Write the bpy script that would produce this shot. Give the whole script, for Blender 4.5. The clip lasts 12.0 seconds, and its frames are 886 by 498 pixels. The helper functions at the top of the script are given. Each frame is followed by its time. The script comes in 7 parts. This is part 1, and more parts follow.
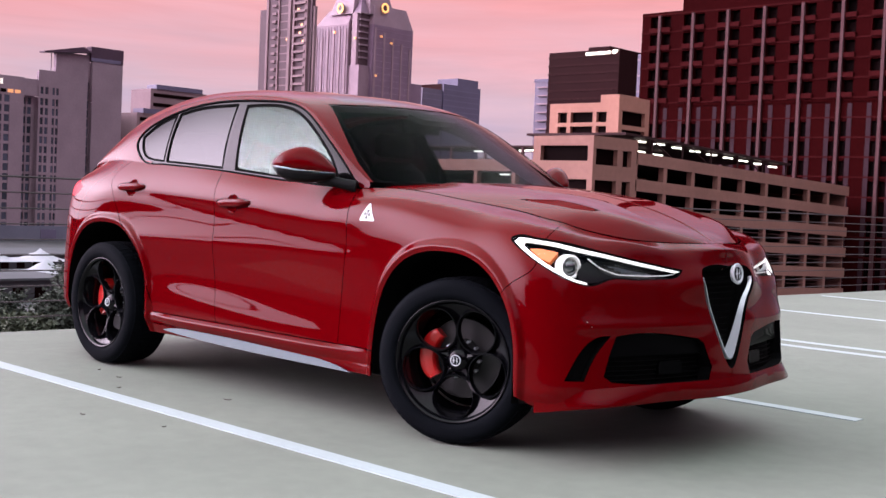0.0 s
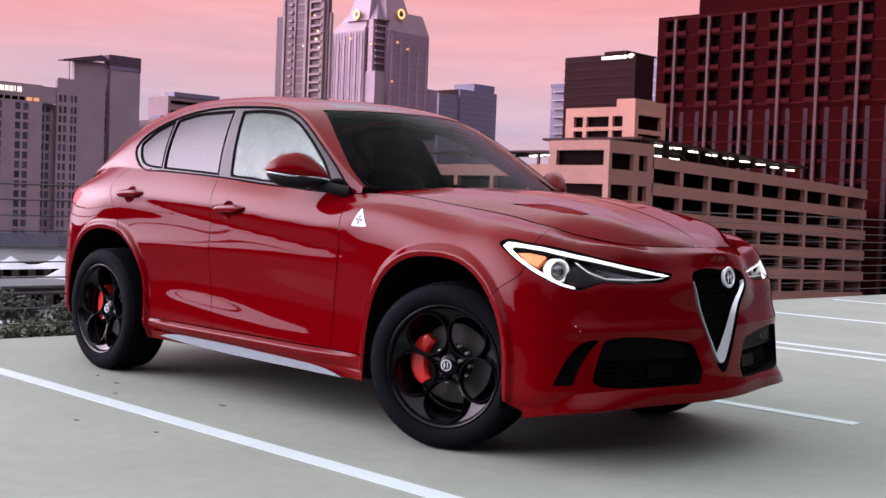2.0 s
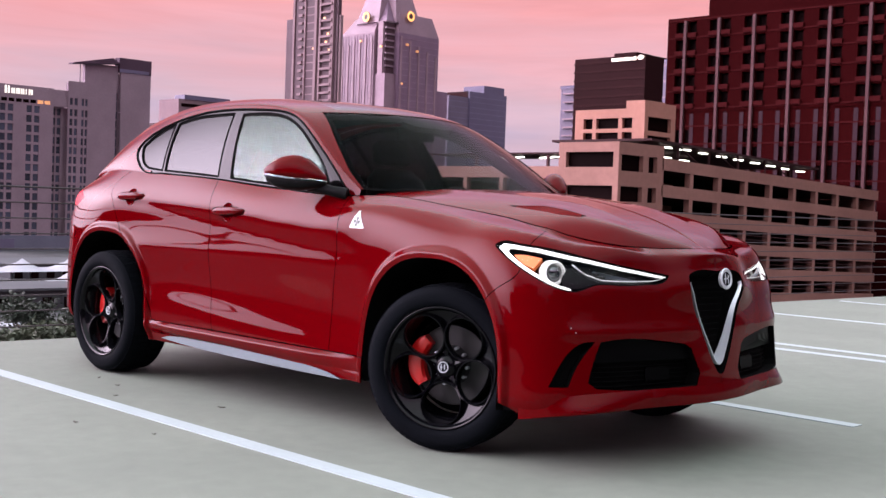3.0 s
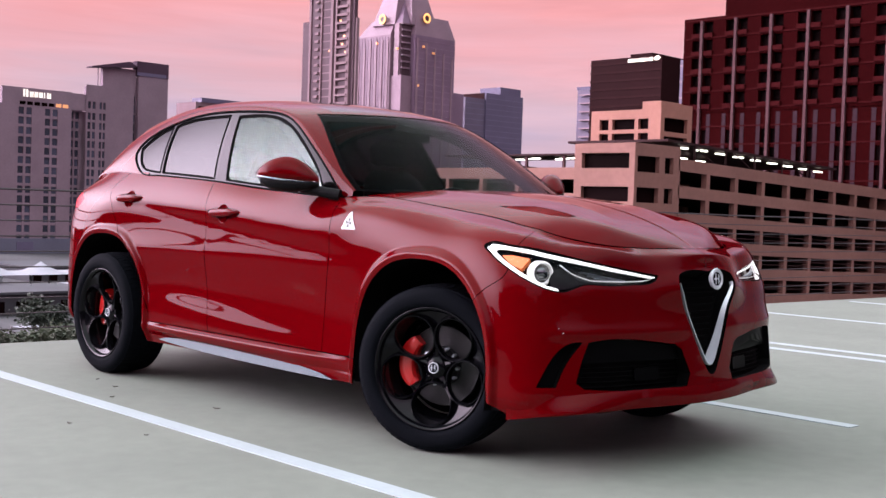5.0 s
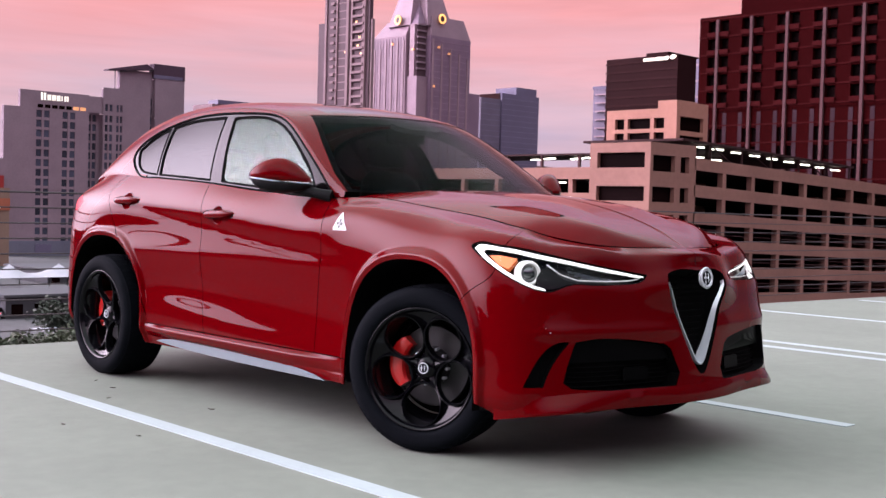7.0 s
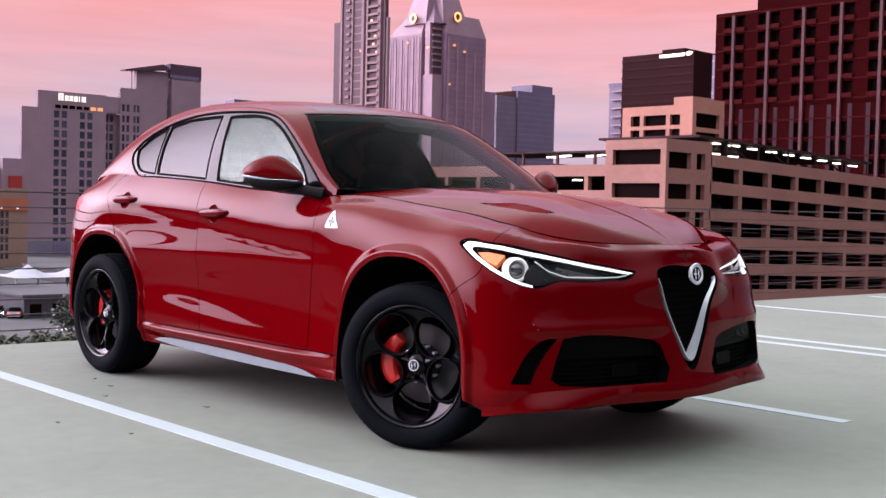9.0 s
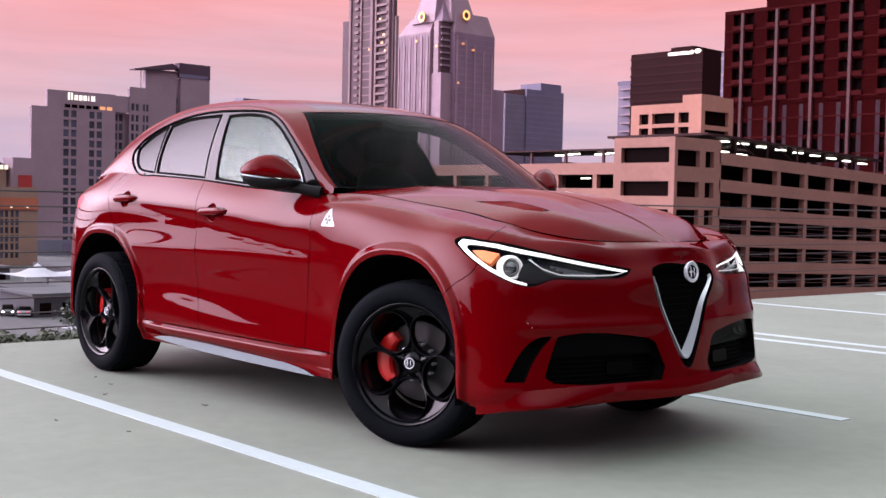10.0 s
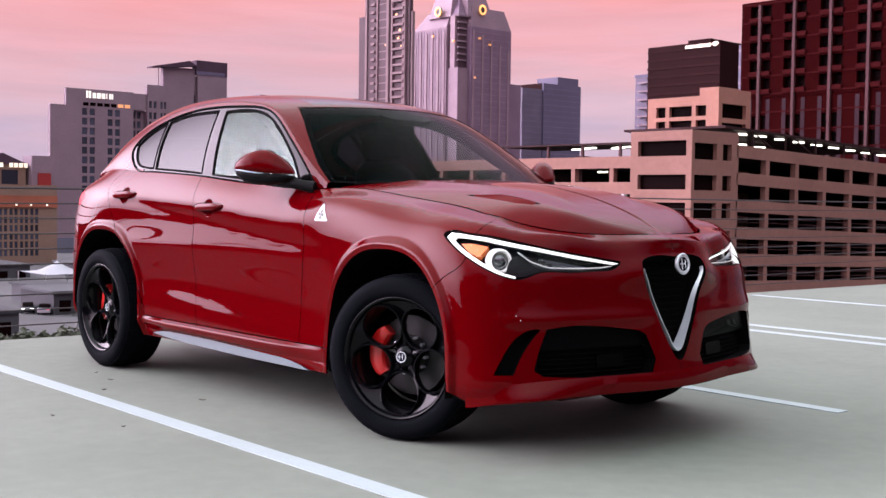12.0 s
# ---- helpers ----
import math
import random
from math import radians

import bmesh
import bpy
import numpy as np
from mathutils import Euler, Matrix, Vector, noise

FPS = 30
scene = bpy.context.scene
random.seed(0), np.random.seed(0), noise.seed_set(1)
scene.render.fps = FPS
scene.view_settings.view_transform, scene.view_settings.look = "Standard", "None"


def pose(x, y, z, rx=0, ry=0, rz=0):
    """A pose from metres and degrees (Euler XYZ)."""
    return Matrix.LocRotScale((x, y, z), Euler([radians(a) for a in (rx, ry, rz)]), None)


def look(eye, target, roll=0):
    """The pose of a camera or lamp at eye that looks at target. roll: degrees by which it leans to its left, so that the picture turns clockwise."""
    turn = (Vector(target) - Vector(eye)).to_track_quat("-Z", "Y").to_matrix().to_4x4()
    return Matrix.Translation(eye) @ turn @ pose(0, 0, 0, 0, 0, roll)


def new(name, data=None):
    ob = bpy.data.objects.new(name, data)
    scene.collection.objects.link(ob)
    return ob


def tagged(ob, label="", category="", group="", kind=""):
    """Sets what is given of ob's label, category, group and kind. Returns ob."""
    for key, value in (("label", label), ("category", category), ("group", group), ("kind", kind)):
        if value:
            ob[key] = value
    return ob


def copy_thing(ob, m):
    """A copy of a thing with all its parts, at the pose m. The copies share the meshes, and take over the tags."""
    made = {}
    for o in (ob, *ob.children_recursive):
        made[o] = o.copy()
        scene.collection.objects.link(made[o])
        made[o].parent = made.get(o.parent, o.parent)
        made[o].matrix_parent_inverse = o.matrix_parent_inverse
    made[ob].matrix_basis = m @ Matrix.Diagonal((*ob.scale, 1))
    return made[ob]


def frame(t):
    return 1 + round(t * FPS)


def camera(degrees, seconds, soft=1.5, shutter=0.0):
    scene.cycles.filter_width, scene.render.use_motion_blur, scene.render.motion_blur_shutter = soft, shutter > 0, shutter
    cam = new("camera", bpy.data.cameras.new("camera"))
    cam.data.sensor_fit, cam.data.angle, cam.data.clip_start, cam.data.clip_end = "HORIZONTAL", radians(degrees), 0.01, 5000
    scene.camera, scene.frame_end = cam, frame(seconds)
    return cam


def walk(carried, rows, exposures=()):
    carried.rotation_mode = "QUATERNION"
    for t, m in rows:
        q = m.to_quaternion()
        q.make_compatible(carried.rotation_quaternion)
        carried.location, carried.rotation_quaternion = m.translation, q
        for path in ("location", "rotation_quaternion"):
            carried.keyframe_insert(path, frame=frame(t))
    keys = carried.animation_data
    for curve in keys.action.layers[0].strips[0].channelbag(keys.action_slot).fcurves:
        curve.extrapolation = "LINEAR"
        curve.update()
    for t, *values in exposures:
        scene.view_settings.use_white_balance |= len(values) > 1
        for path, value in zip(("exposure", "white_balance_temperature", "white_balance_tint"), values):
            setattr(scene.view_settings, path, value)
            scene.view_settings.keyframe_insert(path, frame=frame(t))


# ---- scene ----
cam = camera(42.1, 12.0)
PATH = [
    (0, (3.448, -4.588, 1.072), (2.076, -3.135, 0.989), 2.5),
    (0.5, (3.471, -4.568, 1.074), (2.094, -3.119, 0.994), 2.5),
    (1, (3.49, -4.545, 1.074), (2.108, -3.102, 0.996), 2.4),
    (1.5, (3.516, -4.528, 1.074), (2.128, -3.09, 0.999), 2.3),
    (2, (3.536, -4.506, 1.075), (2.142, -3.074, 1.0), 2.2),
    (2.5, (3.558, -4.484, 1.075), (2.157, -3.059, 1.001), 2.2),
    (3, (3.579, -4.466, 1.076), (2.172, -3.046, 1.004), 2.1),
    (5, (3.666, -4.383, 1.076), (2.238, -2.984, 1.006), 1.9),
    (5.5, (3.686, -4.36, 1.078), (2.253, -2.966, 1.007), 1.8),
    (6, (3.711, -4.341, 1.078), (2.273, -2.953, 1.008), 1.8),
    (6.5, (3.732, -4.319, 1.078), (2.288, -2.937, 1.008), 1.8),
    (7, (3.754, -4.299, 1.079), (2.306, -2.921, 1.009), 1.6),
    (9, (3.838, -4.214, 1.078), (2.37, -2.857, 1.004), 1.3),
    (9.5, (3.86, -4.193, 1.077), (2.387, -2.842, 1.002), 1.3),
    (10, (3.883, -4.174, 1.078), (2.405, -2.829, 1.001), 1.2),
    (10.5, (3.903, -4.152, 1.076), (2.42, -2.812, 0.999), 1.1),
    (11, (3.927, -4.132, 1.075), (2.439, -2.799, 0.997), 1.0),
    (11.5, (3.946, -4.11, 1.075), (2.453, -2.783, 0.993), 0.9),
    (12, (3.967, -4.088, 1.074), (2.468, -2.766, 0.988), 0.8),
]
walk(cam, [(t, look(eye, aim, roll)) for t, eye, aim, roll in PATH])
# ---- light ----
GLOW_SIDE, DARK_SIDE = 16.5, 0.46
world = bpy.data.worlds.new("dusk_sky")
scene.world = world
world.use_nodes = True
wn, wl = world.node_tree.nodes, world.node_tree.links
w_bg = wn["Background"]
w_co = wn.new("ShaderNodeTexCoord")
w_sep = wn.new("ShaderNodeSeparateXYZ")
w_ramp = wn.new("ShaderNodeValToRGB")
w_map = wn.new("ShaderNodeMapping")
w_noise = wn.new("ShaderNodeTexNoise")
w_add = wn.new("ShaderNodeMath")
wl.new(w_co.outputs["Generated"], w_sep.inputs[0])
wl.new(w_co.outputs["Generated"], w_map.inputs[0])
w_map.inputs["Scale"].default_value = (1.6, 1.6, 9.0)
wl.new(w_map.outputs[0], w_noise.inputs["Vector"])
w_noise.inputs["Scale"].default_value = 2.2
w_noise.inputs["Detail"].default_value = 5.0
w_noise.inputs["Roughness"].default_value = 0.55
# thin cloud streaks shift the height at which each dusk colour sits
w_add.operation = "MULTIPLY_ADD"
w_add.inputs[1].default_value = 0.16
wl.new(w_noise.outputs["Fac"], w_add.inputs[0])
w_off = wn.new("ShaderNodeMath")
w_off.operation = "ADD"
w_off.inputs[1].default_value = -0.080
wl.new(w_sep.outputs["Z"], w_off.inputs[0])
wl.new(w_off.outputs[0], w_add.inputs[2])
wl.new(w_add.outputs[0], w_ramp.inputs["Fac"])
stops = [(0.0, (0.52, 0.42, 0.60)), (0.045, (0.60, 0.47, 0.63)), (0.085, (0.74, 0.50, 0.60)), (0.13, (0.86, 0.47, 0.54)),
         (0.19, (0.93, 0.40, 0.43)), (0.29, (0.94, 0.46, 0.57)), (0.37, (1.30, 0.86, 1.22)), (0.46, (1.9, 1.42, 1.92)), (0.66, (2.7, 2.8, 3.0)), (1.0, (1.6, 1.8, 1.95))]
cr = w_ramp.color_ramp
cr.elements[0].position, cr.elements[0].color = stops[0][0], (*stops[0][1], 1)
cr.elements[1].position, cr.elements[1].color = stops[-1][0], (*stops[-1][1], 1)
for p_, c_ in stops[1:-1]:
    e_ = cr.elements.new(p_)
    e_.color = (*c_, 1)
# the sky is brighter towards the place where the sun has set, and dimmer opposite
w_dot = wn.new("ShaderNodeVectorMath")
w_dot.operation = "DOT_PRODUCT"
w_dot.inputs[1].default_value = (-0.75, -0.66, 0.0)
wl.new(w_co.outputs["Generated"], w_dot.inputs[0])
w_up = wn.new("ShaderNodeMapRange")
w_up.interpolation_type = "SMOOTHSTEP"
for k_, v_ in (("From Min", 0.62), ("From Max", 0.95), ("To Min", 0.0), ("To Max", GLOW_SIDE)):
    w_up.inputs[k_].default_value = v_
w_dn = wn.new("ShaderNodeMapRange")
w_dn.interpolation_type = "SMOOTHSTEP"
for k_, v_ in (("From Min", -0.25), ("From Max", -0.95), ("To Min", 1.0), ("To Max", DARK_SIDE)):
    w_dn.inputs[k_].default_value = v_
wl.new(w_dot.outputs["Value"], w_up.inputs["Value"])
wl.new(w_dot.outputs["Value"], w_dn.inputs["Value"])
w_mul = wn.new("ShaderNodeVectorMath")
w_mul.operation = "SCALE"
wl.new(w_ramp.outputs["Color"], w_mul.inputs[0])
# soft bands of thin cloud, lighter and darker
w_map2 = wn.new("ShaderNodeMapping")
w_map2.inputs["Scale"].default_value = (1.0, 1.0, 11.0)
w_map2.inputs["Location"].default_value = (3.1, 1.7, 0.4)
w_noise2 = wn.new("ShaderNodeTexNoise")
w_noise2.inputs["Scale"].default_value, w_noise2.inputs["Detail"].default_value = 3.0, 6.0
w_noise2.inputs["Roughness"].default_value, w_noise2.inputs["Distortion"].default_value = 0.6, 0.6
w_band = wn.new("ShaderNodeMapRange")
for k_, v_ in (("From Min", 0.30), ("From Max", 0.70), ("To Min", 0.90), ("To Max", 1.10)):
    w_band.inputs[k_].default_value = v_
w_cloud = wn.new("ShaderNodeMath")
w_cloud.operation = "MULTIPLY"
wl.new(w_co.outputs["Generated"], w_map2.inputs[0])
wl.new(w_map2.outputs[0], w_noise2.inputs["Vector"])
wl.new(w_noise2.outputs["Fac"], w_band.inputs["Value"])
wl.new(w_band.outputs[0], w_cloud.inputs[0])
wl.new(w_dn.outputs[0], w_cloud.inputs[1])
wl.new(w_cloud.outputs[0], w_mul.inputs["Scale"])
w_glow = wn.new("ShaderNodeVectorMath")
w_glow.operation = "SCALE"
w_glow.inputs[0].default_value = (1.0, 0.83, 1.03)
w_low = wn.new("ShaderNodeMapRange")
w_low.interpolation_type = "SMOOTHSTEP"
for k_, v_ in (("From Min", 0.04), ("From Max", 0.27), ("To Min", 0.42), ("To Max", 1.0)):
    w_low.inputs[k_].default_value = v_
wl.new(w_sep.outputs["Z"], w_low.inputs["Value"])
w_up2 = wn.new("ShaderNodeMath")
w_up2.operation = "MULTIPLY"
wl.new(w_up.outputs[0], w_up2.inputs[0])
wl.new(w_low.outputs[0], w_up2.inputs[1])
wl.new(w_up2.outputs[0], w_glow.inputs["Scale"])
w_sum = wn.new("ShaderNodeVectorMath")
w_sum.operation = "ADD"
wl.new(w_mul.outputs[0], w_sum.inputs[0])
wl.new(w_glow.outputs[0], w_sum.inputs[1])
wl.new(w_sum.outputs[0], w_bg.inputs["Color"])
w_bg.inputs["Strength"].default_value = 1.0

# the last glow of the overcast sky, very soft
sun_data = bpy.data.lights.new("evening_glow", "SUN")
sun_data.energy, sun_data.angle, sun_data.color = 0.25, radians(50), (0.93, 1.0, 1.0)
sun_ob = new("evening_glow", sun_data)
sun_ob.matrix_world = look((0, 0, 30), (14.0, 12.0, 0))


# ---- materials ----
def mat(name, color, rough=0.6, metal=0.0, coat=0.0, vary=0.0, scale=4.0, bump=0.0, bump_scale=60.0, emit=None, strength=0.0, spec=0.5, fine=0.0, island=False, obj=0.0, coat_ior=1.5):
    """A principled surface with a coarse and a fine variation of its colour and a fine relief."""
    m = bpy.data.materials.new(name)
    m.use_nodes = True
    n, l = m.node_tree.nodes, m.node_tree.links
    p = n["Principled BSDF"]
    p.inputs["Base Color"].default_value = (*color, 1)
    p.inputs["Roughness"].default_value = rough
    p.inputs["Metallic"].default_value = metal
    p.inputs["Specular IOR Level"].default_value = spec
    p.inputs["Coat Weight"].default_value = coat
    p.inputs["Coat Roughness"].default_value = 0.015
    p.inputs["Coat IOR"].default_value = coat_ior
    if emit:
        p.inputs["Emission Color"].default_value = (*emit, 1)
        p.inputs["Emission Strength"].default_value = strength
    if vary or bump or fine or obj:
        co = n.new("ShaderNodeTexCoord")
    last = None
    if vary or fine or obj:
        total = n.new("ShaderNodeValue")
        total.outputs[0].default_value = 1.0
        last = total.outputs[0]
        for amount, sc, det in ((vary, scale, 4.0), (fine, scale * 14, 6.0)):
            if amount:
                t = n.new("ShaderNodeTexNoise")
                t.inputs["Scale"].default_value, t.inputs["Detail"].default_value = sc, det
                l.new(co.outputs["Object"], t.inputs["Vector"])
                r = n.new("ShaderNodeMapRange")
                r.inputs["From Min"].default_value, r.inputs["From Max"].default_value = 0.28, 0.72
                r.inputs["To Min"].default_value, r.inputs["To Max"].default_value = 1 - amount, 1 + amount
                l.new(t.outputs["Fac"], r.inputs["Value"])
                mu = n.new("ShaderNodeMath")
                mu.operation = "MULTIPLY"
                l.new(last, mu.inputs[0])
                l.new(r.outputs[0], mu.inputs[1])
                last = mu.outputs[0]
        if obj:
            oi = n.new("ShaderNodeObjectInfo")
            r = n.new("ShaderNodeMapRange")
            r.inputs["To Min"].default_value, r.inputs["To Max"].default_value = 1 - obj, 1 + obj
            l.new(oi.outputs["Random"], r.inputs["Value"])
            mu = n.new("ShaderNodeMath")
            mu.operation = "MULTIPLY"
            l.new(last, mu.inputs[0])
            l.new(r.outputs[0], mu.inputs[1])
            last = mu.outputs[0]
        mx = n.new("ShaderNodeVectorMath")
        mx.operation = "SCALE"
        mx.inputs[0].default_value = color
        l.new(last, mx.inputs["Scale"])
        l.new(mx.outputs[0], p.inputs["Base Color"])
    if bump:
        t = n.new("ShaderNodeTexNoise")
        t.inputs["Scale"].default_value, t.inputs["Detail"].default_value = bump_scale, 5.0
        l.new(co.outputs["Object"], t.inputs["Vector"])
        b = n.new("ShaderNodeBump")
        b.inputs["Strength"].default_value, b.inputs["Distance"].default_value = 1.0, bump
        l.new(t.outputs["Fac"], b.inputs["Height"])
        l.new(b.outputs[0], p.inputs["Normal"])
    return m


def glass_mat(name, tint, rough=0.0, mirror=0.12, ior=1.5, even=False, gloss=(1.0, 1.0, 1.0)):
    """A thin tinted pane: a clear part and a mirror part, mixed by the Fresnel gloss."""
    m = bpy.data.materials.new(name)
    m.use_nodes = True
    n, l = m.node_tree.nodes, m.node_tree.links
    n.remove(n["Principled BSDF"])
    tr = n.new("ShaderNodeBsdfTransparent")
    tr.inputs["Color"].default_value = (*tint, 1)
    gl = n.new("ShaderNodeBsdfGlossy")
    gl.inputs["Roughness"].default_value = rough
    gl.inputs["Color"].default_value = (*gloss, 1)
    fr = n.new("ShaderNodeFresnel")
    fr.inputs["IOR"].default_value = ior
    ad = n.new("ShaderNodeMath")
    ad.operation, ad.use_clamp = "ADD", True
    ad.inputs[1].default_value = mirror
    l.new(fr.outputs[0], ad.inputs[0])
    mx = n.new("ShaderNodeMixShader")
    mx.inputs[0].default_value = mirror
    if not even:
        l.new(ad.outputs[0], mx.inputs[0])
    l.new(tr.outputs[0], mx.inputs[1])
    l.new(gl.outputs[0], mx.inputs[2])
    l.new(mx.outputs[0], n["Material Output"].inputs["Surface"])
    return m


M_PAINT = mat("red_paint", (0.081, 0.0001, 0.0012), rough=0.5, metal=0.0, spec=0.0, coat=0.82, coat_ior=1.22, vary=0.04, scale=900.0)
M_PAINT_DARK = mat("red_inside", (0.30, 0.001, 0.006), rough=0.5, spec=0.05)
M_BLACK = mat("black_gap", (0.002, 0.002, 0.0022), rough=0.9, spec=0.05)
M_PIANO = mat("gloss_black", (0.003, 0.003, 0.0035), rough=0.06, spec=0.10)
M_PANEL = mat("dark_panel", (0.0012, 0.0012, 0.0015), rough=0.4, spec=0.03)
M_PLASTIC = mat("black_plastic", (0.003, 0.003, 0.0035), rough=0.55, spec=0.1, bump=0.0006, bump_scale=400)
M_MESH = mat("grille_mesh", (0.0010, 0.0010, 0.0011), rough=0.7, spec=0.02)
M_RUBBER = mat("tyre_rubber", (0.0032, 0.0040, 0.0055), rough=0.8, spec=0.03, vary=0.15, scale=8, bump=0.0004, bump_scale=500)
M_RIM = mat("dark_rim", (0.0025, 0.0025, 0.0035), rough=0.10, spec=0.12, coat=0.04)
M_BARREL = mat("rim_barrel", (0.003, 0.003, 0.004), rough=0.16, spec=0.25, coat=0.08)
M_DISC = mat("brake_disc", (0.008, 0.008, 0.009), rough=0.5, metal=0.2)
M_CALIPER = mat("red_caliper", (0.45, 0.005, 0.005), rough=0.35, coat=0.5)
M_CHROME = mat("satin_chrome", (0.68, 0.71, 0.76), rough=0.25, metal=0.45)
M_SILVER = mat("silver_trim", (0.42, 0.45, 0.50), rough=0.35, metal=0.6)
M_BLADE = mat("satin_grey_blade", (0.050, 0.074, 0.082), rough=0.5, metal=0.2, spec=0.3)
M_WHITE = mat("white_enamel", (0.42, 0.44, 0.44), rough=0.35)
M_GREEN = mat("green_enamel", (0.006, 0.022, 0.014), rough=0.4)
M_LED = mat("lamp_led", (0.9, 0.9, 0.9), emit=(1.0, 0.98, 0.96), strength=0.95)
M_LED_RING = mat("lamp_ring", (0.8, 0.8, 0.8), rough=0.2, emit=(1.0, 0.97, 0.95), strength=0.22)
M_AMBER = mat("amber_lens", (0.70, 0.16, 0.05), rough=0.25, emit=(1.0, 0.24, 0.09), strength=0.5)
M_LAMP_IN = mat("lamp_inside", (0.006, 0.008, 0.012), rough=0.25, spec=0.3)
M_LENS = mat("projector_lens", (0.02, 0.025, 0.03), rough=0.02, coat=1.0, spec=1.0)
M_TAIL = mat("tail_lens", (0.30, 0.004, 0.015), rough=0.3, spec=0.03, coat=0.0, emit=(1.0, 0.07, 0.10), strength=0.75)
M_SEAT = mat("seat_leather", (0.002, 0.002, 0.002), rough=0.6, spec=0.08, vary=0.2, scale=20, bump=0.0008, bump_scale=150)
M_DASH = mat("dash_soft", (0.005, 0.005, 0.0055), rough=0.7, spec=0.06, vary=0.15, scale=10)
M_TRIM_IN = mat("pillar_trim", (0.012, 0.012, 0.013), rough=0.8, vary=0.05, scale=30)
M_LINING = mat("roof_lining", (0.005, 0.005, 0.005), rough=0.9, spec=0.05)
G_WIND = glass_mat("windscreen_glass", (0.47, 0.49, 0.50), mirror=0.0, ior=1.05)
G_SIDE = glass_mat("side_glass", (0.025, 0.023, 0.027), mirror=0.041, even=True, gloss=(0.98, 1.0, 1.0))
G_FRONT = glass_mat("front_side_glass", (0.80, 0.84, 0.83), mirror=0.041, even=True, gloss=(0.90, 1.12, 1.0))
G_LAMP = glass_mat("lamp_cover", (0.95, 0.96, 0.97), mirror=0.0, ior=1.09)
G_ROOF = glass_mat("roof_glass", (0.03, 0.03, 0.035), mirror=0.01, ior=1.2)


# ---- mesh helpers ----
def part(name, bm, material, parent=None, label="", smooth=False, m=None):
    """Links a bmesh as one mesh object, under a thing or a part."""
    me = bpy.data.meshes.new(name)
    bm.to_mesh(me)
    bm.free()
    for mm in material if isinstance(material, (list, tuple)) else (material,):
        me.materials.append(mm)
    if smooth:
        me.polygons.foreach_set("use_smooth", [True] * len(me.polygons))
        if smooth != 2:
            me.set_sharp_from_angle(angle=radians(35))
    ob = new(name, me)
    if parent is not None:
        ob.parent = parent
    if m is not None:
        ob.matrix_basis = m
    if label:
        ob["label"] = label
    return ob


def empty(name, label="", category="", group="", kind="", m=None):
    ob = new(name)
    ob.empty_display_size = 0.1
    if m is not None:
        ob.matrix_basis = m
    return tagged(ob, label, category, group, kind)


def shared(name, me, parent, m=None, label=""):
    ob = new(name, me)
    ob.parent = parent
    if m is not None:
        ob.matrix_basis = m
    if label:
        ob["label"] = label
    return ob


def box(bm, x0, y0, z0, x1, y1, z1, bev=0.0, seg=2):
    r = bmesh.ops.create_cube(bm, size=1.0, matrix=Matrix.Translation(((x0 + x1) / 2, (y0 + y1) / 2, (z0 + z1) / 2)) @ Matrix.Diagonal((x1 - x0, y1 - y0, z1 - z0, 1)))
    if bev:
        ed = list({e for v in r["verts"] for e in v.link_edges})
        bmesh.ops.bevel(bm, geom=ed, offset=bev, segments=seg, affect="EDGES", profile=0.5)
    return bm


def box_mesh(name, sx, sy, sz, material, bev=0.0):
    bm = box(bmesh.new(), -sx / 2, -sy / 2, -sz / 2, sx / 2, sy / 2, sz / 2, bev, 1)
    me = bpy.data.meshes.new(name)
    bm.to_mesh(me)
    bm.free()
    me.materials.append(material)
    return me


def tube(bm, pts, r, seg=8, closed=False):
    """A round bar along a line of points; r may be a list."""
    pts = [Vector(p) for p in pts]
    n = len(pts)
    rings = []
    for i, p in enumerate(pts):
        a = pts[(i - 1) % n] if closed or i else p
        b = pts[(i + 1) % n] if closed or i < n - 1 else p
        d = (b - a).normalized()
        up = Vector((0, 0, 1)) if abs(d.z) < 0.95 else Vector((1, 0, 0))
        s = d.cross(up).normalized()
        u = s.cross(d)
        rr = r[i] if isinstance(r, (list, tuple)) else r
        rings.append([bm.verts.new(p + (s * math.cos(k * math.tau / seg) + u * math.sin(k * math.tau / seg)) * rr) for k in range(seg)])
    for i in range(n if closed else n - 1):
        a, b = rings[i], rings[(i + 1) % n]
        for k in range(seg):
            bm.faces.new((a[k], a[(k + 1) % seg], b[(k + 1) % seg], b[k]))
    if not closed:
        bm.faces.new(rings[0][::-1])
        bm.faces.new(rings[-1])
    return bm


def lathe(bm, profile, seg=64, axis="y", closed=False):
    """Turns (radius, offset) points round an axis through the origin."""
    rings = []
    for r, h in profile:
        ring = []
        for k in range(seg):
            a = k * math.tau / seg
            c, s = r * math.cos(a), r * math.sin(a)
            ring.append(bm.verts.new({"y": (c, h, s), "x": (h, c, s), "z": (c, s, h)}[axis]))
        rings.append(ring)
    for i in range(len(rings) if closed else len(rings) - 1):
        a, b = rings[i], rings[(i + 1) % len(rings)]
        for k in range(seg):
            bm.faces.new((a[k], a[(k + 1) % seg], b[(k + 1) % seg], b[k]))
    return bm


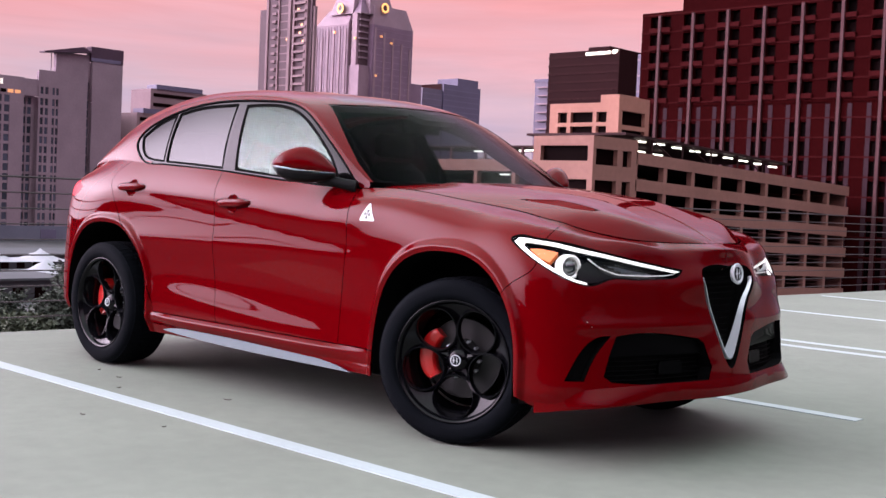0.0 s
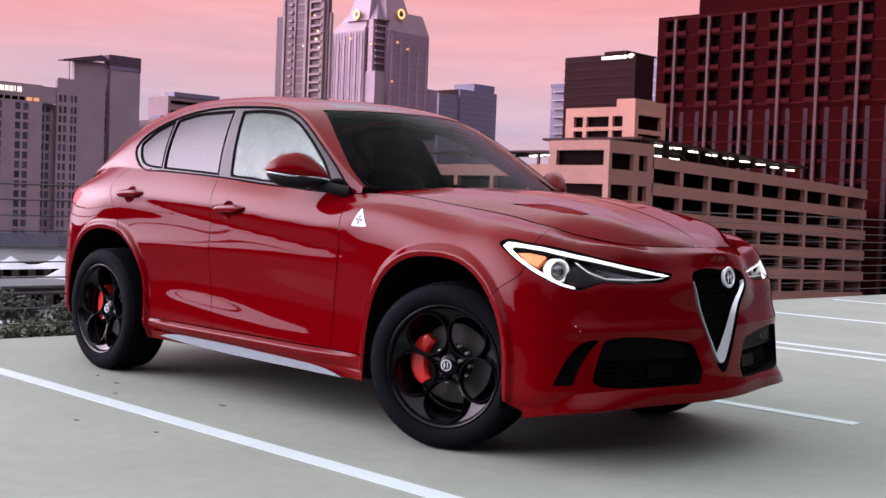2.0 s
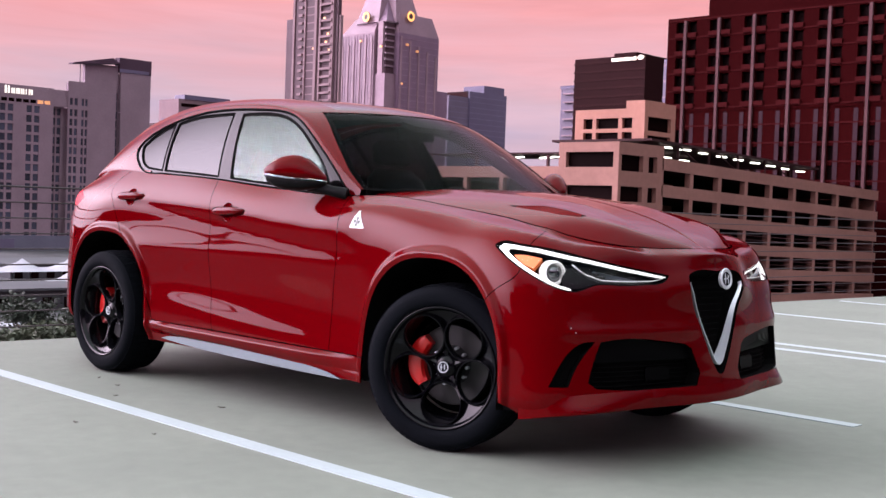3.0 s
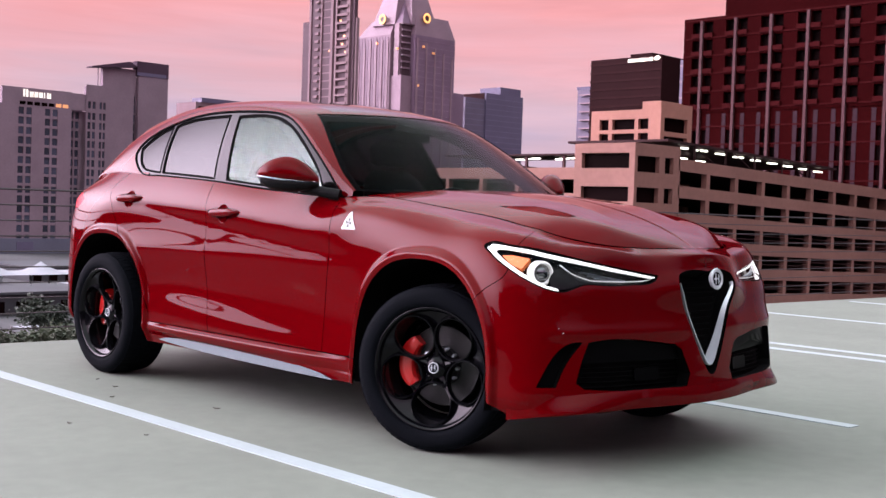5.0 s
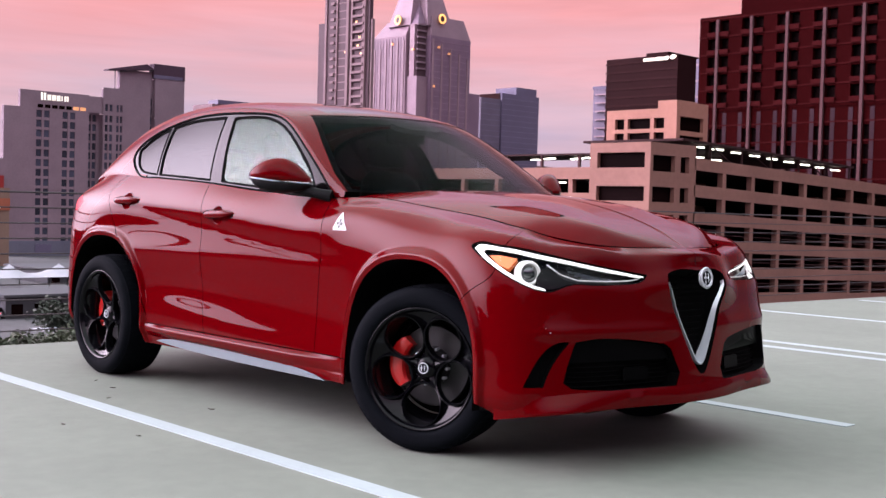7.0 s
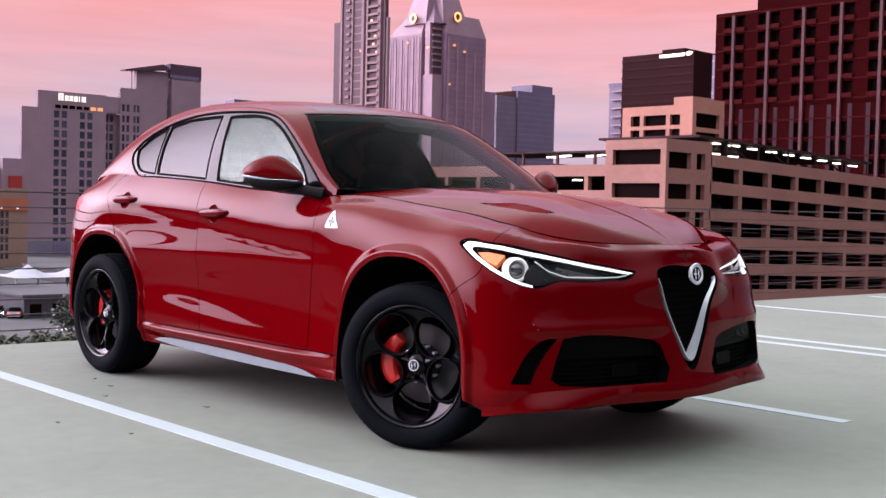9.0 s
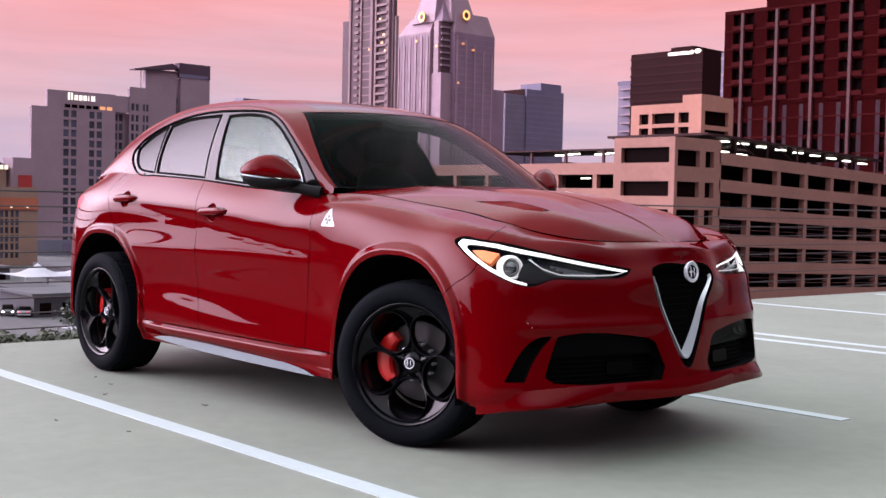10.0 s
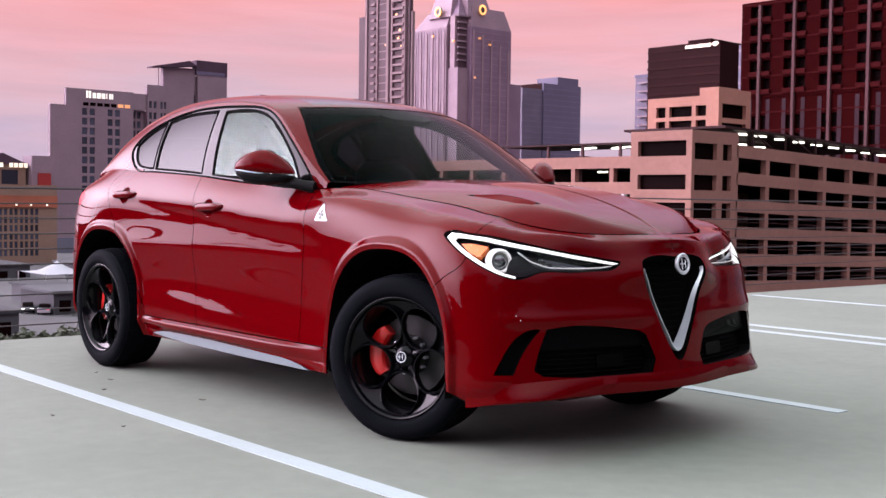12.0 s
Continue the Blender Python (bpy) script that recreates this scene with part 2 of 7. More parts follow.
# ---- car body surfaces ----
# The car stands with its front axle over the origin: x ahead, y to its left, z up.
def spline(xs, ys):
    """Natural cubic spline through (xs, ys); ys may have many columns. Returns f(x)."""
    xs, ys = np.asarray(xs, float), np.asarray(ys, float)
    n = len(xs)
    h = np.diff(xs)
    a = np.eye(n)
    rhs = np.zeros_like(ys)
    for i in range(1, n - 1):
        a[i, i - 1], a[i, i], a[i, i + 1] = h[i - 1], 2 * (h[i - 1] + h[i]), h[i]
        rhs[i] = 6 * ((ys[i + 1] - ys[i]) / h[i] - (ys[i] - ys[i - 1]) / h[i - 1])
    m = np.linalg.solve(a, rhs.reshape(n, -1)).reshape(rhs.shape)

    def f(x):
        x = np.asarray(x, float)
        i = np.clip(np.searchsorted(xs, x) - 1, 0, n - 2)
        sh = (...,) + (None,) * (ys.ndim - 1)
        d, e, hh = (xs[i + 1] - x)[sh], (x - xs[i])[sh], h[i][sh]
        return (m[i] * d ** 3 + m[i + 1] * e ** 3) / (6 * hh) + (ys[i] / hh - m[i] * hh / 6) * d + (ys[i + 1] / hh - m[i + 1] * hh / 6) * e
    return f


def smooth_step(a, b, x):
    t = np.clip((x - a) / (b - a), 0, 1)
    return t * t * (3 - 2 * t)


# Stations round the right half of the body: a plan point at mid height, then (outward, height) from the lower edge to the top edge.
STATIONS = [
    ((0.893, 0.0), [(-0.05, 0.268), (0.032, 0.306), (0.0205, 0.345), (0.0114, 0.42), (-0.001, 0.55), (-0.0176, 0.68), (-0.0361, 0.78), (-0.065, 0.862), (-0.054, 0.91), (-0.106, 0.935)]),
    ((0.881, -0.16), [(-0.05, 0.268), (0.032, 0.307), (0.0205, 0.345), (0.0114, 0.42), (-0.001, 0.55), (-0.016, 0.67), (-0.034, 0.77), (-0.0625, 0.852), (-0.069, 0.905), (-0.126, 0.934)]),
    ((0.845, -0.36), [(-0.05, 0.27), (0.032, 0.31), (0.0205, 0.345), (0.0114, 0.42), (-0.001, 0.55), (-0.0145, 0.66), (-0.03, 0.75), (-0.0565, 0.827), (-0.099, 0.9), (-0.18, 0.934)]),
    ((0.785, -0.565), [(-0.05, 0.27), (0.032, 0.31), (0.0205, 0.345), (0.0114, 0.42), (-0.001, 0.55), (-0.0145, 0.66), (-0.032, 0.76), (-0.0608, 0.8485), (-0.124, 0.93), (-0.258, 0.946)]),
    ((0.7, -0.735), [(-0.05, 0.258), (0.028, 0.3), (0.0205, 0.345), (0.0114, 0.42), (-0.001, 0.55), (-0.0145, 0.66), (-0.032, 0.76), (-0.064, 0.8643), (-0.154, 0.94), (-0.338, 0.975)]),
    ((0.592, -0.862), [(-0.05, 0.235), (0.014, 0.28), (0.0219, 0.33), (0.0114, 0.42), (-0.001, 0.55), (-0.016, 0.67), (-0.0361, 0.78), (-0.0696, 0.8877), (-0.169, 0.966), (-0.386, 1.001)]),
    ((0.46, -0.925), [(-0.06, 0.21), (-0.0076, 0.28), (0.0048, 0.33), (0.0048, 0.42), (0.0, 0.55), (-0.0068, 0.68), (-0.0256, 0.8), (-0.0722, 0.9127), (-0.1674, 0.985), (-0.389, 1.016)]),
    ((0.3, -0.942), [(-0.06, 0.21), (-0.01, 0.28), (0, 0.33), (0, 0.42), (0, 0.55), (0, 0.69), (-0.016, 0.82), (-0.06, 0.9342), (-0.16, 1.007), (-0.363, 1.034)]),
    ((0.12, -0.94), [(-0.06, 0.21), (-0.01, 0.28), (0, 0.33), (0, 0.42), (0, 0.55), (0, 0.7), (-0.015, 0.84), (-0.06, 0.9471), (-0.16, 1.023), (-0.333, 1.053)]),
    ((-0.2, -0.917), [(-0.05, 0.208), (-0.005, 0.277), (0, 0.337), (0, 0.416), (0, 0.545), (0.002, 0.713), (-0.005, 0.862), (-0.03, 0.971), (-0.105, 1.055), (-0.25, 1.092)]),
    ((-0.5, -0.895), [(-0.05, 0.213), (0, 0.287), (0.006, 0.332), (0.001, 0.426), (-0.003, 0.555), (0, 0.733), (0.002, 0.872), (-0.01, 0.981), (-0.06, 1.07), (-0.18, 1.123)]),
    ((-0.8, -0.887), [(-0.045, 0.223), (0, 0.292), (0.009, 0.335), (0.003, 0.436), (-0.004, 0.555), (0.001, 0.733), (0.006, 0.872), (0, 0.971), (-0.03, 1.05), (-0.082, 1.119)]),
    ((-1.2, -0.885), [(-0.045, 0.233), (0, 0.297), (0.011, 0.342), (0.005, 0.446), (-0.0045, 0.562), (0.001, 0.743), (0.009, 0.891), (0.004, 0.991), (-0.025, 1.07), (-0.073, 1.141)]),
    ((-1.75, -0.885), [(-0.045, 0.243), (0, 0.307), (0.011, 0.353), (0.007, 0.466), (-0.0055, 0.578), (0.001, 0.753), (0.008, 0.911), (0.0105, 1.02), (-0.023, 1.109), (-0.076, 1.181)]),
    ((-2.25, -0.892), [(-0.05, 0.248), (0, 0.312), (0.008, 0.361), (0.0055, 0.476), (-0.003, 0.588), (0.001, 0.763), (0.006, 0.931), (0.010, 1.04), (-0.027, 1.129), (-0.082, 1.21)]),
    ((-2.6, -0.912), [(-0.06, 0.248), (-0.01, 0.307), (0, 0.362), (0, 0.446), (0, 0.584), (0, 0.763), (0.001, 0.941), (0.002, 1.06), (-0.048, 1.149), (-0.108, 1.228)]),
    ((-2.95, -0.925), [(-0.06, 0.248), (-0.01, 0.307), (0, 0.366), (0, 0.446), (0, 0.584), (0, 0.763), (-0.006, 0.951), (-0.028, 1.07), (-0.080, 1.159), (-0.145, 1.238)]),
    ((-3.25, -0.905), [(-0.06, 0.258), (-0.01, 0.317), (0, 0.376), (0, 0.456), (0, 0.594), (-0.004, 0.763), (-0.018, 0.941), (-0.045, 1.06), (-0.09, 1.139), (-0.17, 1.203)]),
    ((-3.46, -0.845), [(-0.06, 0.267), (-0.01, 0.327), (0, 0.386), (0, 0.466), (0, 0.604), (-0.008, 0.763), (-0.018, 0.921), (-0.035, 1.02), (-0.07, 1.099), (-0.15, 1.149)]),
    ((-3.62, -0.68), [(-0.06, 0.267), (-0.01, 0.327), (0, 0.386), (0, 0.466), (0, 0.604), (-0.01, 0.763), (-0.025, 0.921), (-0.045, 1.02), (-0.08, 1.099), (-0.15, 1.139)]),
    ((-3.7, -0.38), [(-0.06, 0.267), (-0.01, 0.327), (0, 0.386), (0, 0.466), (0, 0.604), (-0.01, 0.763), (-0.03, 0.921), (-0.05, 1.02), (-0.08, 1.099), (-0.14, 1.139)]),
    ((-3.725, 0.0), [(-0.06, 0.267), (-0.01, 0.327), (0, 0.386), (0, 0.466), (0, 0.604), (-0.01, 0.763), (-0.03, 0.921), (-0.05, 1.02), (-0.08, 1.099), (-0.14, 1.139)]),
]
# the way in which each station leans outward, in degrees round from straight ahead
LEAN = [0, 6, 20, 31, 39, 53, 64, 76, 86, 90, 90, 90, 90, 90, 90, 90, 91, 97, 120, 145, 165, 180]
PLAN = np.array([p for p, _ in STATIONS])
# the mirrored stations beyond both ends keep the plan square to the middle line there
_ext = np.vstack([PLAN[2:0:-1] * (1, -1), PLAN, PLAN[-2:-4:-1] * (1, -1)])
_arc = np.concatenate([[0], np.cumsum(np.hypot(*np.diff(_ext, axis=0).T))])
_arc -= _arc[2]
# the nose's corners stand fuller than the plan points: how far each is pushed out, and its top edge with it
FULL = np.array([0, 0.004, 0.012, 0.040, 0.050, 0.048, 0.036, 0.018, 0.008] + [0] * 13)
FULL_TOP = np.array([0, 0.010, 0.042, 0.048, 0.040, 0.036, 0.032, 0.026, 0.018, 0.008] + [0] * 12)
_out = np.array((0.58, -0.81))
PLAN = PLAN + FULL[:, None] * _out
_ext = np.vstack([PLAN[2:0:-1] * (1, -1), PLAN, PLAN[-2:-4:-1] * (1, -1)])
ARC = _arc[2:-2]
plan_at = spline(_arc, _ext)
_rows = np.array([r for _, r in STATIONS], float)
_rows[:, 9, 0] += FULL_TOP
_rows[:, 8, 0] += FULL_TOP * 0.38
_rows[:, 7, 0] -= FULL * 0.22
_rows_ext = np.concatenate([_rows[2:0:-1], _rows, _rows[-2:-4:-1]])
level_at = spline(_arc, _rows_ext)
lean_at = spline(_arc, np.array([-LEAN[2], -LEAN[1], *LEAN, 360 - LEAN[-2], 360 - LEAN[-3]]))
S_END = ARC[-1]
_dense = np.linspace(0, S_END, 3000)
_dense_xy = plan_at(_dense)
_i_corner = int(np.argmin(np.abs(_dense - ARC[7])))
_i_tail = int(np.argmin(np.abs(_dense - ARC[-4])))


def s_of_x(x):
    """Where along the side the plan line passes x."""
    seg = slice(0, _i_tail + 200)
    return np.interp(-np.asarray(x, float), -_dense_xy[seg, 0], _dense[seg])


def s_of_y(y):
    """Where along the nose the plan line passes y (negative on the right)."""
    seg = slice(0, _i_corner)
    return np.interp(-np.asarray(y, float), -_dense_xy[seg, 1], _dense[seg])


ARCHES = [(0.002, 0.368, 0.448, 0.484), (-2.826, 0.372, 0.440, 0.486)]


def section_gentle(rows, z):
    """The same offset with monotone slopes between the rows, for the nose."""
    zz = np.maximum.accumulate(rows[:, :, 1] + np.arange(10) * 1e-6, axis=1)
    oo = rows[:, :, 0]
    h = np.diff(zz, axis=1) + 1e-9
    d = np.diff(oo, axis=1) / h
    w1, w2 = 2 * h[:, 1:] + h[:, :-1], h[:, 1:] + 2 * h[:, :-1]
    same = d[:, :-1] * d[:, 1:] > 0
    safe = lambda q: np.where(np.abs(q) < 1e-9, 1e-9, q)
    mid = np.where(same, (w1 + w2) / (w1 / safe(d[:, :-1]) + w2 / safe(d[:, 1:])), 0.0)
    m = np.concatenate([d[:, :1], mid, d[:, -1:]], axis=1)
    x = np.clip(z, zz[:, 0] - 0.03, zz[:, -1] + 0.01)
    i = np.clip((zz < x[:, None]).sum(1) - 1, 0, 8)
    k = np.arange(len(z))
    hh = h[k, i]
    t = (x - zz[k, i]) / hh
    return (1 + 2 * t) * (1 - t) ** 2 * oo[k, i] + t * (1 - t) ** 2 * hh * m[k, i] + t * t * (3 - 2 * t) * oo[k, i + 1] + t * t * (t - 1) * hh * m[k, i + 1]


def section_offset(rows, z):
    """The outward offset at height z on each of many cross-sections (natural cubic splines, all at once)."""
    zz = np.maximum.accumulate(rows[:, :, 1] + np.arange(10) * 1e-6, axis=1)
    oo = rows[:, :, 0]
    n = zz.shape[1]
    h = np.diff(zz, axis=1) + 1e-9
    a = np.zeros((len(zz), n, n))
    rhs = np.zeros((len(zz), n))
    a[:, 0, 0] = a[:, n - 1, n - 1] = 1
    for i in range(1, n - 1):
        a[:, i, i - 1], a[:, i, i], a[:, i, i + 1] = h[:, i - 1], 2 * (h[:, i - 1] + h[:, i]), h[:, i]
        rhs[:, i] = 6 * ((oo[:, i + 1] - oo[:, i]) / h[:, i] - (oo[:, i] - oo[:, i - 1]) / h[:, i - 1])
    m = np.linalg.solve(a, rhs[:, :, None])[:, :, 0]
    x = np.clip(z, zz[:, 0] - 0.03, zz[:, -1] + 0.01)
    i = np.clip((zz < x[:, None]).sum(1) - 1, 0, n - 2)
    k = np.arange(len(z))
    hh, d, e = h[k, i], zz[k, i + 1] - x, x - zz[k, i]
    return (m[k, i] * d ** 3 + m[k, i + 1] * e ** 3) / (6 * hh) + (oo[k, i] / hh - m[k, i] * hh / 6) * d + (oo[k, i + 1] / hh - m[k, i + 1] * hh / 6) * e


def waist(x, z):
    """The doors' waist: a crease that falls towards the front, a hollow under it, and the swelling below the hollow."""
    a = np.interp(x, [-2.45, -2.12, -1.74, -1.44, -1.04, -0.69], [1.062, 1.042, 1.026, 1.006, 0.977, 0.952])
    b = np.interp(x, [-2.45, -2.12, -1.74, -1.44, -1.04, -0.69], [1.034, 0.992, 0.955, 0.915, 0.870, 0.836])
    c, low, high = 0.792, 0.56, 1.16
    h = np.interp(x, [-2.3, -1.8], [0.155, 0.140]) * (b - c) / 2
    rise = np.interp(x, [-2.35, -1.8], [0.18, 0.11])
    at_a = -h + rise * (a - b)
    slopes = [0.0, h / (c - low), -2 * h / (b - c), rise, -at_a / (high - a), 0.0]
    out = np.zeros_like(z)
    for k, (edge, w) in enumerate(((low, 0.02), (c, 0.006), (b, 0.006), (a, 0.0035), (high, 0.02))):
        out += (slopes[k + 1] - slopes[k]) * w * np.logaddexp(0.0, (z - edge) / w)
    return out * smooth_step(-2.95, -2.45, x) * (1 - smooth_step(-0.80, -0.40, x))


def side_point(s, z):
    """The body's skin at plan length s and height z, the outward normal's plan part, with the flared arches."""
    s, z = np.atleast_1d(np.asarray(s, float)), np.atleast_1d(np.asarray(z, float))
    rows = level_at(s)
    nose = 1 - smooth_step(1.90, 2.50, s)
    off = section_offset(rows, z) * (1 - nose) + section_gentle(rows, z) * nose
    p = plan_at(s)
    ang = np.radians(lean_at(s))
    nrm = np.stack([np.cos(ang), -np.sin(ang)], 1)
    # the brow over the lower intakes stands proud, with a shallow hollow above it
    across = smooth_step(0.10, 0.26, s) * (1 - smooth_step(0.74, 0.94, s))
    off += across * (0.007 * np.exp(-((z - 0.592) / 0.030) ** 2) - 0.003 * np.exp(-((z - 0.685) / 0.045) ** 2))
    # the snout over the grille
    off += 0.034 * np.exp(-((z - 0.80) / 0.10) ** 2) * (1 - smooth_step(0.20, 0.42, s))
    off = off + waist(p[:, 0], z)
    for cx, cz, ca, cb in ARCHES:
        rho = (np.abs((p[:, 0] - cx) / ca) ** 2.4 + np.abs((z - cz) / cb) ** 2.4) ** (1 / 2.4)
        away = np.where(z < cz - 0.05, smooth_step(cz - 0.25, cz - 0.05, z), 1.0)
        off += away * (0.022 * (1 - smooth_step(1.045, 1.125, rho)) - 0.008 * (1 - smooth_step(0.99, 1.055, rho)))
    return np.column_stack([p + nrm * off[:, None], z])


def top_z(s):
    return level_at(np.atleast_1d(s))[:, 9, 1]


# ---- greenhouse ----
RAIL = np.array([(-0.662, -0.768, 1.150), (-0.872, -0.744, 1.284), (-1.131, -0.682, 1.458), (-1.371, -0.626, 1.571), (-1.631, -0.600, 1.618), (-1.911, -0.594, 1.633), (-2.261, -0.600, 1.621), (-2.591, -0.616, 1.571), (-2.861, -0.635, 1.496), (-3.061, -0.655, 1.411), (-3.231, -0.69, 1.278), (-3.350, -0.722, 1.168)])
MIDDLE = np.array([(-0.281, 0, 1.139), (-0.531, 0, 1.286), (-0.821, 0, 1.451), (-1.111, 0, 1.593), (-1.511, 0, 1.664), (-1.861, 0, 1.683), (-2.261, 0, 1.678), (-2.611, 0, 1.651), (-2.961, 0, 1.600), (-3.231, 0, 1.540), (-3.431, 0, 1.367), (-3.571, 0, 1.189)])
BELT = np.array([(-0.660, -0.776, 1.121), (-0.861, -0.806, 1.120), (-1.131, -0.812, 1.136), (-1.371, -0.811, 1.153), (-1.631, -0.809, 1.173), (-1.911, -0.809, 1.190), (-2.261, -0.810, 1.210), (-2.591, -0.806, 1.227), (-2.861, -0.79, 1.236), (-3.061, -0.762, 1.231), (-3.235, -0.736, 1.202), (-3.335, -0.731, 1.165)])
_tt = np.arange(12.0)
rail_at, middle_at, belt_at = spline(_tt, RAIL), spline(_tt, MIDDLE), spline(_tt, BELT)
_tf = np.linspace(0, 11, 1200)


def t_of_rail_x(x):
    return np.interp(-np.asarray(x, float), -rail_at(_tf)[:, 0], _tf)


def cabin_side(t, v):
    """The glasshouse's side at rail station t: v 0 at the belt, 1 at the rail."""
    t, v = np.atleast_1d(np.asarray(t, float)), np.atleast_1d(np.asarray(v, float))
    b, r = belt_at(t), rail_at(t)
    p = b + (r - b) * v[:, None]
    p[:, 1] -= 0.020 * 4 * v * (1 - v) * smooth_step(0, 2.5, t)
    return p


def cabin_top(t, w):
    """Windscreen and roof: w 0 at the rail, 1 on the middle line."""
    t, w = np.atleast_1d(np.asarray(t, float)), np.atleast_1d(np.asarray(w, float))
    r, c = rail_at(t), middle_at(t)
    g = 1 - (1 - w) ** 2
    h = 1 - np.abs(1 - w) ** np.interp(t, [0, 4, 5, 6, 7, 8, 8.5, 9, 10, 11], [2.4, 2.4, 4.0, 6.5, 7.0, 5.5, 4.2, 2.8, 2.2, 2.4])
    return np.column_stack([r[:, 0] + (c[:, 0] - r[:, 0]) * g, r[:, 1] * (1 - w), r[:, 2] + (c[:, 2] - r[:, 2]) * h])


def side_xz(x, z):
    """The glasshouse's side at a place x and height z."""
    x, z = np.atleast_1d(np.asarray(x, float)), np.atleast_1d(np.asarray(z, float))
    t = t_of_rail_x(x)
    v = np.zeros_like(t)
    for _ in range(14):
        b, r = belt_at(t), rail_at(t)
        v = (z - b[:, 2]) / (r[:, 2] - b[:, 2])
        v = np.clip(v, -0.3, 1.3)
        px = b[:, 0] + (r[:, 0] - b[:, 0]) * v
        t = np.clip(t - (x - px) / 0.28 * 0.8, 0, 11)
    return cabin_side(t, v)


# ---- bonnet ----
_hood_mid = spline([-0.62, -0.3, -0.13, 0.05, 0.19, 0.36, 0.53, 0.66, 0.755, 0.787], [1.182, 1.176, 1.168, 1.152, 1.131, 1.097, 1.050, 1.002, 0.955, 0.935])


# the bonnet's edge follows the upper edge of the nose and the wings
_ss = np.linspace(0, float(s_of_x(-0.575)), 600)
_shut_dense = side_point(_ss, top_z(_ss))


def hood_point(x, y):
    x, y = np.atleast_1d(np.asarray(x, float)), np.atleast_1d(np.asarray(y, float))
    order = np.argsort(_shut_dense[:, 0])
    ye = np.maximum(np.interp(x, _shut_dense[order, 0], -_shut_dense[order, 1]), 0.02)
    ze = np.interp(x, _shut_dense[order, 0], _shut_dense[order, 2])
    zc = _hood_mid(np.clip(x, -0.62, 0.787))
    q = np.clip(np.abs(y) / ye, 0, 1.2)
    z = zc - (zc - ze) * q ** (2.5 + 2.0 * smooth_step(0.1, 0.5, x))
    # raised shoulders along both sides of the bonnet
    z += (0.004 + 0.012 * smooth_step(0.35, 0.60, x)) * np.exp(-((q - 0.76) / 0.17) ** 2) * smooth_step(-0.3, 0.25, x) * smooth_step(0.76, 0.58, x)
    # the two raised lines of the bonnet
    ridge = 0.245 + 0.20 * smooth_step(0.5, -0.5, x)
    z += 0.008 * np.exp(-np.abs(np.abs(y) - ridge) / 0.06) * smooth_step(0.66, 0.30, x)
    return np.column_stack([x, y, z])


# ---- trimmed skins ----
from mathutils.geometry import delaunay_2d_cdt


def rounded(points, step=0.02, sharp=()):
    """A closed outline through points, as a smooth curve except at the points numbered in sharp."""
    pts = np.array(points, float)
    n = len(pts)
    out = []
    if not sharp:
        ext = np.vstack([pts[-3:], pts, pts[:4]])
        d = np.concatenate([[0], np.cumsum(np.hypot(*np.diff(ext, axis=0).T))])
        f = spline(d, ext)
        return f(np.linspace(d[3], d[3 + n], max(8, int((d[3 + n] - d[3]) / step)), endpoint=False))
    sharp = sorted(sharp)
    for a, b in zip(sharp, sharp[1:] + [sharp[0] + n]):
        run = pts[[k % n for k in range(a, b + 1)]]
        d = np.concatenate([[0], np.cumsum(np.hypot(*np.diff(run, axis=0).T))])
        k = max(2, int(d[-1] / step) + 1)
        u = np.linspace(0, d[-1], k)[:-1]
        out.append(spline(d, run)(u) if len(run) > 2 else run[0] + (run[1] - run[0]) * (u / d[-1])[:, None])
    return np.vstack(out)


def inside(poly, q):
    x, y = q[:, 0], q[:, 1]
    hit = np.zeros(len(q), bool)
    a, b = poly, np.roll(poly, -1, 0)
    for (x0, y0), (x1, y1) in zip(a, b):
        c = (y0 > y) != (y1 > y)
        hit ^= c & (x < (x1 - x0) * (y - y0) / (y1 - y0 + 1e-12) + x0)
    return hit


def shrink(poly, d):
    """The outline moved inward by d."""
    a, b = np.roll(poly, 1, 0), np.roll(poly, -1, 0)
    t = b - a
    t /= np.linalg.norm(t, axis=1)[:, None] + 1e-12
    nrm = np.column_stack([-t[:, 1], t[:, 0]])
    area = np.sum(poly[:, 0] * np.roll(poly[:, 1], -1) - np.roll(poly[:, 0], -1) * poly[:, 1])
    return poly + nrm * (d if area > 0 else -d)


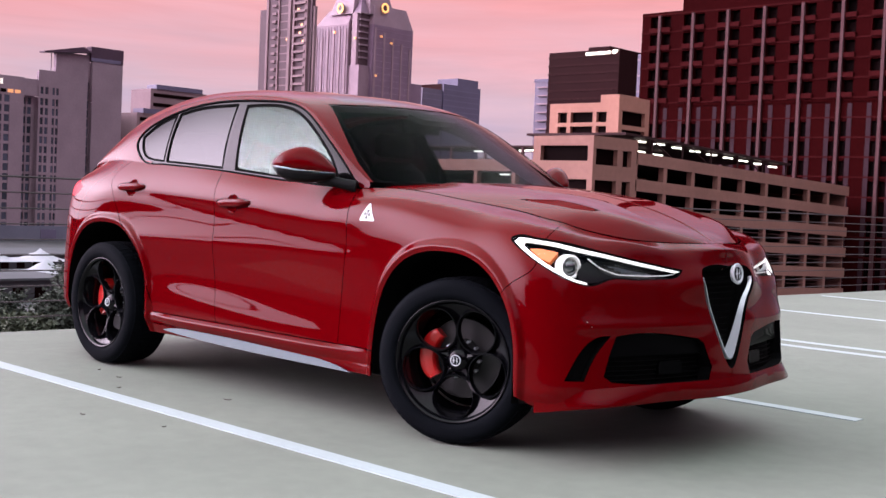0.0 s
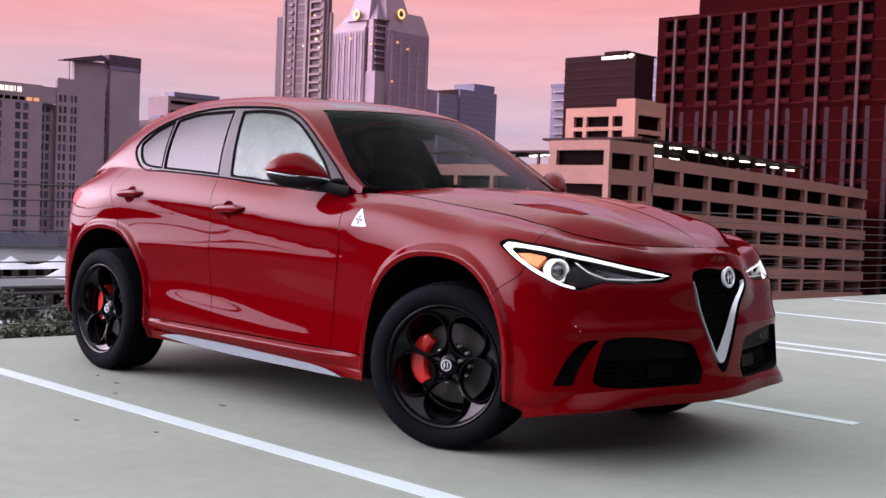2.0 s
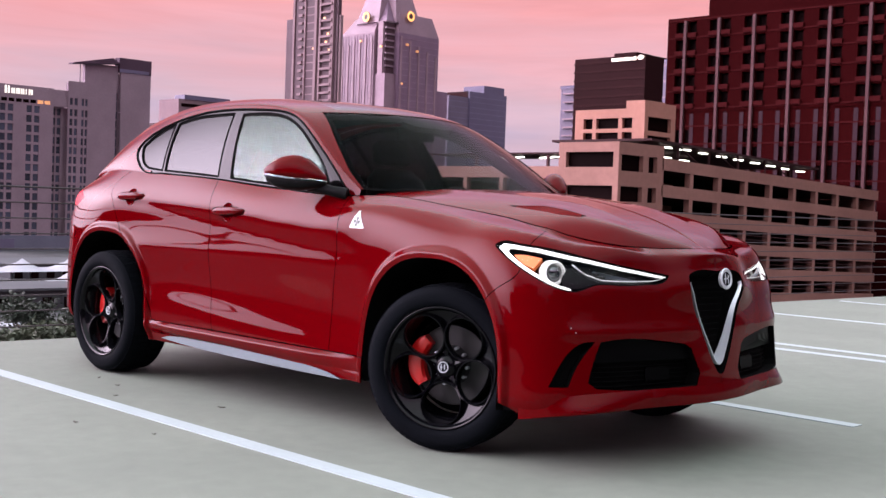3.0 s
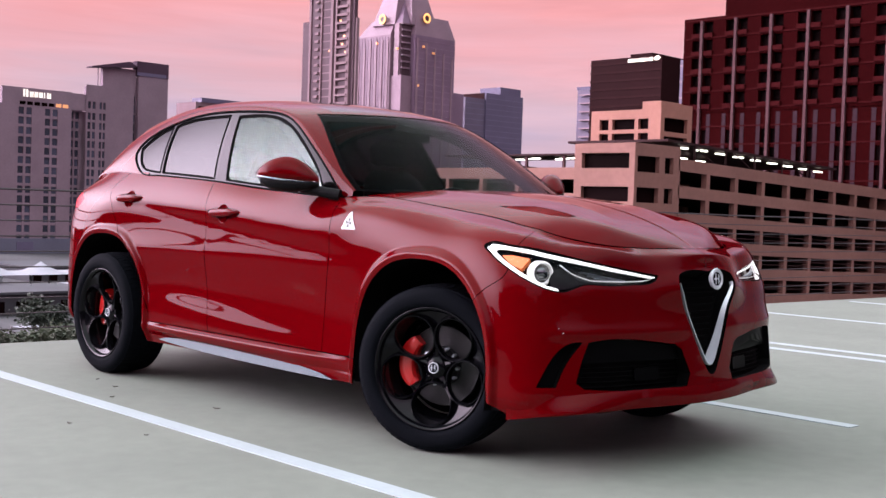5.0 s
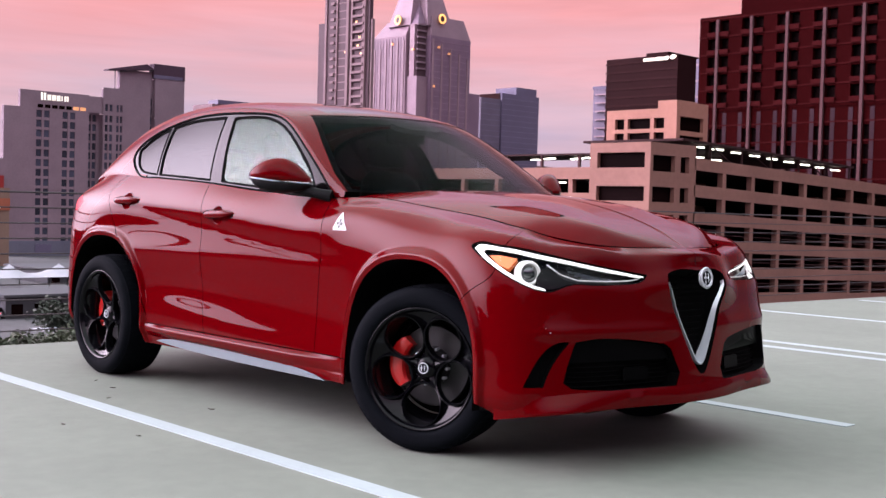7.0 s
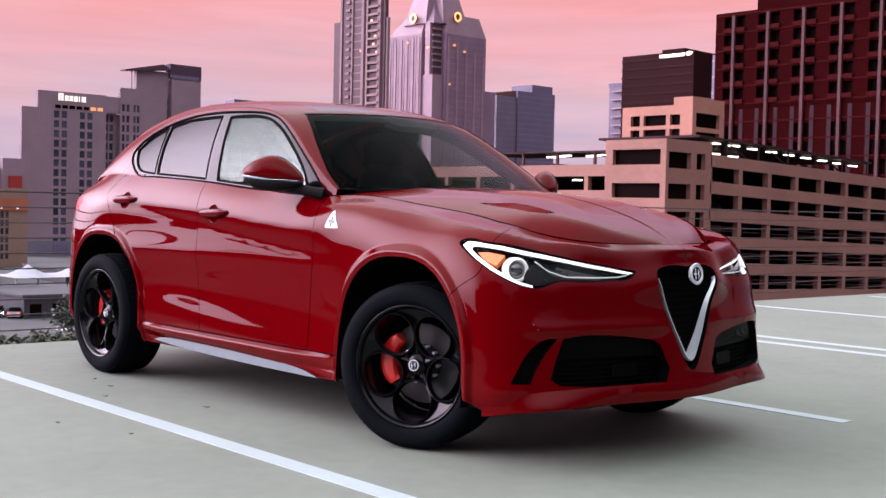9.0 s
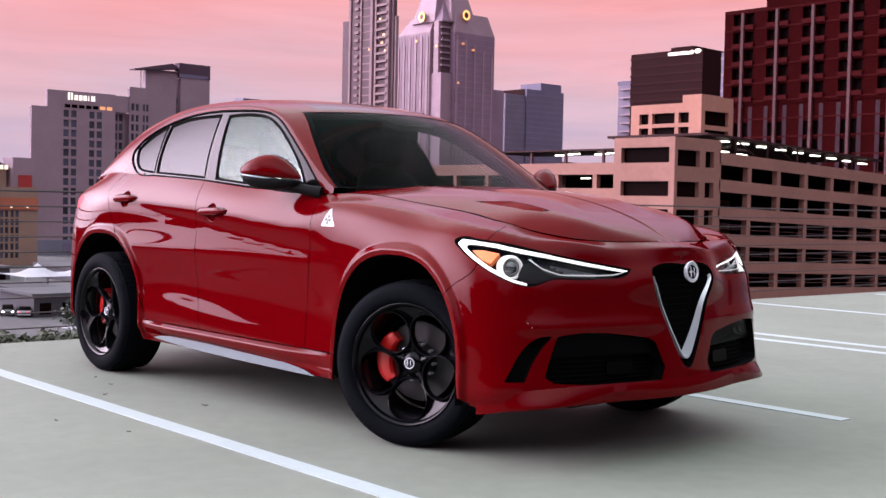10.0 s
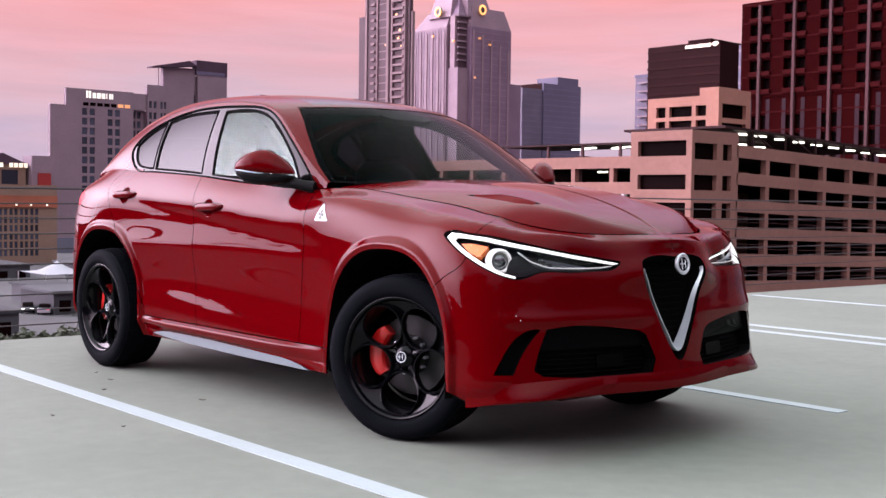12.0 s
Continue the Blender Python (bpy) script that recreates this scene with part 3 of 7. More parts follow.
def skin(name, surf, outer, material, parent, holes=(), cell=0.022, gap=0.002, thick=0.012, lift=0.0, mirror=False, both=False, label="", flip=False, dense=None):
    """A panel cut out of a surface along an outline in the surface's own two coordinates, with turned-in edges.
    both: the other half is mirrored into the same mesh (for panels that cross the middle line)."""
    outer = shrink(outer, gap) if gap else outer
    holes = [shrink(h, -gap) if gap else h for h in holes]
    lo, hi = outer.min(0), outer.max(0)
    gx, gy = np.meshgrid(np.arange(lo[0] + cell / 2, hi[0], cell), np.arange(lo[1] + cell / 2, hi[1], cell))
    g = np.column_stack([gx.ravel(), gy.ravel()])
    keep = inside(shrink(outer, cell * 0.45), g)
    for h in holes:
        keep &= ~inside(shrink(h, -cell * 0.45), g)
    g = g[keep]
    if dense is not None:
        ok = inside(shrink(outer, 0.0008), dense)
        for h in holes:
            ok &= ~inside(shrink(h, -0.004), dense)
        g = np.vstack([g, dense[ok]])
    loops, verts, edges = [outer, *holes], [], []
    for lp in loops:
        k = len(verts)
        verts += [Vector(p) for p in lp]
        edges += [(k + i, k + (i + 1) % len(lp)) for i in range(len(lp))]
    verts += [Vector(p) for p in g]
    v2, _, f2, _, _, _ = delaunay_2d_cdt(verts, edges, [], 0, 1e-6)
    uv = np.array([(v.x, v.y) for v in v2])
    tri = [f for f in f2]
    cen = np.array([uv[list(f)].mean(0) for f in tri])
    ok = inside(outer, cen)
    for h in holes:
        ok &= ~inside(h, cen)
    tri = [f for f, k in zip(tri, ok) if k]
    e = 6e-4
    pos = surf(uv[:, 0], uv[:, 1])
    du = surf(uv[:, 0] + e, uv[:, 1]) - surf(uv[:, 0] - e, uv[:, 1])
    dv = surf(uv[:, 0], uv[:, 1] + e) - surf(uv[:, 0], uv[:, 1] - e)
    nrm = np.cross(du, dv)
    nrm /= np.linalg.norm(nrm, axis=1)[:, None] + 1e-12
    mid = pos.mean(0) - np.array((-1.4, 0.0, 0.55))
    if np.sum(nrm @ (mid * (1, 1, 1))) < 0:
        nrm = -nrm
    if flip:
        nrm = -nrm
    pos = pos + nrm * lift
    if both:
        mid_v = np.abs(pos[:, 1]) < 0.0035
        pos[mid_v, 1] = 0.0
        nrm[mid_v, 1] = 0.0
        nrm /= np.linalg.norm(nrm, axis=1)[:, None] + 1e-12
    nv = len(pos)
    # turned-in edge: every border edge goes inward
    count = {}
    for f in tri:
        for i in range(len(f)):
            k = (f[i], f[(i + 1) % len(f)])
            count[tuple(sorted(k))] = count.get(tuple(sorted(k)), 0) + 1
    faces = []
    for f in tri:
        a, b, c = (pos[f[0]], pos[f[1]], pos[f[2]])
        faces.append(tuple(f) if np.cross(b - a, c - a) @ nrm[f[0]] > 0 else tuple(reversed(f)))
    allp, alln = [tuple(p) for p in pos], [tuple(q) for q in nrm]
    if thick:
        border = [k for k, c in count.items() if c == 1 and not (both and abs(pos[k[0]][1]) < 1e-4 and abs(pos[k[1]][1]) < 1e-4)]
        for a, b in border:
            i = len(allp)
            ed = pos[b] - pos[a]
            out = np.cross(ed, nrm[a])
            out /= np.linalg.norm(out) + 1e-12
            allp += [tuple(pos[a]), tuple(pos[b]), tuple(pos[b] - nrm[b] * thick), tuple(pos[a] - nrm[a] * thick)]
            alln += [tuple(out)] * 4
            faces.append((i, i + 1, i + 2, i + 3))
    if both:
        k = len(allp)
        allp += [(p[0], -p[1], p[2]) for p in allp]
        alln += [(p[0], -p[1], p[2]) for p in alln]
        faces += [tuple(k + i for i in reversed(f)) for f in faces]
    made = []
    for sgn in (1, -1) if mirror else (1,):
        me = bpy.data.meshes.new(name)
        pp = allp if sgn > 0 else [(p[0], -p[1], p[2]) for p in allp]
        nn = alln if sgn > 0 else [(p[0], -p[1], p[2]) for p in alln]
        ff = faces if sgn > 0 else [tuple(reversed(f)) for f in faces]
        me.from_pydata(pp, [], ff)
        me.materials.append(material)
        me.polygons.foreach_set("use_smooth", [True] * len(me.polygons))
        me.normals_split_custom_set_from_vertices(nn)
        ob = new(name, me)
        ob.parent = parent
        if label:
            ob["label"] = label
        made.append(ob)
    return made if mirror else made[0]


# ---- parking deck ----
M_CONC = mat("deck_concrete", (0.141, 0.162, 0.131), rough=0.75, vary=0.12, scale=0.7, fine=0.07, bump=0.0012, bump_scale=160)
M_LINE = mat("line_paint", (0.32, 0.38, 0.385), rough=0.6, vary=0.05, scale=3, fine=0.05)
M_CABLE = mat("rail_cable", (0.06, 0.05, 0.055), rough=0.4, metal=0.6)
M_POST = mat("rail_post", (0.30, 0.28, 0.29), rough=0.45, metal=0.6)

EDGE_A, EDGE_B = (-4.72, -6.0), (-3.55, 16.0)


def edge_x(y):
    return EDGE_A[0] + (EDGE_B[0] - EDGE_A[0]) * (y - EDGE_A[1]) / (EDGE_B[1] - EDGE_A[1])


bm = bmesh.new()
v = [bm.verts.new(p) for p in ((edge_x(-60), -60, 0), (40, -60, 0), (40, 70, 0), (edge_x(70), 70, 0))]
f = bm.faces.new(v)
r = bmesh.ops.extrude_face_region(bm, geom=[f])
for q in r["geom"]:
    if isinstance(q, bmesh.types.BMVert):
        q.co.z -= 0.5
bmesh.ops.recalc_face_normals(bm, faces=bm.faces)
tagged(part("floor", bm, M_CONC), "grey concrete parking deck, lightly stained", "parking deck", kind="structure")


def line(name, x0, x1, y, w=0.10):
    bm = box(bmesh.new(), x0, y - w / 2, 0.0, x1, y + w / 2, 0.004)
    return tagged(part(name, bm, M_LINE), "white painted parking line on the concrete deck", "parking line", "parking lines", "structure")


for y_ in (-1.465, 1.400, 4.330, 4.700, 7.60, 10.5):
    line("parking_line", edge_x(y_) + 0.25, 0.90, y_, 0.10)

# cable rail along the edge of the deck
rail = empty("cable_railing", "cable railing with thin dark wires at the deck edge", "railing", kind="structure")
bm = bmesh.new()
for i in range(10):
    bm_c = bmesh.new()
    z_ = 1.118 - 0.1135 * i
    pts = [(edge_x(y_) - 0.06, y_, z_ - 0.006 * math.sin((y_ - 0.4) / 5.3 * math.pi) ** 2) for y_ in np.arange(-10.2, 21.7, 1.06)]
    tube(bm_c, pts, 0.0085 if i == 0 else 0.006, 6)
    part("cable", bm_c, M_CABLE, rail, smooth=True)
bm.free()
post_me = box_mesh("post", 0.05, 0.05, 1.16, M_POST, 0.004)
for y_ in (-10.2, -4.9, 0.4, 5.7, 15.8, 21.1):
    shared("post", post_me, rail, Matrix.Translation((edge_x(y_) - 0.06, y_, 0.58)))

# small dark leaf scraps on the deck
M_LEAF = mat("dry_leaf", (0.03, 0.022, 0.015), rough=0.9)
for x_, y_, r_, a_ in ((-1.35, -1.065, 0.035, 0.4), (-1.40, -1.847, 0.030, 0.1), (-1.95, -1.33, 0.02, 1.2), (-2.55, -1.10, 0.022, 2.0), (-0.95, -1.70, 0.016, 0.9), (-2.25, -1.15, 0.028, 0.5)):
    bm = bmesh.new()
    r_ *= 0.65
    pts = [bm.verts.new((r_ * c * math.cos(a_) - r_ * s * 0.35 * math.sin(a_), r_ * c * math.sin(a_) + r_ * s * 0.35 * math.cos(a_), 0.004 + 0.006 * abs(c))) for c, s in ((-1, 0), (-0.4, 0.8), (0.4, 0.6), (1, 0.1), (0.5, -0.8), (-0.5, -0.6))]
    bm.faces.new(pts)
    r = bmesh.ops.extrude_face_region(bm, geom=bm.faces[:])
    for q in r["geom"]:
        if isinstance(q, bmesh.types.BMVert):
            q.co.z += 0.003
    tagged(part("leaf", bm, M_LEAF, m=Matrix.Translation((x_, y_, 0))), "small dark dry leaf scrap on the deck", "leaf", "leaf scraps")

# ---- the city round the deck ----
STREET = -16.0
M_EARTH = mat("city_ground", (0.040, 0.040, 0.044), rough=0.9, vary=0.3, scale=0.05, fine=0.2)
bm = bmesh.new()
bm.faces.new([bm.verts.new(p) for p in ((-3500, -3500, STREET), (3500, -3500, STREET), (3500, 3500, STREET), (-3500, 3500, STREET))])
tagged(part("ground", bm, M_EARTH), "grey street level far below the deck", "ground", kind="structure")


def wmat(name, color, **k):
    k.setdefault("rough", 0.75)
    k.setdefault("spec", 0.12)
    color = tuple(0.65 * c for c in color)
    return mat(name, color, vary=k.pop("vary", 0.10), scale=k.pop("scale", 0.12), fine=k.pop("fine", 0.06), **k)


M_HOTEL = wmat("hotel_brick", (0.029, 0.0022, 0.0028), spec=0.01)
M_HOTEL_BAND = wmat("hotel_band", (0.052, 0.0065, 0.0075), spec=0.02)
M_HOTEL_PANEL = wmat("hotel_panel", (0.050, 0.026, 0.034), spec=0.05)
M_PIPE = wmat("hotel_pipe", (0.115, 0.054, 0.060))
M_DARKWIN = mat("dark_window", (0.004, 0.0015, 0.0016), rough=0.5, spec=0.01, obj=0.5)
M_BLUEWIN = mat("blue_window", (0.045, 0.050, 0.075), rough=0.15, obj=0.5)
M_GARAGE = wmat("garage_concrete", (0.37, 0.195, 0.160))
# garage decks and back walls: concrete with the inner shade put into its colour
M_GARAGE_SHADE = wmat("garage_inside_shaded", (0.05, 0.02, 0.02))
M_PALE = wmat("pale_stucco", (0.34, 0.25, 0.30))
M_PALE_CAP = wmat("dark_cap", (0.10, 0.06, 0.09))
M_PEACH = wmat("peach_stucco", (0.52, 0.26, 0.20))
M_BLACKB = wmat("dark_bronze", (0.027, 0.008, 0.009), rough=0.5, spec=0.02)
M_BLACKB2 = wmat("dark_bronze_line", (0.038, 0.013, 0.014), rough=0.5, spec=0.02)
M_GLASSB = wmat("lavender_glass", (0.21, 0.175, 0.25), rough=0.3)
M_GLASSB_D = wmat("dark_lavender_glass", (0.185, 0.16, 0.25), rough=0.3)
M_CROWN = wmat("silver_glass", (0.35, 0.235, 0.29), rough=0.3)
# the same silver glass, darkened in colour for the tower's shaded right side
M_CROWN_SHADE = wmat("silver_glass_shaded", (0.29, 0.19, 0.27), rough=0.3)
M_FIN = wmat("pale_fin", (0.40, 0.27, 0.32), rough=0.4)
M_STONE = wmat("tower_stone", (0.31, 0.21, 0.23))
M_STONE_G = wmat("tower_glass", (0.12, 0.074, 0.09), rough=0.3, spec=0.05)
M_CLOCK = mat("clock_face", (0.05, 0.03, 0.03), rough=0.5)
M_GLOW = mat("clock_glow", (1, 0.6, 0.2), emit=(1.0, 0.50, 0.17), strength=1.15)
M_WARM = mat("warm_window", (1, 0.5, 0.2), emit=(1.0, 0.40, 0.20), strength=0.40)
M_SIGN = mat("sign_glow", (1, 1, 0.9), emit=(1.0, 0.80, 0.55), strength=0.75)
M_SIGNW = mat("sign_white", (1, 1, 0.9), emit=(1.0, 0.90, 0.82), strength=0.85)
M_TUBE = mat("light_tube", (1, 1, 1), emit=(1.0, 0.96, 0.86), strength=4.0)
M_CANOPY = wmat("canopy_steel", (0.05, 0.022, 0.024))
M_TAN = wmat("tan_stucco", (0.34, 0.23, 0.18))
M_RED = wmat("red_wall", (0.40, 0.05, 0.05))


def face_frame(side, x0, y0):
    """Origin and axes of a facade: 'left' looks to -y and runs from x0 down to lower x; 'right' looks to +x and runs from y0 up."""
    return (Vector((x0, y0, 0)), Vector((-1, 0, 0)), Vector((0, -1, 0))) if side == "left" else (Vector((x0, y0, 0)), Vector((0, 1, 0)), Vector((1, 0, 0)))


def facade(parent, side, x0, y0, width, z0, z1, material, cols=(), rows=(), depth=0.35, glass=None, name="window"):
    """One wall with window openings cut through it, and a pane standing back in each."""
    o, u, n = face_frame(side, x0, y0)
    us = sorted({0.0, width, *[a for c in cols for a in c]})
    vs = sorted({z0, z1, *[a for r in rows for a in r]})
    bm = bmesh.new()
    at = lambda a, b, d=0.0: bm.verts.new(o + u * a + Vector((0, 0, b)) - n * d)
    for a0, a1 in zip(us, us[1:]):
        hole_c = any(abs(c[0] - a0) < 1e-6 and abs(c[1] - a1) < 1e-6 for c in cols)
        for b0, b1 in zip(vs, vs[1:]):
            if hole_c and any(abs(r[0] - b0) < 1e-6 and abs(r[1] - b1) < 1e-6 for r in rows):
                f, k = [(a0, b0), (a1, b0), (a1, b1), (a0, b1)], 0
                for i in range(4):
                    p, q = f[i], f[(i + 1) % 4]
                    bm.faces.new((at(*p), at(*q), at(*q, depth), at(*p, depth)))
            else:
                bm.faces.new((at(a0, b0), at(a1, b0), at(a1, b1), at(a0, b1)))
    bmesh.ops.remove_doubles(bm, verts=bm.verts, dist=0.001)
    wall = part("wall", bm, material, parent)
    sizes = {}
    for c in cols:
        for r in rows:
            w, h = round(c[1] - c[0], 3), round(r[1] - r[0], 3)
            if (w, h) not in sizes:
                sizes[w, h] = box_mesh("pane", *((w, 0.06, h) if side == "left" else (0.06, w, h)), glass or M_DARKWIN)
            p = o + u * (c[0] + c[1]) / 2 + Vector((0, 0, (r[0] + r[1]) / 2)) - n * (depth - 0.04)
            shared(name, sizes[w, h], parent, Matrix.Translation(p))
    return wall


def shell(parent, x0, y0, wx, wy, z0, z1, material, name="wall"):
    """The two hidden walls and the roof of a block with its near corner at (x0, y0)."""
    bm = bmesh.new()
    v = lambda x, y, z: bm.verts.new((x, y, z))
    xa, yb = x0 - wx, y0 + wy
    for q in (((xa, y0, z0), (xa, yb, z0), (xa, yb, z1), (xa, y0, z1)), ((x0, yb, z0), (xa, yb, z0), (xa, yb, z1), (x0, yb, z1)), ((x0, y0, z1), (x0, yb, z1), (xa, yb, z1), (xa, y0, z1))):
        bm.faces.new([v(*p) for p in q])
    return part(name, bm, material, parent)


def block(parent, x0, y0, wx, wy, z0, z1, material, name="wall", bev=0.0):
    return part(name, box(bmesh.new(), x0 - wx, y0, z0, x0, y0 + wy, z1, bev), material, parent)


def grid_rows(z_top, pitch, height, n):
    return [(z_top - pitch * i - height, z_top - pitch * i) for i in range(n)]


# red brick hotel tower
hotel = empty("hotel_tower", "dark red brick hotel tower with rows of balconies", "building", m=None)
HX, HY, HT = -107.2, 159.0, 33.9
bays = [HX + 3.6 + 6.32 * i for i in range(9)]
fl = grid_rows(HT - 0.75, 2.92, 2.1, 5)
fl2 = grid_rows(HT - 1.0 - 2.92 * 5, 2.92, 2.45, 11)
x_end = HX + 58.0
wide = [w for b in bays for w in ((x_end - b - 1.95, x_end - b - 0.32), (x_end - b + 0.32, x_end - b + 1.95))]
slim = [w for b in bays for w in ((x_end - b - 1.30, x_end - b - 0.32), (x_end - b + 0.32, x_end - b + 1.30))]
facade(hotel, "left", x_end, HY, 58.0, 18.2, HT, M_HOTEL, wide, fl, 0.9)
facade(hotel, "left", x_end, HY, 58.0, STREET, 18.2, M_HOTEL, slim, fl2, 0.5)
shell(hotel, x_end, HY, 58.0, 40.0, STREET, HT, M_HOTEL)
block(hotel, x_end, HY + 40, 0.2, 0.2, STREET, HT, M_HOTEL)
block(hotel, x_end, HY + 5.0, 53.4, 30.0, HT, 52.0, M_HOTEL, "upper_block")
rail_me = box_mesh("balcony", 1.75, 0.5, 0.75, M_HOTEL_BAND)
for b in bays:
    block(hotel, b + 0.24, HY - 0.45, 0.48, 0.45, STREET, HT - 0.6, M_PIPE, "duct")
    for dx in (2.05, -1.35):
        block(hotel, b + dx, HY - 0.06, 0.70, 0.06, STREET, 18.0, M_HOTEL_PANEL, "side_panel")
    for r_ in fl:
        for dx in (-1.13, 1.13):
            shared("balcony", rail_me, hotel, Matrix.Translation((b + dx, HY - 0.05, r_[0] - 0.1)))
for i in range(17):
    block(hotel, x_end, HY - 0.09, 58.0, 0.08, HT - 0.55 - 2.92 * i, HT - 0.30 - 2.92 * i, M_HOTEL_BAND, "floor_band")

# sloping concrete garage
gar = empty("parking_garage", "peach concrete parking garage with sloped open decks", "building")
GX, GY = -68.0, 93.2
slope = -0.0315


def sheared(parent, name, x0, x1, y0, y1, z0, z1, material):
    """A slab along y whose height falls with the ramp."""
    bm = box(bmesh.new(), x0, y0, z0, x1, y1, z1)
    for v_ in bm.verts:
        v_.co.z += slope * max(0.0, v_.co.y - (GY + 8))
    return part(name, bm, material, parent)


for i in range(9):
    top = 7.35 - 2.92 * i
    sheared(gar, "parapet", GX - 0.30, GX, GY + 8, GY + 62, top - 1.32, top, M_GARAGE)
    sheared(gar, "deck", GX - 22, GX - 0.3, GY + 8, GY + 62, top - 1.32, top - 1.05, M_GARAGE_SHADE)
    for k in range(2):
        bm = tube(bmesh.new(), [(GX - 0.2, y_, top - 1.32 - 0.55 - 0.5 * k + slope * max(0, y_ - GY - 8)) for y_ in (GY + 8, GY + 35, GY + 62)], 0.035, 5)
        if i >= 2:
            part("guard_cable", bm, M_PIPE, gar)
for j in range(9):
    y_ = GY + 8 + 5.95 * j
    sheared(gar, "column", GX - 0.75, GX - 0.05, y_ - 0.35, y_ + 0.35, STREET, 7.2, M_GARAGE)
sheared(gar, "back_wall", GX - 23, GX - 22, GY + 8, GY + 62, STREET, 6.6, M_GARAGE_SHADE)
sheared(gar, "end_wall", GX - 22, GX - 0.4, GY + 61.7, GY + 62, STREET, 6.0, M_GARAGE)
# level corner block with window bands
facade(gar, "left", GX, GY, 8.0, STREET, 8.6, M_GARAGE, [(0.7, 7.0)], [(5.95, 7.55)] + [(4.0 - 2.92 * i - 1.55, 4.0 - 2.92 * i) for i in range(6)], 0.6)
facade(gar, "right", GX, GY, 8.2, STREET, 8.6, M_GARAGE, [(0.5, 4.4), (5.4, 7.0)], [(5.6, 7.3)] + [(4.0 - 2.92 * i - 1.6, 4.0 - 2.92 * i) for i in range(6)], 0.6)
shell(gar, GX, GY, 8.0, 8.2, STREET, 8.6, M_GARAGE)
# wing to the left of the corner block
for i in range(8):
    top = 6.25 - 2.92 * i
    block(gar, GX - 8.0, GY + 4.5, 60.0, 0.3, top - 1.35, top, M_GARAGE, "parapet")
    block(gar, GX - 8.0, GY + 4.8, 60.0, 14.0, top - 1.35, top - 1.1, M_GARAGE_SHADE, "deck")
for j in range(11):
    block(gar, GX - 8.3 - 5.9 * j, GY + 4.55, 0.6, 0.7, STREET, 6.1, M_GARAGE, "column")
block(gar, GX - 8.0, GY + 18.8, 60.0, 0.4, STREET, 4.9, M_GARAGE_SHADE, "back_wall")
# steel canopy with lights over the top deck
bm = box(bmesh.new(), GX - 14.5, GY + 6.6, 9.15, GX - 0.6, GY + 45.0, 9.40)
for v_ in bm.verts:
    v_.co.z += slope * 1.35 * max(0.0, v_.co.y - (GY + 14))
part("canopy", bm, M_CANOPY, gar)
for j in range(6):
    y_ = GY + 12 + 6.4 * j
    block(gar, GX - 0.7, y_, 0.18, 0.18, 6.0 + slope * (y_ - GY - 8), 9.2 + slope * 1.3 * max(0, y_ - GY - 14), M_CANOPY, "canopy_post")
for j, y_ in enumerate((12.0, 20.0, 33.0)):
    bm = tube(bmesh.new(), [(GX - 0.6, GY + y_ + 5.5, 6.8 + slope * y_), (GX - 0.6, GY + y_, 9.2 + slope * y_)], 0.08, 6)
    part("brace", bm, M_CANOPY, gar)
tube_me = box_mesh("light_tube", 0.35, 2.0, 0.16, M_TUBE, 0.05)
for j in range(9):
    y_ = GY + 11.5 + 3.9 * j
    shared("light_tube", tube_me, gar, Matrix.Translation((GX - 2.0, y_, 8.72 + slope * 1.35 * max(0, y_ - GY - 14))))
    if j < 5:
        shared("light_tube", tube_me, gar, Matrix.Translation((GX - 8.5, y_ - 2.0, 8.55 + slope * 1.35 * max(0, y_ - GY - 14))))
tube_me2 = box_mesh("light_tube", 1.4, 0.3, 0.16, M_TUBE, 0.05)
block(gar, GX - 8.3, GY + 6.0, 26.0, 10.0, 7.75, 7.95, M_CANOPY, "canopy")
for j, x_ in enumerate((-9.2, -10.9, -12.0, -13.9, -16.2, -17.6, -19.7, -21.5, -24.0)):
    shared("light_tube", tube_me2, gar, Matrix.Translation((GX + x_, GY + 7.0 + (j % 3), 7.45)))
for x_ in (-8.6, -14.6, -20.4, -26.0):
    block(gar, GX + x_, GY + 6.2, 0.3, 0.3, 6.0, 7.8, M_PIPE, "canopy_post")
shared("light_tube", tube_me2, gar, Matrix.Translation((GX - 17.5, GY + 6.5, 4.55)))
shared("light_tube", tube_me2, gar, Matrix.Translation((GX - 4.5, GY + 1.0, 1.8)))

# peach penthouse behind the garage corner
pea = empty("peach_building", "peach stucco building with dark square openings", "building")
PX, PY = -82.4, 118.0
facade(pea, "left", PX, PY, 11.2, STREET, 14.75, M_PEACH, [(1.9, 3.5), (4.1, 7.7), (8.3, 9.8)], [(12.2, 13.55), (10.1, 11.7)], 0.6)
facade(pea, "right", PX, PY, 7.0, STREET, 15.6, M_PEACH, [(0.8, 6.0)], [(11.9, 13.7), (9.6, 11.3)], 0.6)
shell(pea, PX, PY, 11.2, 7.0, STREET, 14.7, M_PEACH)
block(pea, PX - 0.1, PY + 0.1, 2.9, 4.5, 14.7, 15.75, M_PEACH, "roof_block")

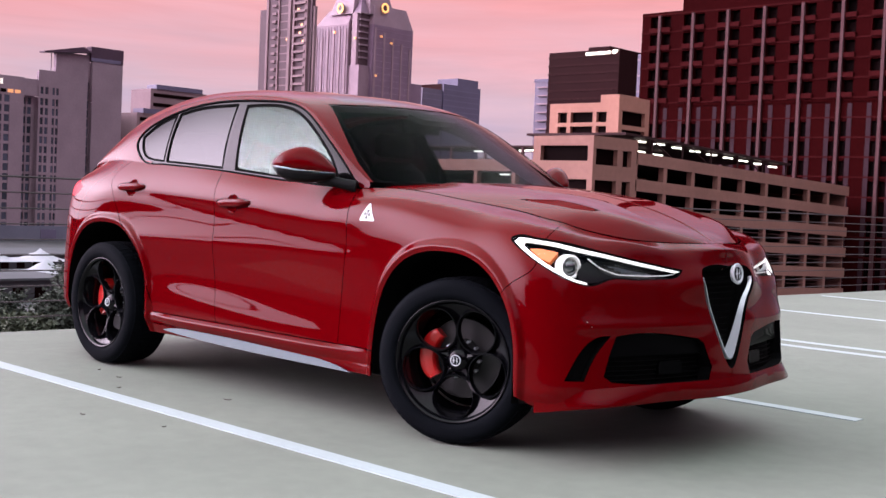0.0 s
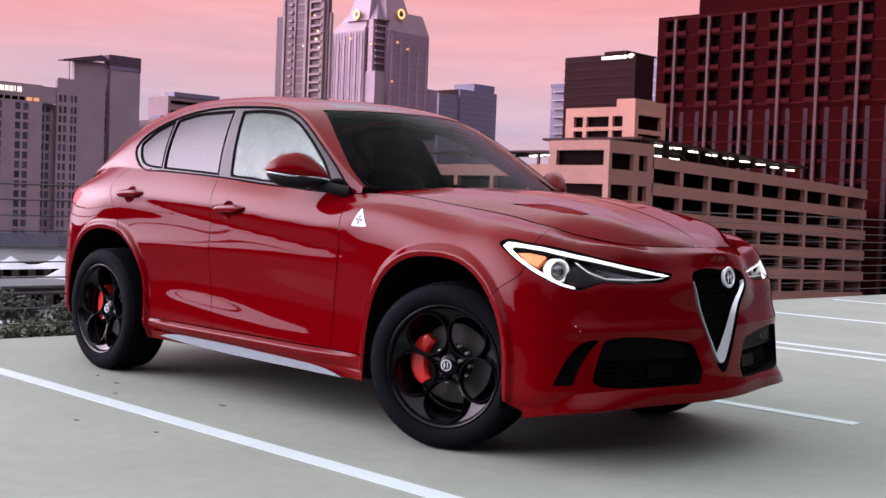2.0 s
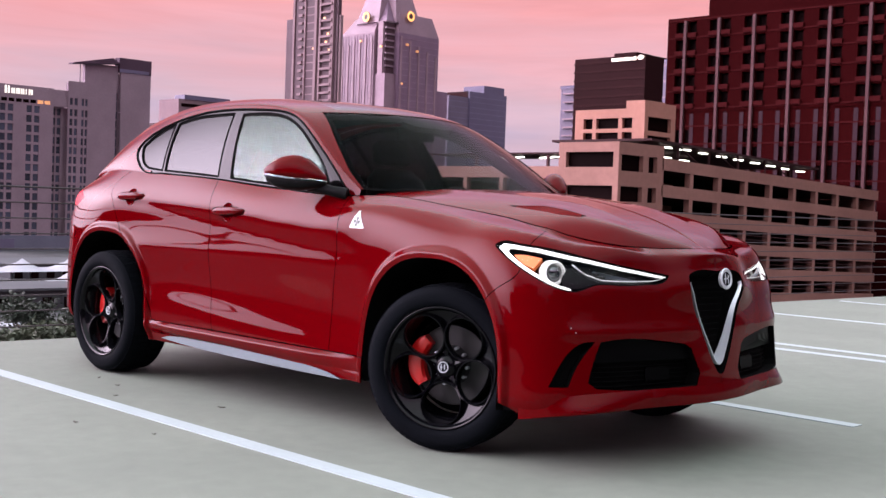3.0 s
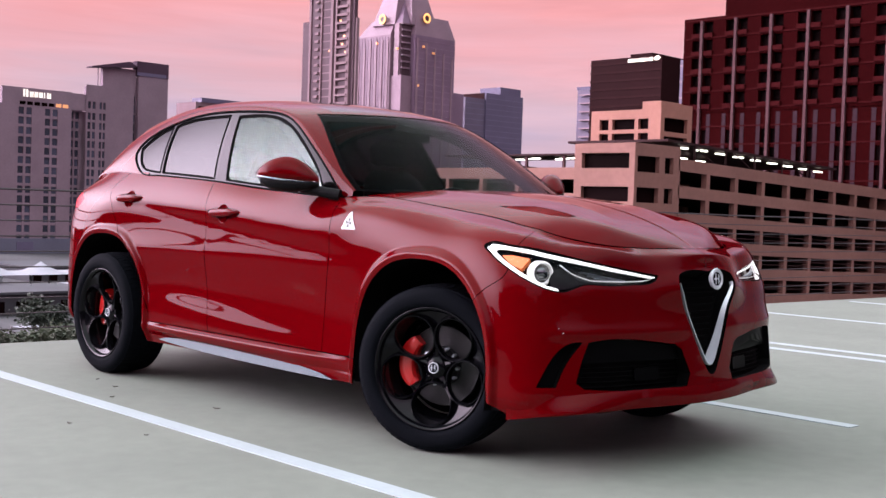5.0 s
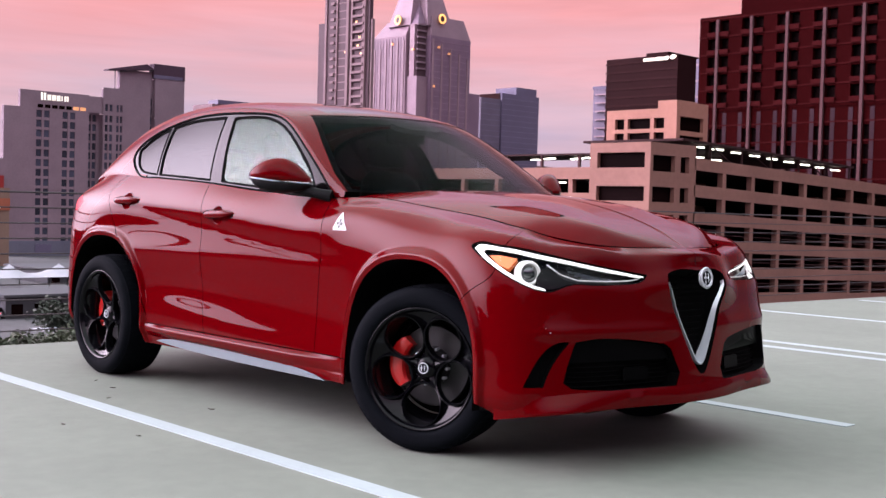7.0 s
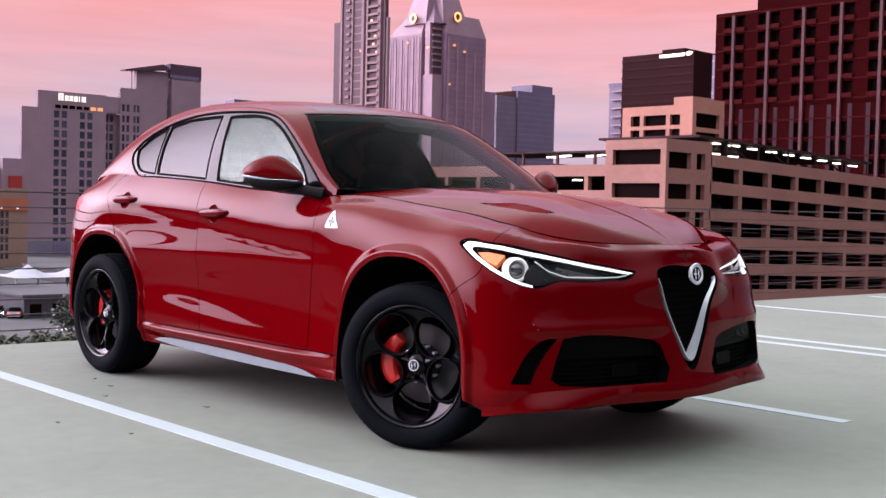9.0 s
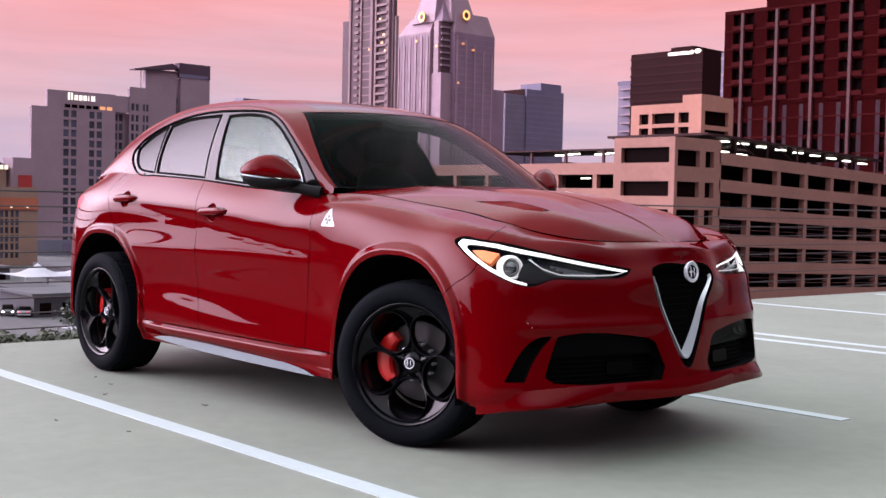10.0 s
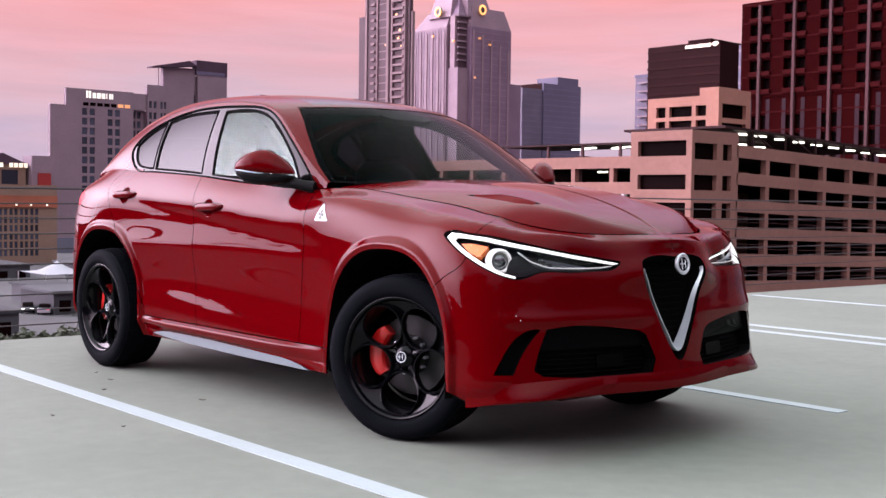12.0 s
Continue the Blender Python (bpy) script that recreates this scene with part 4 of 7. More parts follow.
# dark bronze office block with a lit sign
blk = empty("dark_office_block", "dark bronze office block with a lit roof sign", "building")
BX, BY, BT = -144.6, 206.0, 36.3
block(blk, BX, BY, 19.6, 9.0, STREET, BT, M_BLACKB)
for i in range(12):
    block(blk, BX + 0.1, BY - 0.12, 19.8, 0.12, BT - 1.4 - 1.9 * i, BT - 0.95 - 1.9 * i, M_BLACKB2, "floor_band")
block(blk, BX - 4.0, BY + 2.0, 6.0, 5.0, BT, BT + 1.0, M_BLACKB, "roof_plant")
for i in range(11):
    w_ = (0.45, 0.3, 0.4, 0.5)[i % 4]
    block(blk, BX - 2.4 - 0.62 * i, BY - 0.3, w_, 0.2, BT - 1.15, BT - 0.45 + (0.1 if i in (0, 4) else 0), M_SIGN, "sign_bar")
bm = bmesh.new()
pts = [bm.verts.new((BX - 1.15 + 0.95 * c, BY - 0.3, BT - 0.65 + 0.6 * s)) for c, s in ((-1, -0.1), (-0.4, 0.7), (0.2, 0.9), (1, 0.2), (0.3, -0.7), (-0.3, -0.8))]
bm.faces.new(pts)
r = bmesh.ops.extrude_face_region(bm, geom=bm.faces[:])
for q in r["geom"]:
    if isinstance(q, bmesh.types.BMVert):
        q.co.y += 0.2
part("sign_mark", bm, M_SIGN, blk)

# slim pale tower seen beside the hotel
slim_t = empty("slim_tower", "slim pale glass tower beyond the hotel", "building")
block(slim_t, -121.8, 185.5, 4.0, 10.0, STREET, 31.5, M_GLASSB)
for i in range(10):
    block(slim_t, -121.7, 185.4, 4.1, 0.1, 30.2 - 3.1 * i, 30.5 - 3.1 * i, M_FIN, "floor_band")

# stepped glass tower with a balcony column, behind the office block
bal = empty("balcony_tower", "pale blue tower with a column of balconies", "building")
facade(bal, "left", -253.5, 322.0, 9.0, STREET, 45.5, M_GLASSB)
# right facade: its side shade is put into a darker glass colour
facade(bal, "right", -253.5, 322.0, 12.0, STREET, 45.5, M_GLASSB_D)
shell(bal, -253.5, 322.0, 9.0, 12.0, STREET, 45.5, M_GLASSB)
bal_me = box_mesh("balcony", 5.0, 1.6, 0.5, M_FIN)
for i in range(14):
    shared("balcony", bal_me, bal, Matrix.Translation((-258.0, 321.3, 43.5 - 3.0 * i)))
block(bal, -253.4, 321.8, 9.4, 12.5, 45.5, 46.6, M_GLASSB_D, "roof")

M_PODIUM = wmat("blue_grey_stucco", (0.20, 0.20, 0.27))
# pale stucco hotel with paired windows and a lit name
wes = empty("pale_hotel", "pale stucco hotel with paired windows and a roof sign", "building")
WX = -322.0
rows_w = grid_rows(26.6, 2.86, 2.05, 14)
pair = lambda c: [(c - 2.0, c - 0.35), (c + 0.35, c + 2.0)]
facade(wes, "right", WX, 131.3, 4.7, STREET, 27.2, M_PALE)
facade(wes, "right", WX, 136.0, 21.2, STREET, 32.2, M_PALE, pair(142.9 - 136.0) + pair(150.9 - 136.0), rows_w, 0.4, M_BLUEWIN)
facade(wes, "right", WX - 2.5, 157.2, 4.6, STREET, 32.0, M_PALE, [(0.5, 1.9), (2.4, 3.6)], rows_w, 0.4, M_BLUEWIN)
facade(wes, "right", WX, 161.8, 6.8, STREET, 35.0, M_PALE, [(0.6, 1.6), (2.1, 3.1), (4.4, 5.2), (5.6, 6.4)], [(27.9, 30.0)] + rows_w, 0.4, M_BLUEWIN)
facade(wes, "right", WX, 168.6, 9.0, STREET, 34.6, M_PALE)
facade(wes, "right", WX - 1.5, 177.6, 1.6, STREET, 36.0, M_PALE, [(0.2, 1.4)], grid_rows(33, 2.86, 2.3, 14), 0.4, M_BLUEWIN)
facade(wes, "right", WX, 179.2, 10.4, STREET, 39.4, M_PALE)
facade(wes, "left", WX, 131.3, 1.2, STREET, 27.2, M_PALE)
facade(wes, "left", WX, 136.0, 1.2, 27.2, 32.2, M_PALE)
block(wes, WX + 1.2, 131.0, 1.2, 59.0, STREET, -11.6, M_PODIUM, "podium")
for y_ in (140.5, 163.0):
    block(wes, WX + 1.4, y_, 0.2, 5.0, -15.2, -12.6, M_GLASSB_D, "podium_panel")
block(wes, WX - 3.0, 150.0, 20.0, 39.0, STREET, 27.0, M_PALE, "core")
block(wes, WX - 0.5, 131.4, 1.0, 20.0, STREET, 27.1, M_PALE, "core")
block(wes, WX - 0.5, 136.1, 1.0, 26.0, 27.0, 32.0, M_PALE, "core")
block(wes, WX - 0.5, 162.0, 1.2, 16.0, 27.0, 34.5, M_PALE, "core")
block(wes, WX - 0.1, 179.3, 1.2, 10.2, 27.0, 39.3, M_PALE, "core")
block(wes, WX - 1.9, 176.8, 1.0, 3.2, STREET, 39.0, M_PALE, "core")
block(wes, WX - 1.0, 167.6, 1.5, 11.2, 34.5, 41.2, M_PALE, "penthouse")
block(wes, WX + 0.1, 178.6, 3.0, 11.1, 39.4, 43.9, M_PALE_CAP, "dark_cap")
block(wes, WX + 0.2, 178.6, 0.2, 10.2, 39.4, 40.5, M_GLASSB_D, "window_band")
bm = bmesh.new()
v8 = [bm.verts.new(p) for p in ((WX + 0.6, 163.2, 40.3), (WX + 0.6, 178.6, 41.9), (WX - 3, 178.6, 41.9), (WX - 3, 163.2, 40.3), (WX + 0.6, 163.2, 40.7), (WX + 0.6, 176.0, 43.4), (WX - 3, 176.0, 43.4), (WX - 3, 163.2, 40.7))]
for q in ((0, 1, 5, 4), (1, 2, 6, 5), (2, 3, 7, 6), (3, 0, 4, 7), (4, 5, 6, 7), (3, 2, 1, 0)):
    bm.faces.new([v8[i] for i in q])
part("canopy_roof", bm, M_PALE_CAP, wes)
for y_ in (164.2,):
    block(wes, WX, y_ + 1.2, 0.25, 0.25, 35.0, 40.4, M_PALE, "canopy_post")
# sign: plain bars in the sign's colour and size
for i, (y_, w_, h_) in enumerate(((142.2, 1.55, 2.1), (144.2, 1.05, 1.55), (145.6, 1.05, 1.55), (147.0, 1.1, 1.55), (148.5, 0.5, 1.55), (149.4, 1.25, 1.55))):
    for k in range(2 if w_ > 0.6 else 1):
        part("sign_bar", box(bmesh.new(), WX, y_ + k * w_ * 0.58, 29.6, WX + 0.3, y_ + k * w_ * 0.58 + w_ * 0.30, 29.6 + h_), M_SIGNW, wes)
for i in range(7):
    part("lit_window", box(bmesh.new(), WX, 141.2 + 2.2 * i, 27.3, WX + 0.08, 142.9 + 2.2 * i, 28.3), M_WARM if i > 4 else M_DARKWIN, wes)

# low tan hotel with a gabled roof and lit name
hya = empty("tan_hotel", "tan stucco hotel with a dark gabled top and lit sign", "building")
YX = -275.0
rows_h = grid_rows(-2.6, 2.0, 1.55, 8)
cols_h = [(2.1 + 2.55 * i + k, 2.9 + 2.55 * i + k) for i in range(4) for k in (0.0, 1.2)]
facade(hya, "right", YX, 97.0, 16.5, STREET, 3.2, M_TAN, cols_h, rows_h, 0.3, M_BLUEWIN)
facade(hya, "left", YX, 97.0, 20.0, STREET, 3.2, M_TAN)
shell(hya, YX, 97.0, 20.0, 16.5, STREET, 3.2, M_TAN)
block(hya, YX + 0.3, 97.0, 0.4, 16.5, -2.3, 0.6, mat("rust_band", (0.30, 0.09, 0.05), rough=0.8, vary=0.2, scale=0.2), "rust_band")
for y_ in (102.9, 106.5, 110.5):
    part("lamp", box(bmesh.new(), YX + 0.3, y_, -1.9, YX + 0.6, y_ + 0.5, -1.5, 0.1), M_SIGN, hya)
block(hya, YX - 4, 97.0, 10, 10.2, 3.2, 8.2, M_TAN, "penthouse")
block(hya, YX - 3.9, 101.2, 0.3, 4.0, 3.4, 6.9, M_BLUEWIN, "window_band")
bm = bmesh.new()
v6 = [bm.verts.new(p) for p in ((YX - 3.5, 96.5, 8.2), (YX - 3.5, 107.8, 8.2), (YX - 14, 96.5, 8.2), (YX - 14, 107.8, 8.2), (YX - 3.5, 101.4, 11.0), (YX - 14, 101.4, 11.0))]
for q in ((0, 1, 4), (2, 5, 3), (0, 4, 5, 2), (1, 3, 5, 4), (0, 2, 3, 1)):
    bm.faces.new([v6[i] for i in q])
part("gable_roof", bm, M_PALE_CAP, hya)
for i in range(9):
    if i != 4:
        part("sign_bar", box(bmesh.new(), YX - 3.4, 96.9 + 1.2 * i, 7.5, YX - 3.2, 97.75 + 1.2 * i, 8.55), M_SIGN, hya)
block(hya, YX - 2, 108.0, 6, 5.5, 3.0, 10.5, M_PALE, "side_block")
block(hya, YX - 1, 109.4, 6, 3.0, 2.5, 6.2, M_RED, "red_block")

# tall balcony tower
aus = empty("tall_tower", "tall stone and glass tower with stacked balconies", "building")
AX, AY, AT = -346.0, 275.0, 110.0
block(aus, AX, AY, 13.2, 10.0, STREET, AT, M_STONE_G, "core")
block(aus, AX - 13.2, AY + 1.0, 6.8, 9.0, STREET, 73.0, M_STONE_G, "left_bay")
block(aus, AX + 12.3, AY + 0.4, 9.5, 1.6, STREET, AT, M_STONE_G, "right_bay")
block(aus, AX + 13.3, AY + 0.9, 1.0, 1.2, STREET, 72.0, M_STONE, "right_fin")
for x_, w_ in ((AX - 13.0, 1.2), (AX - 6.2, 1.0), (AX + 0.6, 1.5), (AX + 3.0, 1.0), (AX + 10.6, 1.8)):
    block(aus, x_, AY - 0.5, w_, 1.0, STREET, AT, M_STONE, "pier")
bal_a = box_mesh("balcony", 2.4, 1.4, 1.0, M_STONE)
bal_b = box_mesh("balcony", 6.2, 1.2, 0.9, M_STONE)
for i in range(38):
    z_ = 104 - 3.05 * i
    shared("balcony", bal_a, aus, Matrix.Translation((AX - 8.6, AY - 0.5, z_)))
    shared("balcony", bal_b, aus, Matrix.Translation((AX + 6.8, AY - 0.4, z_)))
    block(aus, AX, AY - 0.1, 6.2, 0.12, z_ - 0.3, z_ + 0.1, M_STONE, "floor_band")
for x_, z_ in ((5.5, 62), (6.5, 65.0), (7.6, 58.8), (-2.0, 60), (4.2, 71.0)):
    part("lit_window", box(bmesh.new(), AX + x_, AY - 0.2, z_, AX + x_ + 1.3, AY - 0.1, z_ + 0.8), M_WARM, aus)

# tower with an owl-like crown and two lit clocks
fro = empty("crowned_tower", "silver glass tower with a folded crown and lit clocks", "building")
FX, FY = -417.0, 375.0
T1, T2 = 87.5, 96.5


def prism(parent, name, base, top, z0, z1, material):
    """A block whose plan shrinks from base to top (x0, y0, x1, y1)."""
    bm = bmesh.new()
    a = [bm.verts.new((x, y, z0)) for x, y in ((base[0], base[1]), (base[2], base[1]), (base[2], base[3]), (base[0], base[3]))]
    b = [bm.verts.new((x, y, z1)) for x, y in ((top[0], top[1]), (top[2], top[1]), (top[2], top[3]), (top[0], top[3]))]
    for i in range(4):
        bm.faces.new((a[i], a[(i + 1) % 4], b[(i + 1) % 4], b[i]))
    bm.faces.new(b)
    bm.faces.new(a[::-1])
    return part(name, bm, material, parent)


block(fro, FX - 8.5, FY, 24.5, 40.0, STREET, T1 - 1, M_CROWN, "left_wing")
# right-hand parts carry their side shade in the glass colour
block(fro, FX + 1.0, FY + 8.0, 40.0, 27.5, STREET, T1 - 1, M_CROWN_SHADE, "right_wing")
block(fro, FX - 33.0, FY + 3, 5.0, 30.0, STREET, 60.5, M_CROWN, "low_left")
block(fro, FX - 1.0, FY + 35.5, 30.0, 9.5, STREET, 60.5, M_CROWN_SHADE, "low_right")
block(fro, FX - 2.5, FY + 2.5, 8.0, 8.0, STREET, 92.0, M_STONE_G, "corner_shaft")
block(fro, FX - 1.0, FY + 1.0, 9.0, 8.5, STREET, 66.0, M_CROWN, "corner_base")
for i in range(8):
    block(fro, FX - 1.9, FY + 1.9, 8.2, 8.2, 69.5 + 3.1 * i, 70.3 + 3.1 * i, M_CROWN, "corner_band")
block(fro, FX - 3.4, FY + 1.0, 3.4, 2.4, 66.0, 91.5, M_FIN, "corner_fin")
for i in range(6):
    block(fro, FX - 9.5 - 4.4 * i, FY - 0.5, 0.7, 0.6, STREET, T1 - 3.5 - (3 if i > 3 else 0), M_FIN, "fin")
for i in range(5):
    block(fro, FX + 1.6, FY + 9.0 + 6.0 * i, 0.8, 0.9, STREET, T1 - 2.5 - 2 * i, M_FIN, "fin")
prism(fro, "crown", (FX - 33.0, FY, FX - 8.5, FY + 30), (FX - 27.5, FY + 4, FX - 9.5, FY + 26), T1 - 1, T2 - 2, M_CROWN)
prism(fro, "crown", (FX - 32.0, FY + 8.0, FX + 1.0, FY + 35.5), (FX - 28.0, FY + 10.0, FX - 1.0, FY + 32), T1 - 1, T2, M_CROWN)
prism(fro, "crown", (FX - 24.0, FY + 1.2, FX - 7.0, FY + 28), (FX - 17.0, FY + 8, FX - 11.0, FY + 22), T1 + 4, 118, M_CROWN)
prism(fro, "crown", (FX - 24.0, FY + 7.0, FX - 0.5, FY + 24), (FX - 22.0, FY + 11, FX - 7.0, FY + 17), T1 + 4, 118, M_CROWN)
prism(fro, "crown", (FX - 12.0, FY + 2.0, FX - 2.0, FY + 12), (FX - 11, FY + 9, FX - 9, FY + 11), 92, 104, M_CROWN_SHADE)


def clock(p, axis):
    rot = Matrix.Rotation(math.pi / 2, 4, "X") if axis == "y" else Matrix.Rotation(math.pi / 2, 4, "Y")
    c = part("clock", lathe(bmesh.new(), [(0, 0.25), (2.4, 0.25), (2.5, 0.0), (2.5, -0.4)], 32, "z"), M_CLOCK, fro, "round lit clock", m=Matrix.Translation(p) @ rot)
    for k in range(14):
        a = k * math.tau / 14
        part("clock_light", box(bmesh.new(), -0.34, -0.55, 0.2, 0.34, 0.55, 0.5, 0.1), M_GLOW, c, m=Matrix.Rotation(a, 4, "Z") @ Matrix.Translation((0, 2.0, 0)))
    part("clock_ring", lathe(bmesh.new(), [(1.95, 0.27), (1.95, 0.36), (2.25, 0.36), (2.25, 0.27)], 32, "z"), M_GLOW, c)


# floor lines and window bays of the two wings
M_CROWN_L = wmat("glass_floor_line", (0.31, 0.21, 0.27), rough=0.3)
M_CROWN_M = wmat("right_floor_line", (0.35, 0.235, 0.325), rough=0.3)
M_GLASSB_M = wmat("lavender_floor_line", (0.24, 0.205, 0.31), rough=0.3)
for i in range(22):
    block(fro, FX - 8.6, FY - 0.12, 24.2, 0.1, 20.0 + 3.05 * i, 20.35 + 3.05 * i, M_CROWN_L, "floor_line")
    block(fro, FX + 1.12, FY + 8.2, 0.1, 27.1, 20.0 + 3.05 * i, 20.35 + 3.05 * i, M_CROWN_M, "floor_line")
for i in range(11):
    block(fro, FX - 9.9 - 2.2 * i, FY - 0.25, 0.9, 0.2, STREET, T1 - 2.0, M_CROWN_L, "bay_line")
clock((FX - 15.0, FY + 0.2, 94.3), "y")
clock((FX + 0.9, FY + 15.2, 95.3), "x")
for x_, y_, z_ in ((FX - 18, FY - 0.4, 82.0), (FX + 1.4, FY + 13, 80.5), (FX + 1.4, FY + 20, 78.0), (FX - 4.0, FY + 0.6, 78.5), (FX + 1.4, FY + 10, 61.0)):
    part("lit_window", box(bmesh.new(), x_ - 0.5, y_ - 0.5, z_, x_ + 0.6, y_ + 0.6, z_ + 1.0), M_WARM, fro)

# two glass blocks beyond
gla = empty("glass_block", "lavender glass office blocks, the nearer one darker", "building")
block(gla, -440.0, 443.5, 20.0, 15.5, STREET, 62.5, M_GLASSB, "left_part")
block(gla, -439.0, 459.0, 22.0, 30.5, STREET, 66.0, M_GLASSB_D, "right_part")
block(gla, -441.0, 472.5, 16.0, 17.0, 66.0, 70.5, M_GLASSB_D, "upper_part")
for i in range(14):
    block(gla, -438.9, 459.2, 0.1, 30.1, 24.0 + 3.0 * i, 24.5 + 3.0 * i, M_GLASSB_M, "floor_line")
    block(gla, -439.9, 443.7, 0.1, 15.1, 20.5 + 3.0 * i, 21.0 + 3.0 * i, M_GLASSB_M, "floor_line")
block(gla, -440.5, 458.6, 30.0, 14.0, 62.0, 66.0, M_BLACKB2, "dark_plant")

# far low buildings between the larger ones
far_b = empty("far_building", "brownish low building far behind the roofs", "building")
block(far_b, -330.0, 205.0, 12.0, 22.0, STREET, 34.0, M_STONE, "wall")
block(far_b, -329.6, 207.0, 6.0, 18.0, 34.0, 35.5, M_GLASSB_D, "roof_plant")
for i in range(5):
    block(far_b, -329.8, 206.0, 0.3, 20.0, 31.5 - 3.2 * i, 32.6 - 3.2 * i, M_DARKWIN, "window_band")
copy_thing(far_b, Matrix.Translation((10, -11, -9)))

# unseen plain blocks behind the camera, added to close the view and shape reflections
M_BACK = wmat("unseen_backdrop", (0.045, 0.036, 0.042), rough=0.85)
back = empty("backdrop", "unseen plain dark blocks added to shape the car's reflections", "backdrop", kind="structure")
rng = random.Random(4)
for i in range(40):
    a = radians(-172 + 6.2 * i)
    if a > radians(72):
        break
    left = i < 12
    d = (250 if left else 70) + 18 * rng.random()
    h = STREET + (22.5 + 3.0 * rng.random() if left else 40 + 6 * math.sin(i * 0.9))
    c, s = math.cos(a), math.sin(a)
    bm = box(bmesh.new(), -8, -20 if left else -5.5, STREET, 8, 20 if left else 5.5, h)
    part("city_block", bm, M_BACK, back, m=Matrix.Translation((d * c, d * s, 0)) @ Matrix.Rotation(a, 4, "Z"))


# ---- the car ----
car = empty("car", "glossy dark red sport utility car parked between white lines", "car")


def fx(x, z):
    return (float(s_of_x(x)), z)


def arch_hole(i, grow=1.0):
    cx, cz, a, b = ARCHES[i]
    k = np.linspace(0, math.pi, 80)
    c, s = np.cos(k), np.sin(k)
    up = np.column_stack([cx + a * grow * np.sign(c) * np.abs(c) ** (2 / 2.4), cz + b * grow * s ** (2 / 2.4)])
    low = np.array([(cx - a * grow * 1.01, 0.30), (cx - a * grow * 1.03, 0.10), (cx + a * grow * 1.04, 0.10), (cx + a * grow * 1.01, 0.30)])
    p = np.vstack([up, low])
    return np.column_stack([s_of_x(p[:, 0]), p[:, 1]])


def top_run(s0, s1, n=40, drop=0.0):
    s = np.linspace(s0, s1, n)
    return np.column_stack([s, top_z(s) - drop])


LAMP = rounded([(1.184, 0.930), (1.156, 0.944), (1.082, 0.941), (0.967, 0.930), (0.744, 0.894), (0.544, 0.857), (0.318, 0.822), (0.330, 0.808), (0.442, 0.784),
                (0.604, 0.782), (0.715, 0.780), (0.790, 0.755), (0.875, 0.766), (0.996, 0.817), (1.097, 0.872), (1.160, 0.909)], 0.012, sharp=(6,))
GRILLE = rounded([(-0.001, 0.838), (0.175, 0.836), (0.208, 0.820), (0.216, 0.790), (0.187, 0.698), (0.106, 0.536), (0.036, 0.414), (0.012, 0.392), (-0.001, 0.390)], 0.012, sharp=(0, 8))
INTAKE = rounded([(0.684, 0.552), (0.601, 0.563), (0.433, 0.556), (0.240, 0.530), (0.203, 0.510), (0.152, 0.405), (0.175, 0.353), (0.330, 0.348), (0.483, 0.352), (0.700, 0.366), (0.736, 0.390), (0.714, 0.472)], 0.012, sharp=(0, 3, 4, 5, 6, 9, 10))
SLIT = rounded([(0.897, 0.372), (0.864, 0.440), (0.821, 0.508), (0.757, 0.550), (0.712, 0.553), (0.745, 0.515), (0.785, 0.456), (0.820, 0.373)], 0.012, sharp=(0, 4, 7))
SEAM = [fx(0.36, 0.69), (1.146, 0.748), (1.051, 0.815), (1.010, 0.935), (0.965, 0.980), (0.940, 1.003)]
FD_GAP = [fx(-0.708, 1.113), fx(-0.684, 0.991), fx(-0.682, 0.841), fx(-0.704, 0.647), fx(-0.714, 0.455), fx(-0.712, 0.362)]
MD_GAP = [fx(-1.812, 1.186), fx(-1.782, 1.067), fx(-1.765, 0.82), fx(-1.757, 0.63), fx(-1.736, 0.49), fx(-1.712, 0.366)]
RD_GAP = [fx(-2.715, 1.246), fx(-2.815, 1.19), fx(-2.843, 1.14), fx(-2.787, 1.045), fx(-2.700, 0.911), fx(-2.532, 0.783), fx(-2.405, 0.587), fx(-2.35, 0.455), fx(-2.32, 0.362)]
SEAM_TOP = 0.940


def run(points, n=24):
    """A smooth open line through points."""
    p = np.array(points)
    d = np.concatenate([[0], np.cumsum(np.hypot(*np.diff(p, axis=0).T))])
    return spline(d, p)(np.linspace(0, d[-1], n))


A0, A1 = arch_hole(0), arch_hole(1)
low = lambda s0, s1, z, n=20: np.column_stack([np.linspace(s0, s1, n), np.full(n, z)])


def rolled_top(s0, s1):
    """Extra mesh rows where the skin rolls over into its upper edge."""
    s = np.arange(s0, s1, 0.008)
    return np.vstack([np.column_stack([s + 0.004 * (k % 2), top_z(s) - d]) for k, d in enumerate((0.0022, 0.0038, 0.0058, 0.008, 0.0105, 0.0135, 0.017, 0.021, 0.0255))])


# front bumper: from the middle line to the seam behind the lamp
bot_s = np.linspace(-0.0005, s_of_x(0.30), 60)
bottom = np.column_stack([bot_s, level_at(bot_s)[:, 0, 1] + 0.004 + 0.075 * smooth_step(float(s_of_x(0.60)), float(s_of_x(0.44)), bot_s)])
outline = np.vstack([bottom, run(SEAM, 20), top_run(SEAM_TOP, -0.0005, 60)[1:]])
skin("front_bumper", side_point, outline, M_PAINT, car, holes=[LAMP, GRILLE, INTAKE, SLIT, A0], both=True, cell=0.011, gap=0.0015, dense=rolled_top(0.004, SEAM_TOP))
